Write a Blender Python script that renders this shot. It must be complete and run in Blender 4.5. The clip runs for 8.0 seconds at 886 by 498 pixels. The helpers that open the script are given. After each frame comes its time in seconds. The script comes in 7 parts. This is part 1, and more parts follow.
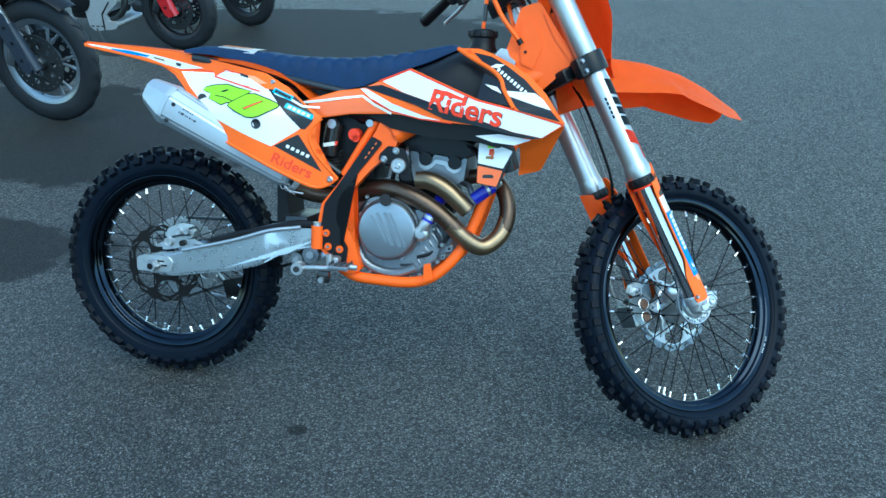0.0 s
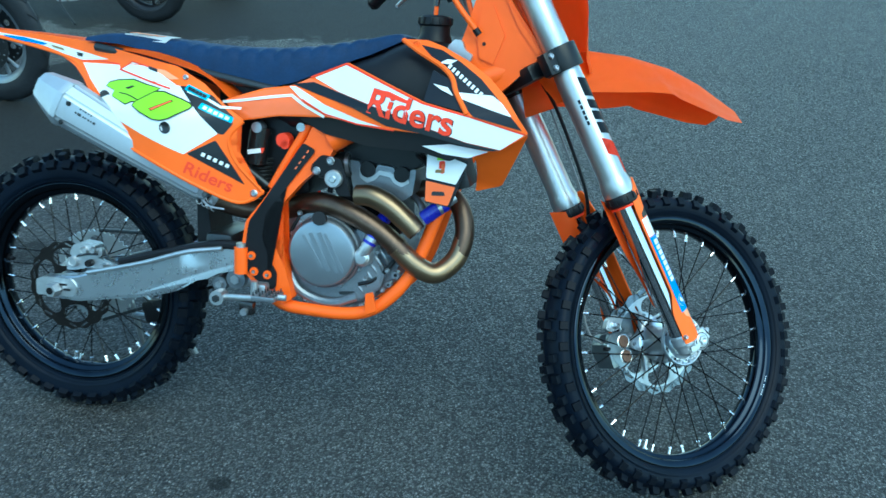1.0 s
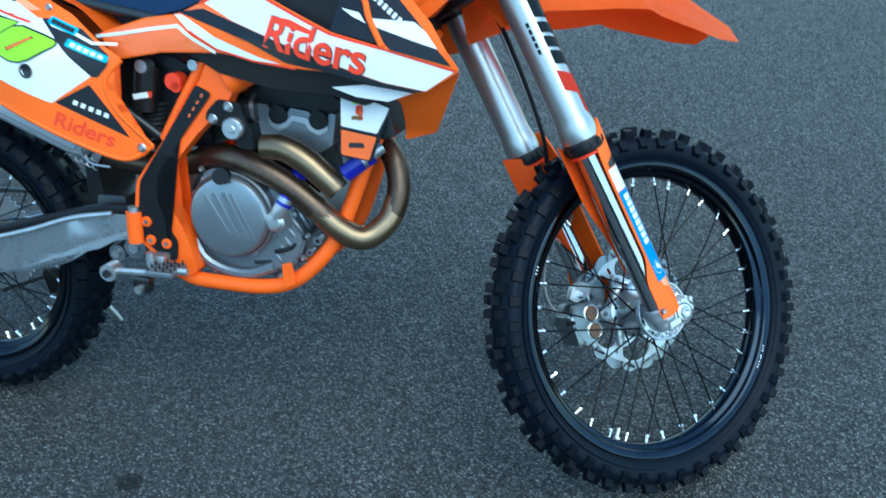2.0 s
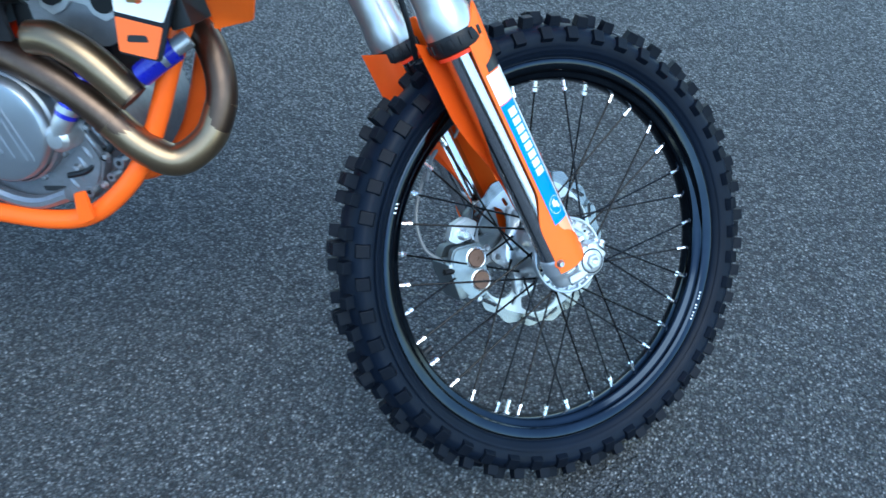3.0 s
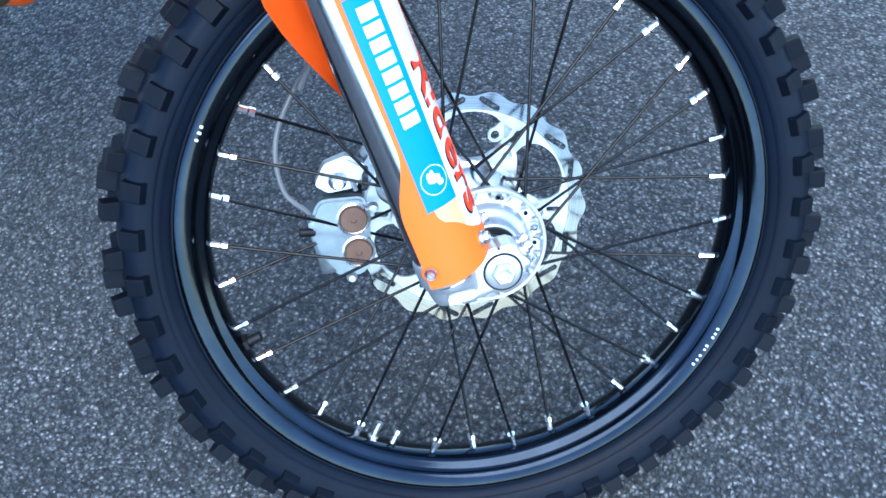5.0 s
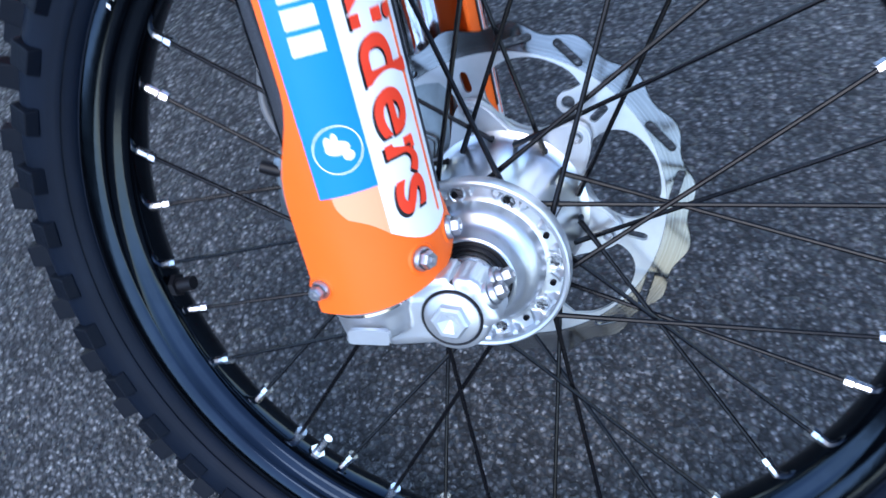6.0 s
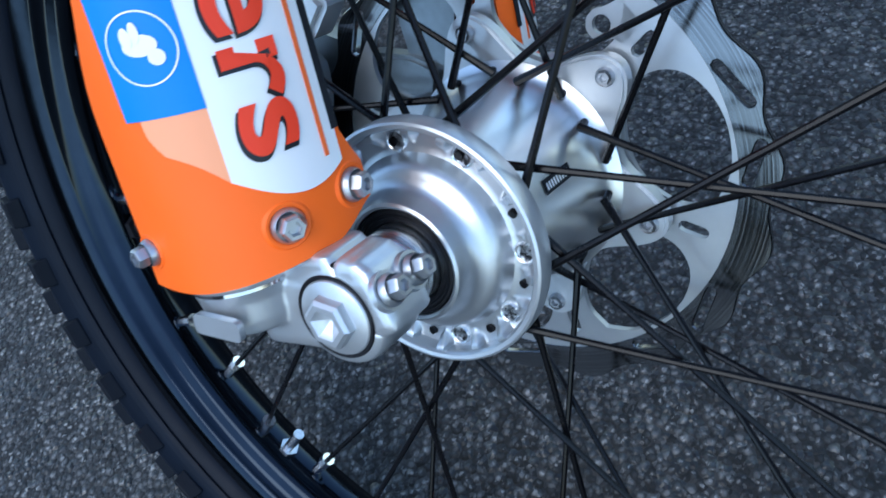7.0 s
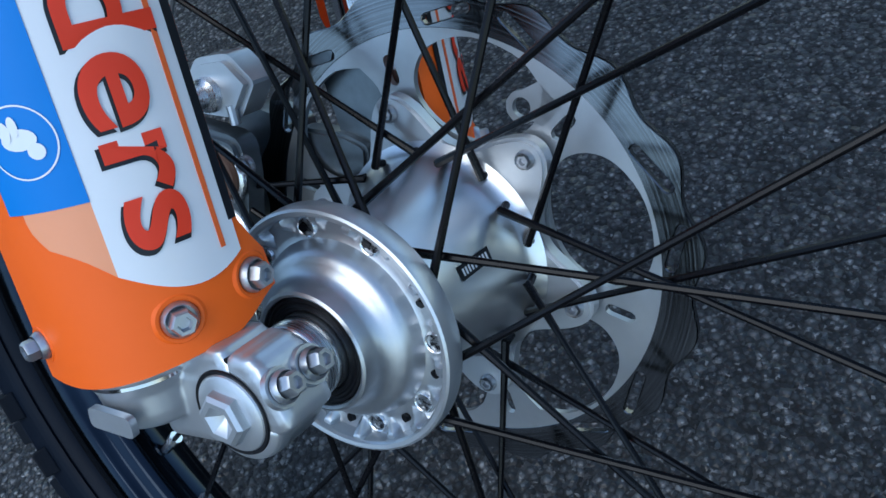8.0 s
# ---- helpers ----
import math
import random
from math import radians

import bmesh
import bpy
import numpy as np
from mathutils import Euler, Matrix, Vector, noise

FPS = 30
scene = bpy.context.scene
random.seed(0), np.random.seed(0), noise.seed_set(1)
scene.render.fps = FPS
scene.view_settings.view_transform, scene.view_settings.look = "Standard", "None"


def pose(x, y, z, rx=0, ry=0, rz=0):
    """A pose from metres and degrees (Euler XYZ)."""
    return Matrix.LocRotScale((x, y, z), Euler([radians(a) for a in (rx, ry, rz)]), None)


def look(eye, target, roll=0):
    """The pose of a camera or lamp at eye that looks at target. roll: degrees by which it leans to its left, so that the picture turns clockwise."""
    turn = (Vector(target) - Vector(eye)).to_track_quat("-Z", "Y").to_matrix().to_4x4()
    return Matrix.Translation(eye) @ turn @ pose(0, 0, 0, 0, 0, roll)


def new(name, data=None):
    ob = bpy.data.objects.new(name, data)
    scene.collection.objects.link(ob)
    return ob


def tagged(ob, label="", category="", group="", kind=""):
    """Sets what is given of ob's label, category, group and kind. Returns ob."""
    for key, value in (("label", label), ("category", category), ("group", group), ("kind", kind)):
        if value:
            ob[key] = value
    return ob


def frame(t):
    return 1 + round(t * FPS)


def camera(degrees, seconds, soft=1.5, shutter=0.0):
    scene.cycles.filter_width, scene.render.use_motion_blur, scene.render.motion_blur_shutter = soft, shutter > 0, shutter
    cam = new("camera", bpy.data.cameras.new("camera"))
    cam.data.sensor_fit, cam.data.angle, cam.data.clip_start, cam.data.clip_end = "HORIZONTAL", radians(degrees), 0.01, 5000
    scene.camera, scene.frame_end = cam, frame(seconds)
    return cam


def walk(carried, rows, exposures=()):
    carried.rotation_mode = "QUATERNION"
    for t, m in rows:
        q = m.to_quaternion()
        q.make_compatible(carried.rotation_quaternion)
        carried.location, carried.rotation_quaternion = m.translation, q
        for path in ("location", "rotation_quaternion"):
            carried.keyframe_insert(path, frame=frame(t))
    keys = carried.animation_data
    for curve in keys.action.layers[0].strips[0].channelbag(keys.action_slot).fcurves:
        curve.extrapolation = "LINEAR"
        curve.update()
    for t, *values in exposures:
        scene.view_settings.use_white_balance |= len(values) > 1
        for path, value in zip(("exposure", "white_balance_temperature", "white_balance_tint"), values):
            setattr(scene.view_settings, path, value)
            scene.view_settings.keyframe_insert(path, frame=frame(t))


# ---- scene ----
# ---- camera and walk ----
cam = camera(54.15, 8.0, shutter=0.3)
PATH = [
    (0.0, look((1.2968, -2.0666, 1.4360), (1.1014, -1.1778, 1.0212), -0.49)),
    (0.5, look((1.3607, -1.8984, 1.4297), (1.1501, -1.0196, 1.0015), -1.04)),
    (1.0, look((1.3379, -1.6734, 1.4095), (1.1465, -0.7996, 0.9624), -0.22)),
    (1.2, look((1.3256, -1.5870, 1.4057), (1.1491, -0.7145, 0.9501), -0.25)),
    (2.3, look((1.4891, -1.1961, 1.2995), (1.2813, -0.4118, 0.7150), -3.25)),
    (2.5, look((1.5227, -1.1160, 1.2698), (1.3292, -0.3535, 0.6525), -2.64)),
    (3.0, look((1.5601, -0.8905, 1.1991), (1.3826, -0.1619, 0.5377), -2.04)),
    (3.5, look((1.5776, -0.6975, 1.1361), (1.4252, -0.0200, 0.4166), 1.26)),
    (4.0, look((1.6699, -0.5908, 1.0792), (1.4482, 0.0302, 0.3273), -2.66)),
    (4.5, look((1.7571, -0.4877, 1.0534), (1.4535, 0.0743, 0.2841), -5.26)),
    (4.7, look((1.7533, -0.4346, 1.0216), (1.4357, 0.1069, 0.2432), -5.15)),
    (5.8, look((1.7702, -0.1234, 0.8493), (1.2891, 0.1930, 0.0317), -11.49)),
    (6.0, look((1.7811, -0.0470, 0.7801), (1.2448, 0.1715, -0.0352), -15.75)),
    (6.5, look((1.7716, 0.0518, 0.6724), (1.1787, 0.0986, -0.1316), -24.81)),
    (7.0, look((1.7508, 0.0940, 0.6260), (1.1282, 0.0786, -0.1564), -27.92)),
    (7.5, look((1.7401, 0.1299, 0.6132), (1.0908, 0.1214, -0.1473), -27.03)),
    (8.0, look((1.7461, 0.1341, 0.6185), (1.0870, 0.1434, -0.1334), -26.04)),
]
EXPOSURES = [(0.0, 1.58, 5850, -17), (1.0, 1.54, 5780, -25), (2.5, 1.48, 5850, -8), (3.0, 1.87, 5880, -4), (3.5, 2.15, 5900, 0), (4.0, 2.32, 5900, 1), (4.5, 2.35, 5800, 0), (6.0, 1.82, 6060, 12), (6.5, 1.30, 6090, 11), (7.0, 1.26, 6110, 4), (7.5, 0.82, 6130, 2), (8.0, 0.74, 6130, 3)]
walk(cam, PATH, exposures=EXPOSURES)

# ---- world and sun ----
world = bpy.data.worlds.new("sky")
scene.world = world
world.use_nodes = True
wn = world.node_tree
sky = wn.nodes.new("ShaderNodeTexSky")
sky.sky_type, sky.sun_disc = "NISHITA", False
sky.sun_elevation, sky.sun_rotation = radians(55), radians(140)
sky.air_density, sky.dust_density, sky.ozone_density = 1.0, 0.4, 1.6
bg = wn.nodes["Background"]
wn.links.new(sky.outputs[0], bg.inputs[0])
bg.inputs[1].default_value = 0.15
sun = new("sun", bpy.data.lights.new("sun", "SUN"))
sun.data.energy, sun.data.angle, sun.data.color = 0.8, radians(50), (1.0, 0.97, 0.93)
sun.matrix_world = look((3.7, -4.4, 8.2), (0.0, 0.0, 0.0))

# ---- materials ----
def shader(name, color, rough=0.5, metal=0.0, coat=0.0, spec=0.5):
    m = bpy.data.materials.new(name)
    m.use_nodes = True
    b = m.node_tree.nodes["Principled BSDF"]
    b.inputs["Base Color"].default_value = (*color, 1)
    b.inputs["Roughness"].default_value = rough
    b.inputs["Metallic"].default_value = metal
    b.inputs["Coat Weight"].default_value = coat
    b.inputs["Specular IOR Level"].default_value = spec
    return m, m.node_tree, b


def noise_node(nt, scale, detail=3.0, rough=0.6, coords="Object"):
    tc = nt.nodes.new("ShaderNodeTexCoord")
    n = nt.nodes.new("ShaderNodeTexNoise")
    n.inputs["Scale"].default_value, n.inputs["Detail"].default_value = scale, detail
    n.inputs["Roughness"].default_value = rough
    nt.links.new(tc.outputs[coords], n.inputs["Vector"])
    return n


def ramp(nt, source, stops):
    r = nt.nodes.new("ShaderNodeValToRGB")
    el = r.color_ramp.elements
    while len(el) < len(stops):
        el.new(0.5)
    for e, (p, c) in zip(el, stops):
        e.position, e.color = p, (*c, 1) if len(c) == 3 else c
    nt.links.new(source, r.inputs[0])
    return r


def mix(nt, fac, a, b, mode="MIX"):
    m = nt.nodes.new("ShaderNodeMix")
    m.data_type, m.blend_type = "RGBA", mode
    for sock, v in ((m.inputs[0], fac), (m.inputs[6], a), (m.inputs[7], b)):
        if isinstance(v, bpy.types.NodeSocket):
            nt.links.new(v, sock)
        elif isinstance(v, (int, float)):
            sock.default_value = v
        else:
            sock.default_value = (*v, 1)
    return m.outputs[2]


def bump(nt, bsdf, source, strength, distance):
    b = nt.nodes.new("ShaderNodeBump")
    b.inputs["Strength"].default_value, b.inputs["Distance"].default_value = strength, distance
    nt.links.new(source, b.inputs["Height"])
    nt.links.new(b.outputs[0], bsdf.inputs["Normal"])


def surface(name, color, rough=0.5, metal=0.0, coat=0.0, vary=0.15, grain=60.0, wear=0.12, relief=0.15, depth=0.0006, spec=0.5):
    """A worn surface: its colour drifts at a large and a fine scale, and so does the gloss."""
    m, nt, b = shader(name, color, rough, metal, coat, spec)
    big, fine = noise_node(nt, grain * 0.12, 4), noise_node(nt, grain, 6, 0.7)
    dark = [c * (1 - vary) for c in color]
    light = [min(1, c * (1 + vary * 0.6)) for c in color]
    base = ramp(nt, big.outputs[0], [(0.3, dark), (0.7, light)])
    col = mix(nt, ramp(nt, fine.outputs[0], [(0.35, (0, 0, 0)), (0.75, (wear * 3,) * 3)]).outputs[0], base.outputs[0], [min(1, c * 0.7 + 0.001) for c in color])
    nt.links.new(col, b.inputs["Base Color"])
    r = ramp(nt, fine.outputs[0], [(0.3, (rough * 0.88,) * 3), (0.7, (min(1, rough * 1.14),) * 3)])
    nt.links.new(r.outputs[0], b.inputs["Roughness"])
    if relief:
        bump(nt, b, fine.outputs[0], relief, depth)
    return m


def brushed(name, color, rough=0.3, stretch=(4, 300, 300)):
    """Machined or brushed metal: fine streaks along one way."""
    m, nt, b = shader(name, color, rough, 1.0)
    tc, mp = nt.nodes.new("ShaderNodeTexCoord"), nt.nodes.new("ShaderNodeMapping")
    mp.inputs["Scale"].default_value = stretch
    n = nt.nodes.new("ShaderNodeTexNoise")
    n.inputs["Scale"].default_value, n.inputs["Detail"].default_value = 1.0, 4
    nt.links.new(tc.outputs["Object"], mp.inputs[0])
    nt.links.new(mp.outputs[0], n.inputs["Vector"])
    big = noise_node(nt, 14, 4)
    c = mix(nt, big.outputs[0], [k * 0.82 for k in color], [min(1, k * 1.08) for k in color])
    nt.links.new(c, b.inputs["Base Color"])
    r = ramp(nt, n.outputs[0], [(0.3, (max(0.05, rough - 0.12),) * 3), (0.7, (rough + 0.15,) * 3)])
    nt.links.new(r.outputs[0], b.inputs["Roughness"])
    bump(nt, b, n.outputs[0], 0.08, 0.0004)
    return m


def turned(name, color, rough=0.25, fine=1400.0, dark=0.75, bumps=0.05, metal=1.0):
    """Metal from the lathe: fine rings round the y axis, in colour and in gloss."""
    m, nt, b = shader(name, color, rough, metal)
    tc, sx = nt.nodes.new("ShaderNodeTexCoord"), nt.nodes.new("ShaderNodeSeparateXYZ")
    nt.links.new(tc.outputs["Object"], sx.inputs[0])
    flat, ln, cb = nt.nodes.new("ShaderNodeCombineXYZ"), nt.nodes.new("ShaderNodeVectorMath"), nt.nodes.new("ShaderNodeCombineXYZ")
    ln.operation = "LENGTH"
    nt.links.new(sx.outputs[0], flat.inputs[0]), nt.links.new(sx.outputs[2], flat.inputs[1])
    nt.links.new(flat.outputs[0], ln.inputs[0])
    nt.links.new(ln.outputs["Value"], cb.inputs[0]), nt.links.new(sx.outputs[1], cb.inputs[1])
    n = nt.nodes.new("ShaderNodeTexNoise")
    n.inputs["Scale"].default_value, n.inputs["Detail"].default_value, n.inputs["Roughness"].default_value = fine, 4, 0.7
    nt.links.new(cb.outputs[0], n.inputs["Vector"])
    big = noise_node(nt, 26, 4)
    streak = ramp(nt, n.outputs[0], [(0.32, [k * dark for k in color]), (0.62, color)])
    c = mix(nt, 0.5, streak.outputs[0], ramp(nt, big.outputs[0], [(0.3, (0.88,) * 3), (0.7, (1.0,) * 3)]).outputs[0], "MULTIPLY")
    nt.links.new(c, b.inputs["Base Color"])
    r = ramp(nt, n.outputs[0], [(0.3, (max(0.05, rough - 0.1),) * 3), (0.7, (rough + 0.12,) * 3)])
    nt.links.new(r.outputs[0], b.inputs["Roughness"])
    bump(nt, b, n.outputs[0], bumps, 0.0004)
    return m


def asphalt():
    """Worn tarmac: pale and dark chips in a dark binder, faint oil spots, darker patches with ragged edges."""
    m, nt, b = shader("asphalt", (0.06, 0.065, 0.07), 0.75)
    tc = nt.nodes.new("ShaderNodeTexCoord")
    P = tc.outputs["Object"]
    warp = nt.nodes.new("ShaderNodeTexNoise")
    warp.inputs["Scale"].default_value, warp.inputs["Detail"].default_value = 160, 2
    nt.links.new(P, warp.inputs["Vector"])
    add = nt.nodes.new("ShaderNodeMixRGB")
    add.blend_type, add.inputs[0].default_value = "ADD", 0.004
    nt.links.new(P, add.inputs[1]), nt.links.new(warp.outputs["Color"], add.inputs[2])
    chips = []
    for scale in (165.0, 360.0):
        v = nt.nodes.new("ShaderNodeTexVoronoi")
        v.inputs["Scale"].default_value = scale
        v.inputs["Randomness"].default_value = 1.0
        nt.links.new(add.outputs[0], v.inputs["Vector"])
        chips.append(v)
    sep = nt.nodes.new("ShaderNodeSeparateColor")
    nt.links.new(chips[0].outputs["Color"], sep.inputs[0])
    tone = ramp(nt, sep.outputs[0], [(0.0, (0.010, 0.011, 0.013)), (0.40, (0.030, 0.033, 0.037)), (0.68, (0.080, 0.084, 0.088)), (0.86, (0.165, 0.166, 0.168)), (0.97, (0.31, 0.307, 0.30))])
    sep2 = nt.nodes.new("ShaderNodeSeparateColor")
    nt.links.new(chips[1].outputs["Color"], sep2.inputs[0])
    tone2 = ramp(nt, sep2.outputs[1], [(0.0, (0.014, 0.015, 0.017)), (0.6, (0.034, 0.036, 0.039)), (0.82, (0.085, 0.086, 0.088)), (0.95, (0.38, 0.38, 0.372))])
    both = mix(nt, 0.54, tone.outputs[0], tone2.outputs[0])
    gap = ramp(nt, chips[0].outputs["Distance"], [(0.25, (1, 1, 1)), (0.52, (0.13, 0.13, 0.14))])
    col = mix(nt, 0.85, both, gap.outputs[0], "MULTIPLY")
    big = noise_node(nt, 0.9, 5, 0.6)
    drift = ramp(nt, big.outputs[0], [(0.3, (0.82, 0.82, 0.84)), (0.7, (1.15, 1.15, 1.14))])
    col = mix(nt, 1.0, col, drift.outputs[0], "MULTIPLY")
    mid = noise_node(nt, 9, 4, 0.65)
    drift2 = ramp(nt, mid.outputs[0], [(0.3, (0.86, 0.86, 0.87)), (0.72, (1.12, 1.12, 1.12))])
    col = mix(nt, 1.0, col, drift2.outputs[0], "MULTIPLY")
    # darker patches: (x, y, half length, half width, turn)
    dark_mask = None
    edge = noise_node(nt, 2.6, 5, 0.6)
    for x, y, a, w in DARK_PATCHES:
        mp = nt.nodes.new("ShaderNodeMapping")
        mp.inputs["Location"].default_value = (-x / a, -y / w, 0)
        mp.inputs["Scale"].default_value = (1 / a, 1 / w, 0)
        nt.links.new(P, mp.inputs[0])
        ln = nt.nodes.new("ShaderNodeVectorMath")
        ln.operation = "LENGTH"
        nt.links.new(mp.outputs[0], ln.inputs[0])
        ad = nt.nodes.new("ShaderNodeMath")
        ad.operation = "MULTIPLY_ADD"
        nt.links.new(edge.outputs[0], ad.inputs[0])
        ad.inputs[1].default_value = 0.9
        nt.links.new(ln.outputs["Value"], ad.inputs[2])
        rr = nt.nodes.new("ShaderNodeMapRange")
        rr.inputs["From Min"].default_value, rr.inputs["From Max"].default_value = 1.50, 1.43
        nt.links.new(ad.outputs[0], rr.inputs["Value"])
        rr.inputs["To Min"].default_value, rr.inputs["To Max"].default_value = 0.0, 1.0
        if dark_mask is None:
            dark_mask = rr.outputs[0]
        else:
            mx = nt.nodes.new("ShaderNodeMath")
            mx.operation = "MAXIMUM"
            nt.links.new(dark_mask, mx.inputs[0]), nt.links.new(rr.outputs[0], mx.inputs[1])
            dark_mask = mx.outputs[0]
    dark_col = mix(nt, 1.0, col, (0.28, 0.29, 0.30), "MULTIPLY")
    col = mix(nt, dark_mask, col, dark_col)
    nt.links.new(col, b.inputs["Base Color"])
    sp = mix(nt, dark_mask, (0.5, 0.5, 0.5), (0.34, 0.34, 0.34))
    nt.links.new(sp, b.inputs["Specular IOR Level"])
    rg = mix(nt, dark_mask, ramp(nt, sep.outputs[1], [(0.05, (0.32,) * 3), (0.55, (0.85,) * 3)]).outputs[0], (0.8, 0.8, 0.8))
    nt.links.new(rg, b.inputs["Roughness"])
    inv = nt.nodes.new("ShaderNodeMath")
    inv.operation, inv.inputs[0].default_value = "SUBTRACT", 1.0
    nt.links.new(chips[0].outputs["Distance"], inv.inputs[1])
    hgt = nt.nodes.new("ShaderNodeMath")
    hgt.operation = "ADD"
    nt.links.new(inv.outputs[0], hgt.inputs[0]), nt.links.new(sep.outputs[2], hgt.inputs[1])
    bump(nt, b, hgt.outputs[0], 0.85, 0.0045)
    return m


DARK_PATCHES = [(-1.80, 0.66, 1.12, 0.32), (-2.45, 2.15, 1.75, 0.98), (-1.7, 5.3, 2.3, 1.25), (0.48, -0.238, 0.030, 0.026)]
M = {}
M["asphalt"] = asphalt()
# sky sheen is put into both rubbers' base colour as blue
M["rubber"] = surface("tyre_rubber", (0.0033, 0.0064, 0.0138), 0.45, vary=0.3, grain=90, wear=0.1, relief=0.2, spec=0.11)
M["knob"] = surface("tread_rubber", (0.0022, 0.0041, 0.0088), 0.5, vary=0.4, grain=140, wear=0.3, relief=0.4, depth=0.001, spec=0.12)
M["rim"] = surface("black_anodised_rim", (0.022, 0.029, 0.041), 0.10, metal=1.0, vary=0.2, grain=120, relief=0.03)
M["spoke"] = surface("black_spoke", (0.0025, 0.0025, 0.0035), 0.26, metal=0.0, spec=0.22, vary=0.2, relief=0.05)
M["nipple"] = surface("bright_nipple", (0.82, 0.82, 0.82), 0.22, metal=1.0, vary=0.1, grain=400, relief=0.05)
M["alu"] = brushed("machined_aluminium", (0.78, 0.79, 0.80), 0.28, (60, 900, 60))
M["cast"] = surface("cast_aluminium", (0.55, 0.57, 0.59), 0.42, metal=0.9, vary=0.12, grain=300, relief=0.25, depth=0.0004)
M["engine"] = surface("grey_engine_casting", (0.27, 0.29, 0.32), 0.38, metal=0.75, vary=0.2, grain=120, wear=0.2, relief=0.3)
M["clutch"] = surface("grey_clutch_cover", (0.34, 0.37, 0.41), 0.34, metal=0.85, vary=0.12, grain=30, wear=0.04, relief=0.02)
M["engine_dark"] = surface("dark_engine_cover", (0.008, 0.009, 0.011), 0.36, vary=0.3, grain=80, relief=0.12, spec=0.3)
M["polished"] = turned("polished_hub", (0.80, 0.82, 0.84), 0.27, 1100, 0.97, 0.003, 1.0)
M["barrel"] = surface("polished_barrel", (0.84, 0.86, 0.88), 0.32, metal=1.0, vary=0.05, grain=26, wear=0.03, relief=0.02, depth=0.0002)
M["flange"] = surface("satin_cast_hub", (0.56, 0.585, 0.61), 0.36, metal=0.9, vary=0.08, grain=220, wear=0.05, relief=0.12, depth=0.0003)
M["satin"] = surface("satin_forging", (0.58, 0.605, 0.63), 0.36, metal=0.75, vary=0.10, grain=120, wear=0.05, relief=0.06, depth=0.0004)
M["arms"] = surface("ground_steel", (0.46, 0.48, 0.50), 0.32, metal=0.75, vary=0.10, grain=160, wear=0.05, relief=0.05)
M["disc"] = turned("swept_disc_steel", (0.24, 0.25, 0.265), 0.15, 900, 0.30, 0.03)
M["fork"] = surface("silver_fork_tube", (0.50, 0.505, 0.505), 0.34, metal=0.9, vary=0.05, grain=80, wear=0.04, relief=0.03)
M["chrome"] = brushed("chromed_stanchion", (0.55, 0.55, 0.57), 0.06, (200, 200, 3))
M["black"] = surface("black_plastic", (0.007, 0.007, 0.009), 0.42, vary=0.3, grain=60, relief=0.12, spec=0.25)
M["gloss_black"] = surface("satin_black_metal", (0.010, 0.010, 0.011), 0.25, coat=0.3, vary=0.2, relief=0.05)
M["orange"] = surface("orange_plastic", (0.98, 0.138, 0.010), 0.46, coat=0.0, spec=0.3, vary=0.07, grain=40, wear=0.03, relief=0.05)
M["frame"] = surface("orange_powder_coat", (0.96, 0.124, 0.010), 0.42, coat=0.0, spec=0.3, vary=0.07, grain=50, wear=0.04, relief=0.06)
M["white"] = surface("white_vinyl", (0.80, 0.81, 0.83), 0.30, coat=0.2, vary=0.04, grain=30, wear=0.03, relief=0.03)
M["d_black"] = surface("black_vinyl", (0.010, 0.012, 0.017), 0.34, coat=0.08, spec=0.3, vary=0.2, grain=30, relief=0.03)
M["d_orange"] = surface("orange_vinyl", (0.90, 0.155, 0.035), 0.32, coat=0.2, vary=0.05, grain=30, wear=0.03, relief=0.03)
M["d_pale"] = surface("faded_orange_vinyl", (0.90, 0.34, 0.16), 0.35, coat=0.1, vary=0.05, grain=30, wear=0.03, relief=0.03)
M["red"] = surface("red_vinyl", (0.82, 0.050, 0.018), 0.42, spec=0.3, vary=0.06, grain=40, wear=0.03, relief=0.03)
M["lime"] = surface("lime_vinyl", (0.36, 0.74, 0.015), 0.35, coat=0.1, vary=0.06, grain=40, wear=0.03, relief=0.03)
M["blue"] = surface("blue_vinyl", (0.006, 0.205, 0.64), 0.42, spec=0.3, vary=0.06, grain=40, wear=0.03, relief=0.03)
M["cyan"] = surface("cyan_vinyl", (0.03, 0.42, 0.62), 0.30, coat=0.2, vary=0.06, grain=40, relief=0.03)
M["hose"] = surface("blue_silicone", (0.010, 0.012, 0.36), 0.28, coat=0.4, vary=0.15, relief=0.05)
M["seat"] = surface("navy_ribbed_seat_cover", (0.004, 0.024, 0.078), 0.66, vary=0.25, grain=180, wear=0.15, relief=0.5, depth=0.0012, spec=0.3)
M["pipe"] = surface("heat_tinted_pipe", (0.15, 0.100, 0.072), 0.40, metal=0.95, vary=0.5, grain=40, wear=0.35, relief=0.06)
M["brass"] = surface("straw_tinted_pipe", (0.33, 0.235, 0.145), 0.33, metal=0.95, vary=0.4, grain=34, wear=0.3, relief=0.06)
M["muffler"] = surface("satin_muffler_sleeve", (0.50, 0.54, 0.59), 0.46, metal=0.7, vary=0.06, grain=40, wear=0.06, relief=0.04)
M["swing"] = surface("swingarm_aluminium", (0.60, 0.63, 0.67), 0.28, metal=0.95, vary=0.04, grain=30, wear=0.01, relief=0.0)
M["bolt"] = surface("zinc_bolt", (0.50, 0.52, 0.55), 0.36, metal=0.9, vary=0.15, grain=500, relief=0.1)
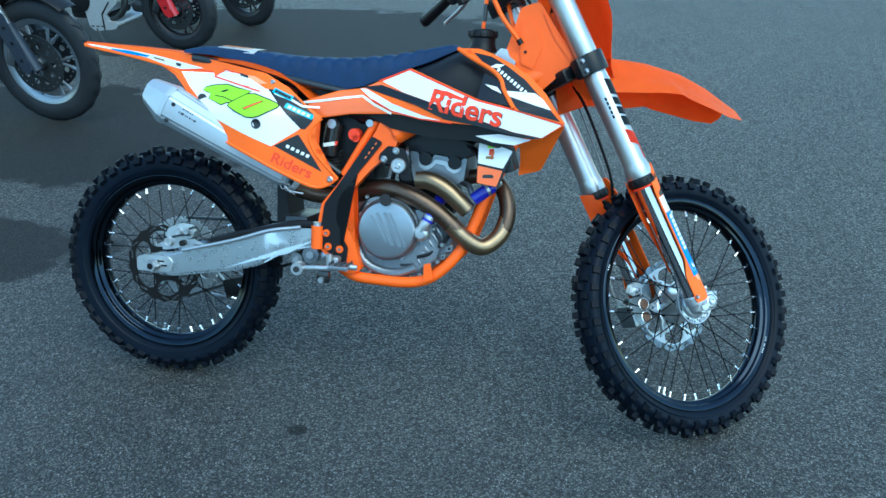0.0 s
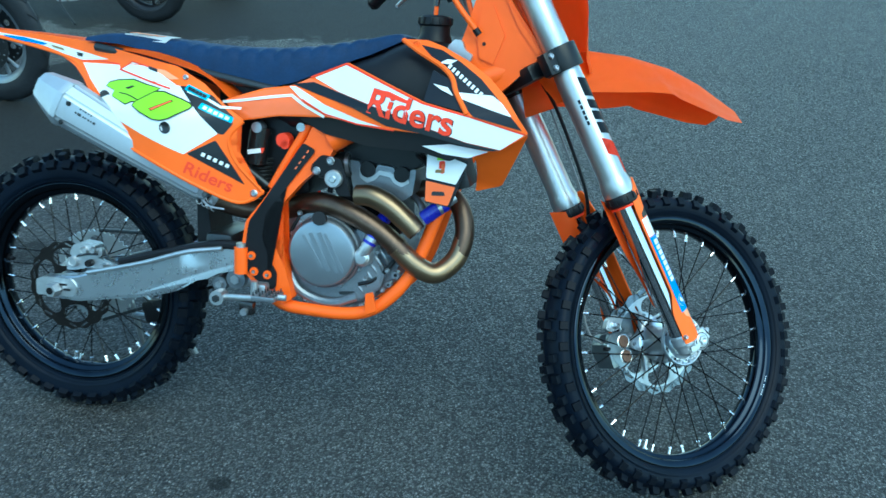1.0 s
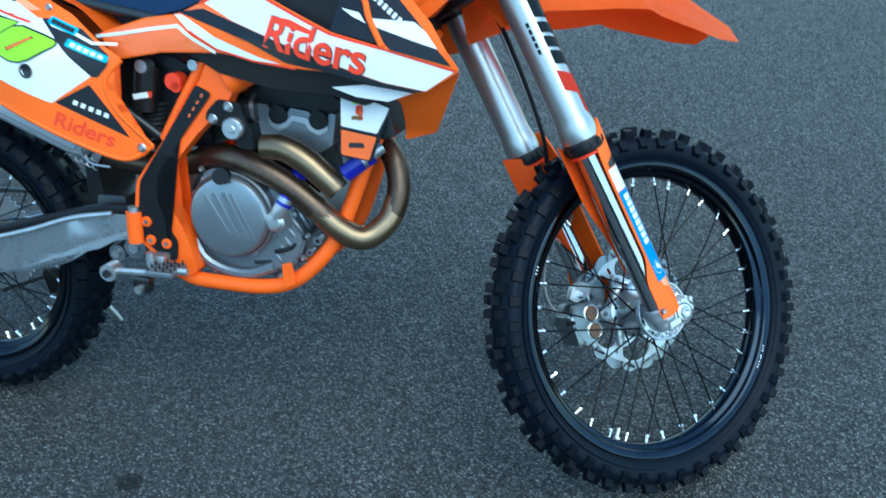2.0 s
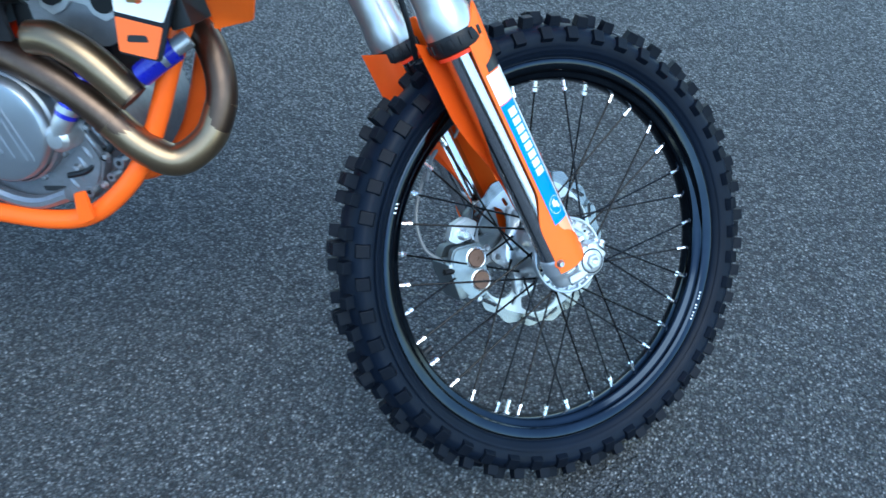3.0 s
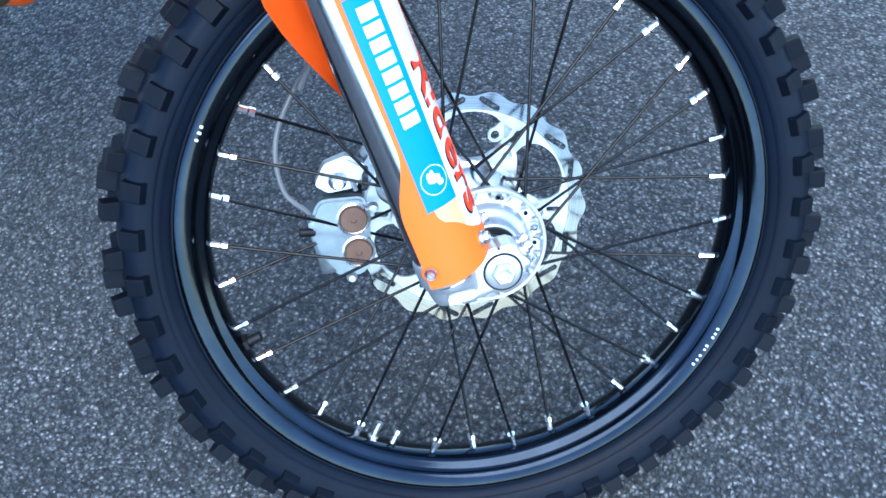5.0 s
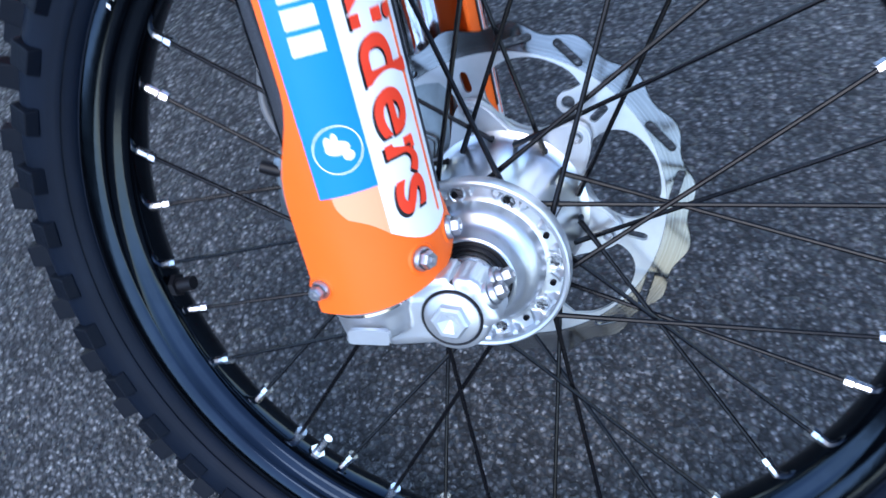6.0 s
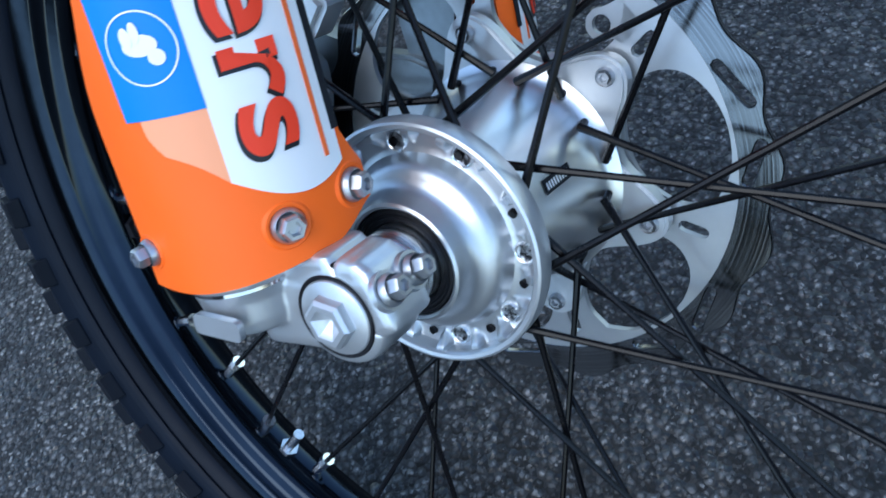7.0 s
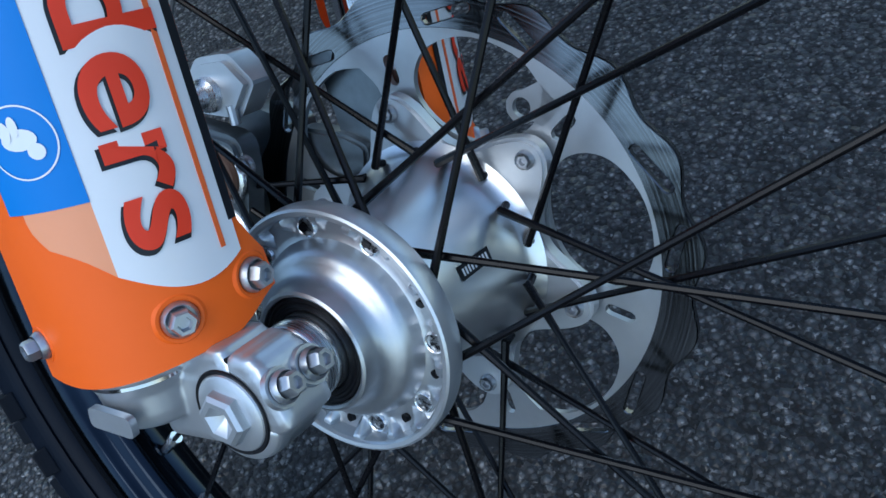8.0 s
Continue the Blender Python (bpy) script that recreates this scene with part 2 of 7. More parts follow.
M["caliper"] = surface("grey_caliper_casting", (0.22, 0.25, 0.27), 0.32, metal=0.85, vary=0.2, grain=160, wear=0.15, relief=0.2, depth=0.0005)
M["copper"] = surface("rusty_brake_piston", (0.17, 0.095, 0.065), 0.55, metal=0.4, vary=0.3, grain=300, relief=0.2)
M["clear"] = surface("grey_brake_hose", (0.15, 0.16, 0.17), 0.3, vary=0.1, relief=0.02)
M["dark_metal"] = surface("dark_grey_metal", (0.06, 0.065, 0.07), 0.4, metal=0.8, vary=0.25, relief=0.15)
M["gold"] = surface("bronze_brake_carrier", (0.35, 0.22, 0.10), 0.35, metal=0.9, vary=0.2, relief=0.05)
M["rear_disc"] = surface("dull_rear_disc", (0.035, 0.031, 0.030), 0.35, metal=0.9, vary=0.2, grain=120, relief=0.08)

# ---- building tools ----
def part(name, bm, material, parent=None, label="", m=None, smooth=35):
    """Links a bmesh as one mesh object, under a thing or a part."""
    me = bpy.data.meshes.new(name)
    if smooth:
        for f in bm.faces:
            f.smooth = True
        for e in bm.edges:
            if len(e.link_faces) == 2 and e.calc_face_angle(0) > radians(smooth):
                e.smooth = False
    bm.to_mesh(me)
    bm.free()
    me.materials.append(M[material])
    return share(name, me, parent, label, m)


def share(name, me, parent=None, label="", m=None):
    """One more object on a mesh that exists already."""
    ob = new(name, me)
    if parent is not None:
        ob.parent = parent
    if m is not None:
        ob.matrix_basis = m
    return tagged(ob, label)


def empty(name, m, label, category, group="", kind=""):
    ob = new(name)
    ob.matrix_basis = m
    return tagged(ob, label, category, group, kind)


def lathe(profile, n=48, closed=False, a0=0.0, a1=360.0, bm=None):
    """Turns (radius, y) pairs round the y axis."""
    bm = bm or bmesh.new()
    full = abs(a1 - a0) >= 359.9
    rings = []
    for i in range(n if full else n + 1):
        a = radians(a0 + (a1 - a0) * i / n)
        rings.append([bm.verts.new((r * math.cos(a), y, r * math.sin(a))) for r, y in profile])
    k = len(profile)
    for i in range(n):
        p, q = rings[i], rings[(i + 1) % len(rings)]
        for j in range(k if closed else k - 1):
            try:
                bm.faces.new((p[j], p[(j + 1) % k], q[(j + 1) % k], q[j]))
            except ValueError:
                pass
    bmesh.ops.remove_doubles(bm, verts=bm.verts, dist=1e-6)
    bmesh.ops.recalc_face_normals(bm, faces=bm.faces)
    return bm


def spin_z(profile, n=32, at=(0, 0), closed=False):
    """Turns (radius, z) pairs round an upright axis that stands at (x, y)."""
    bm = lathe(profile, n, closed)
    bm.transform(Matrix.Translation((at[0], at[1], 0)) @ Matrix.Rotation(radians(90), 4, "X"))
    bmesh.ops.recalc_face_normals(bm, faces=bm.faces)
    return bm


def rod(a, b, r, n=10, r2=None, bm=None, cap=True):
    """A straight round bar from a to b."""
    bm = bm or bmesh.new()
    a, b = Vector(a), Vector(b)
    q = (b - a).to_track_quat("Z", "Y").to_matrix().to_4x4()
    bmesh.ops.create_cone(bm, cap_ends=cap, segments=n, radius1=r, radius2=r if r2 is None else r2, depth=(b - a).length,
                          matrix=Matrix.Translation((a + b) / 2) @ q)
    return bm


def smooth_path(points, steps=8):
    """A Catmull-Rom path through points (x, y, z) or (x, y, z, radius)."""
    P = [Vector(p) for p in points]
    P = [P[0] * 2 - P[1]] + P + [P[-1] * 2 - P[-2]]
    out = []
    for i in range(1, len(P) - 2):
        for s in range(steps):
            t = s / steps
            out.append(0.5 * (2 * P[i] + (P[i + 1] - P[i - 1]) * t + (2 * P[i - 1] - 5 * P[i] + 4 * P[i + 1] - P[i + 2]) * t * t
                              + (3 * P[i] - P[i - 1] - 3 * P[i + 1] + P[i + 2]) * t ** 3))
    return out + [P[-2]]


def tube(points, r=0.01, n=12, steps=8, squash=1.0, cap=True, bm=None):
    """A bent round bar; a fourth number in the points gives the radius there."""
    bm = bm or bmesh.new()
    path = smooth_path([tuple(p) + (() if len(p) == 4 else (r,)) for p in points], steps)
    rings, side = [], None
    for i, p in enumerate(path):
        c = Vector(p[:3])
        d = (Vector(path[min(i + 1, len(path) - 1)][:3]) - Vector(path[max(i - 1, 0)][:3])).normalized()
        if side is None:
            side = d.orthogonal().normalized() if abs(d.y) > 0.9 else Vector((0, 1, 0))
        side = (side - d * side.dot(d)).normalized()
        up = d.cross(side)
        rings.append([bm.verts.new(c + p[3] * (math.cos(2 * math.pi * k / n) * up + squash * math.sin(2 * math.pi * k / n) * side)) for k in range(n)])
    for p, q in zip(rings, rings[1:]):
        for k in range(n):
            bm.faces.new((p[k], p[(k + 1) % n], q[(k + 1) % n], q[k]))
    if cap:
        bm.faces.new(rings[0]), bm.faces.new(rings[-1])
    bmesh.ops.recalc_face_normals(bm, faces=bm.faces)
    return bm


def block(size, at=(0, 0, 0), bevel=0.0, turn=None, bm=None, taper=1.0):
    """A box with worn edges, narrowing to its top by taper."""
    own = bmesh.new()
    bmesh.ops.create_cube(own, size=1.0)
    for v in own.verts:
        k = taper if v.co.z > 0 else 1.0
        v.co = Vector((v.co.x * size[0] * k, v.co.y * size[1] * k, v.co.z * size[2]))
    if bevel:
        bmesh.ops.bevel(own, geom=list(own.edges), offset=bevel, segments=2, affect="EDGES", profile=0.6)
    own.transform(Matrix.Translation(at) @ (turn or Matrix()))
    if bm is None:
        return own
    return join(bm, own)


def join(bm, other):
    me = bpy.data.meshes.new("tmp")
    other.to_mesh(me)
    other.free()
    bm.from_mesh(me)
    bpy.data.meshes.remove(me)
    return bm


def round_outline(pts, r=0.006, n=3):
    """The outline with its corners cut round."""
    out = []
    P = [Vector(p) for p in pts]
    for i, p in enumerate(P):
        a, b = P[i - 1] - p, P[(i + 1) % len(P)] - p
        k = min(r, a.length * 0.4, b.length * 0.4)
        a, b = p + a.normalized() * k, p + b.normalized() * k
        for s in range(n + 1):
            t = s / n
            out.append(a * (1 - t) ** 2 + p * 2 * t * (1 - t) + b * t * t)
    return out


def plate(outline, thick=0.004, shape=None, cell=0.02, corner=0.006, lift=0.0, holes=(), bevel=0.0):
    """A plate cut from an outline in (x, z), laid on the surface y = shape(x, z), thick towards +y, raised by lift towards -y."""
    bm = bmesh.new()
    pts = round_outline(outline, corner) if corner else [Vector(p) for p in outline]
    loops = [[bm.verts.new((p[0], 0, p[1])) for p in pts]]
    for h in holes:
        loops.append([bm.verts.new((p[0], 0, p[1])) for p in h])
    edges = []
    for lp in loops:
        for i in range(len(lp)):
            edges.append(bm.edges.new((lp[i - 1], lp[i])))
    if holes:
        bmesh.ops.triangle_fill(bm, edges=edges, use_beauty=True)
    else:
        bm.faces.new(loops[0])
    if shape is not None and cell:
        bmesh.ops.triangulate(bm, faces=bm.faces, ngon_method="EAR_CLIP")
        xs, zs = [p[0] for p in pts], [p[1] for p in pts]
        for lo, hi, axis in ((min(xs), max(xs), 0), (min(zs), max(zs), 2)):
            for k in range(1, int((hi - lo) / cell) + 1):
                co, no = Vector((0, 0, 0)), Vector((0, 0, 0))
                co[axis], no[axis] = lo + k * cell, 1
                bmesh.ops.bisect_plane(bm, geom=list(bm.verts) + list(bm.edges) + list(bm.faces), plane_co=co, plane_no=no)
        bmesh.ops.triangulate(bm, faces=[f for f in bm.faces if len(f.verts) > 4])
    for f in bm.faces:
        f.normal_update()
        if f.normal.y > 0:
            f.normal_flip()
    if thick:
        front = list(bm.faces)
        ret = bmesh.ops.duplicate(bm, geom=front)
        back = [f for f in ret["geom"] if isinstance(f, bmesh.types.BMFace)]
        vmap = ret["vert_map"]
        for f in back:
            f.normal_flip()
        rim = [e for f in front for e in f.edges if sum(1 for g in e.link_faces) == 1]
        for v in {v for f in back for v in f.verts}:
            v.co.y += thick
        for e in set(rim):
            a, b = e.verts
            bm.faces.new((a, b, vmap[b], vmap[a]))
        bmesh.ops.recalc_face_normals(bm, faces=bm.faces)
    if shape is not None:
        for v in bm.verts:
            v.co.y += shape(v.co.x, v.co.z)
    for v in bm.verts:
        v.co.y -= lift
    return bm


def ring_outline(r, n=24, at=(0, 0)):
    return [(at[0] + r * math.cos(2 * math.pi * k / n), at[1] + r * math.sin(2 * math.pi * k / n)) for k in range(n)]


def fuse(ob, size):
    """Melts the joined bodies of a part into one casting with soft edges."""
    mo = ob.modifiers.new("fuse", "REMESH")
    mo.mode, mo.voxel_size, mo.use_smooth_shade = "VOXEL", size, True
    so = ob.modifiers.new("soften", "SMOOTH")
    so.factor, so.iterations = 0.5, 4


def hexbolt(r=0.006, h=0.006, washer=1.5):
    """A flanged hexagon bolt; its head looks to -y."""
    bm = lathe([(0, 0), (r * washer, 0), (r * washer, -0.0012), (r * 1.15, -0.003)], 24)
    own = lathe([(r * 1.02, -0.002), (r * 1.02, -h), (r * 0.85, -h - 0.0012), (r * 0.55, -h - 0.0012), (r * 0.45, -h + 0.001), (0, -h + 0.001)], 6)
    return join(bm, own)


def text_mesh(body, size, shear=0.0, bold=0.0):
    """Letters as a flat mesh in x and z, centred."""
    cu = bpy.data.curves.new("letters", "FONT")
    cu.body, cu.size, cu.shear, cu.offset = body, size, shear, bold
    cu.align_x, cu.align_y, cu.resolution_u = "CENTER", "CENTER", 8
    ob = bpy.data.objects.new("letters", cu)
    scene.collection.objects.link(ob)
    me = bpy.data.meshes.new_from_object(ob)
    bm = bmesh.new()
    bm.from_mesh(me)
    bpy.data.objects.remove(ob)
    bpy.data.curves.remove(cu)
    bpy.data.meshes.remove(me)
    bm.transform(Matrix.Rotation(radians(90), 4, "X"))
    return bm


def settle(bm, place, shape, lift=0.0012):
    """Moves a flat mesh by place and lays it on y = shape(x, z)."""
    bm.transform(place)
    bmesh.ops.triangulate(bm, faces=bm.faces)
    bmesh.ops.subdivide_edges(bm, edges=[e for e in bm.edges if e.calc_length() > 0.03], cuts=2)
    for v in bm.verts:
        v.co.y = shape(v.co.x, v.co.z) - lift
    for f in bm.faces:
        f.normal_update()
        if f.normal.y > 0:
            f.normal_flip()
    return bm


def sstep(t):
    t = min(1.0, max(0.0, t))
    return t * t * (3 - 2 * t)


# ---- ground ----
def build_ground():
    bm = bmesh.new()
    bmesh.ops.create_grid(bm, x_segments=8, y_segments=8, size=400)
    g = part("ground", bm, "asphalt", smooth=0)
    tagged(g, "worn dark grey asphalt yard with pale chips and darker patches", "ground", kind="structure")


build_ground()

# ---- the dirt bike: frames of its body and of its turned fork ----
LEAN = 13.89
BODY = Matrix.Translation((0, -0.012, 0.002)) @ Matrix.Rotation(radians(-LEAN), 4, "X")
FORK = BODY.inverted() @ (Matrix.Translation((1.4894, 0.1084, 0.3157)) @ Matrix(((0.656, -0.586, -0.476, 0), (0.732, 0.647, 0.211, 0), (0.184, -0.487, 0.854, 0), (0, 0, 0, 1))).to_quaternion().to_matrix().to_4x4()
                          @ Matrix.Rotation(radians(0.5), 4, "Y"))
HUBF = FORK @ Matrix.Rotation(radians(-0.5), 4, "Y")
STEER = HUBF @ Matrix.Rotation(radians(2.8), 4, "Y")
REAR = Matrix.Translation((0, 0, 0.339))
# engine and exhaust: their seat in the frame
SEATING = Matrix.Translation((-0.03345, 0.04875, -0.02419)) @ Matrix.Scale(1.025, 4)
bike = empty("dirt_bike", BODY, "orange and white motocross bike with a navy seat on asphalt", "motorcycle")


# ---- wheels ----
def tyre_profile(lip, crown, half):
    """The carcass's section, (radius, y), from bead to bead."""
    out = [(lip - 0.012, -half * 0.55)]
    for k in range(0, 19):
        a = math.pi * k / 18
        y = -half * math.cos(a) * (1.0 if 0.15 < k / 18 < 0.85 else 0.97)
        base = lip + 0.006
        r = base + (crown - base) * math.sin(a) ** 0.62
        out.append((r, y))
    out[1] = (lip + 0.0025, -half * 0.60)
    out[2] = (lip + 0.0050, -half * 0.72)
    out[-1] = (lip + 0.0025, half * 0.60)
    out[-2] = (lip + 0.0050, half * 0.72)
    out.append((lip - 0.012, half * 0.55))
    return out


def knob_mesh(name, sx, sy, h, taper=0.86):
    bm = block((sx, sy, h), (0, 0, 0), 0.0011, None, None, taper)
    me = bpy.data.meshes.new(name)
    bm.to_mesh(me)
    bm.free()
    me.materials.append(M["knob"])
    return me


def build_wheel(prefix, frame_m, lip, inner, crown, half, nip_r, count, phase, rows, pairs, seed):
    rnd = random.Random(seed)
    tyre = part(prefix + "_tyre", lathe(tyre_profile(lip, crown, half), 120), "rubber", bike, "worn knobbly black motocross tyre", frame_m, 50)
    for y0, n, off, sx, sy, h, tilt, rad in rows:
        me = knob_mesh("tread_knob", sx, sy, h)
        for sgn in ((-1, 1) if y0 else (1,)):
            for k in range(n):
                a = 360.0 * (k + off) / n + rnd.uniform(-0.25, 0.25)
                # local z of the knob looks outwards, x runs round the wheel
                m = Matrix.Rotation(radians(-a), 4, "Y") @ Matrix.Translation((rad, sgn * y0, 0)) @ Matrix(((0, 0, 1, 0), (0, 1, 0, 0), (-1, 0, 0, 0), (0, 0, 0, 1)))
                m = m @ Matrix.Rotation(radians(-sgn * tilt + rnd.uniform(-2, 2)), 4, "X") @ Matrix.Rotation(radians(rnd.uniform(-2, 2)), 4, "Z")
                m = m @ Matrix.Diagonal((1, 1, rnd.uniform(0.93, 1.04), 1))
                share("tread_knob", me, tyre, "", m)
    # side ribs moulded round the sidewall
    for sgn in (-1, 1):
        part("bead_rib", lathe([(lip + 0.010, sgn * half * 0.80), (lip + 0.012, sgn * half * 0.845), (lip + 0.014, sgn * half * 0.86), (lip + 0.016, sgn * half * 0.88)], 96), "rubber", tyre)
    # rim: a drop centre, a shelf, and an upright polished flange on each side
    w = half * 0.66
    half_prof = [(inner, 0.0), (inner, 0.007), (inner + 0.0015, 0.0105), (inner + 0.0030, w * 0.52), (inner + 0.0055, w * 0.58), (lip - 0.0195, w * 0.62), (lip - 0.0170, w * 0.68), (lip - 0.0158, w * 0.80), (lip - 0.0150, w * 0.855), (lip - 0.0138, w * 0.885), (lip - 0.0090, w * 0.935), (lip - 0.0030, w * 1.0), (lip - 0.0005, w * 0.99), (lip + 0.0005, w * 0.955), (lip - 0.0005, w * 0.92), (lip - 0.004, w * 0.86), (lip - 0.012, w * 0.72), (inner + 0.012, w * 0.45), (inner + 0.005, 0.0)]
    prof = half_prof + [(r, -y) for r, y in half_prof[-2:0:-1]]
    rim = part(prefix + "_rim", lathe(prof, 120, True), "rim", bike, "gloss black anodised alloy rim with bright spoke nipples", frame_m, 40)
    nip = lathe([(0, -0.008), (0.0024, -0.008), (0.0034, -0.007), (0.0034, 0.003), (0.0045, 0.0045), (0.0045, 0.010), (0, 0.010)], 8)
    nip.transform(Matrix.Rotation(radians(-90), 4, "X"))
    nme = bpy.data.meshes.new("nipple")
    nip.to_mesh(nme)
    nip.free()
    nme.materials.append(M["nipple"])
    for side, hub_r, hub_y, hub_phase in pairs:
        for j in range(count // 4):
            c = hub_phase + j * 1440.0 / count
            for sgn in (-1, 1):
                land = c + sgn * 30.0
                start = c - sgn * 9.0
                a, b = radians(land), radians(start)
                yn = side * 0.004
                p = Vector((nip_r * math.cos(a), yn, nip_r * math.sin(a)))
                q = Vector((hub_r * math.cos(b), hub_y + side * 0.0035 * sgn, hub_r * math.sin(b)))
                d = (p - q).normalized()
                bm = rod(q, p, 0.0016, 8)
                rod(q - d * 0.003, q + d * 0.035, 0.0021, 8, 0.0016, bm)
                rod(q - d * 0.001, q + Vector((0, side * 0.0065, 0)) - d * 0.003, 0.0020, 8, None, bm)
                part("spoke", bm, "spoke", rim)
                z = d.to_track_quat("Z", "Y").to_matrix().to_4x4()
                share("nipple", nme, rim, "", Matrix.Translation(p) @ z)
    return tyre, rim


# y, count, offset, along, across, height, tilt, radius
FRONT_ROWS = [(0.0376, 46, 0.733, 0.0200, 0.0215, 0.010, 68, 0.3215), (0.0225, 46, 0.233, 0.0195, 0.0160, 0.020, 24, 0.3405), (0.0080, 23, 0.366, 0.0200, 0.0140, 0.019, 5, 0.3470)]
REAR_ROWS = [(0.0490, 44, 0.0, 0.027, 0.024, 0.017, 58, 0.3050), (0.0300, 44, 0.5, 0.021, 0.020, 0.022, 24, 0.3220), (0.0100, 22, 0.0, 0.023, 0.018, 0.021, 5, 0.3300)]
ftyre, frim = build_wheel("front", HUBF, 0.2870, 0.2575, 0.3400, 0.0430, 0.2520, 36, 8.4, FRONT_ROWS, ((-1, 0.0485, -0.0275, 28.4), (1, 0.0545, 0.0350, 18.4)), 3)
rtyre, rrim = build_wheel("rear", REAR, 0.2590, 0.2265, 0.3230, 0.0570, 0.2215, 36, 3.0, REAR_ROWS, ((-1, 0.0560, -0.035, 23.0), (1, 0.0600, 0.035, 13.0)), 7)


# ---- front hub, brake and fork ----
def along(pts, x):
    """The height at x on a broken line of (x, height)."""
    if x <= pts[0][0]:
        return pts[0][1]
    for (a, b), (c, d) in zip(pts, pts[1:]):
        if x <= c:
            return b + (d - b) * (x - a) / (c - a)
    return pts[-1][1]


def wavy(r0, amp, n, phase=0.0, steps=160):
    return [((r0 + amp * math.cos(n * (2 * math.pi * k / steps) + phase)) * math.cos(2 * math.pi * k / steps),
             (r0 + amp * math.cos(n * (2 * math.pi * k / steps) + phase)) * math.sin(2 * math.pi * k / steps)) for k in range(steps)]


def slot(a, r, length, width, turn=0.0, n=5):
    """A round-ended slot at angle a on radius r, lying round the circle and turned by turn degrees."""
    out = []
    c, ang = (r * math.cos(radians(a)), r * math.sin(radians(a))), radians(a + 90 + turn)
    for sgn in (1, -1):
        for k in range(n):
            t = -math.pi / 2 + math.pi * k / (n - 1)
            x, z = sgn * (length / 2 + width / 2 * math.cos(t)), sgn * width / 2 * math.sin(t)
            out.append((c[0] + x * math.cos(ang) - z * math.sin(ang), c[1] + x * math.sin(ang) + z * math.cos(ang)))
    return out


def polar(r, a):
    return (r * math.cos(radians(a)), r * math.sin(radians(a)))


def bar_slot(p, q, width, n=5):
    """A round-ended slot from p to q."""
    p, q = Vector(p), Vector(q)
    d = (q - p).normalized()
    e = Vector((-d.y, d.x))
    out = []
    for c, sgn in ((q, 1), (p, -1)):
        for k in range(n):
            t = -math.pi / 2 + math.pi * k / (n - 1)
            out.append(tuple(c + sgn * (d * math.cos(t) + e * math.sin(t)) * width / 2))
    return out


def build_disc(parent, m, k, y, phase, name, label, tab=True, band_mat="disc", star_mat="arms", slim=0.0):
    """A brake disc for a wheel: a satin star of six arms inside a swept, slotted, wave-edged band. k scales its radii."""
    holes, slots = [], []
    # one window between two arms, (radius, degrees after the arm)
    window = [(0.0985, 10), (0.1045, 18), (0.1062, 27), (0.1055, 35), (0.1015, 43), (0.0950, 48.5), (0.0850, 52), (0.0740, 51.5), (0.0630, 44), (0.0580, 29), (0.0630, 15), (0.0740, 8.5), (0.0860, 7)]
    for j in range(6):
        a = phase + 60 * j
        pts = [polar((r - slim * (0.003 if r < 0.08 else 0.0)) * k, a + d + slim * 5.0 * (d - 30) / 30) for r, d in window]
        loop = smooth_path([(p[0], 0, p[1]) for p in pts + pts[:1]], 3)[:-1]
        holes.append([(p.x, p.z) for p in loop])
        if not slim:
            holes.append(bar_slot(polar(0.0865 * k, a - 0.6), polar(0.0960 * k, a - 0.6), 0.0058 * k))
            holes.append(ring_outline(0.0030 * k, 10, polar(0.0745 * k, a)))
        slots.append(bar_slot(polar(0.1120 * k, a - 15.5), polar(0.1185 * k, a - 25.5), 0.0050 * k))
        slots.append(bar_slot(polar(0.1190 * k, a + 25), polar(0.1122 * k, a + 16.5), 0.0050 * k))
    inner = plate(ring_outline(0.1082 * k, 120), 0.0034, None, 0, 0, 0, [ring_outline((0.052 - 0.010 * slim) * k, 40)] + holes)
    inner.transform(Matrix.Translation((0, y, 0)))
    star = part(name, inner, star_mat, parent, label, m, 30)
    edge = []
    for i in range(240):
        a = 1.5 * i
        rad = (0.1250 + 0.0027 * math.cos(radians(18 * (a - phase)))) * k
        edge.append(polar(rad, a))
    band = plate(edge, 0.0040, None, 0, 0, 0, [ring_outline(0.1080 * k, 120)] + slots)
    bmesh.ops.bevel(band, geom=[e for e in band.edges if e.is_manifold and e.calc_face_angle(0) > 1.2], offset=0.0005, segments=1, affect="EDGES")
    band.transform(Matrix.Translation((0, y - 0.0003, 0)))
    part("friction_band", band, band_mat, star, "swept steel band with slots and a wavy edge", None, 30)
    if tab:
        ear = plate([polar(0.0975, phase + 3), polar(0.1000, phase + 12), polar(0.0945, phase + 14)] + [(0.0539 + 0.0080 * math.cos(radians(t)), 0.0661 + 0.0080 * math.sin(radians(t))) for t in (75, 110, 150, 190, 230, 270, 305)] + [polar(0.0845, phase + 4)], 0.0032, None, 0, 0.0015, 0, [ring_outline(0.0046, 16, (0.0539, 0.0661))])
        ear.transform(Matrix.Translation((0, y, 0)))
        part("disc_ear", ear, "arms", star)
    return star


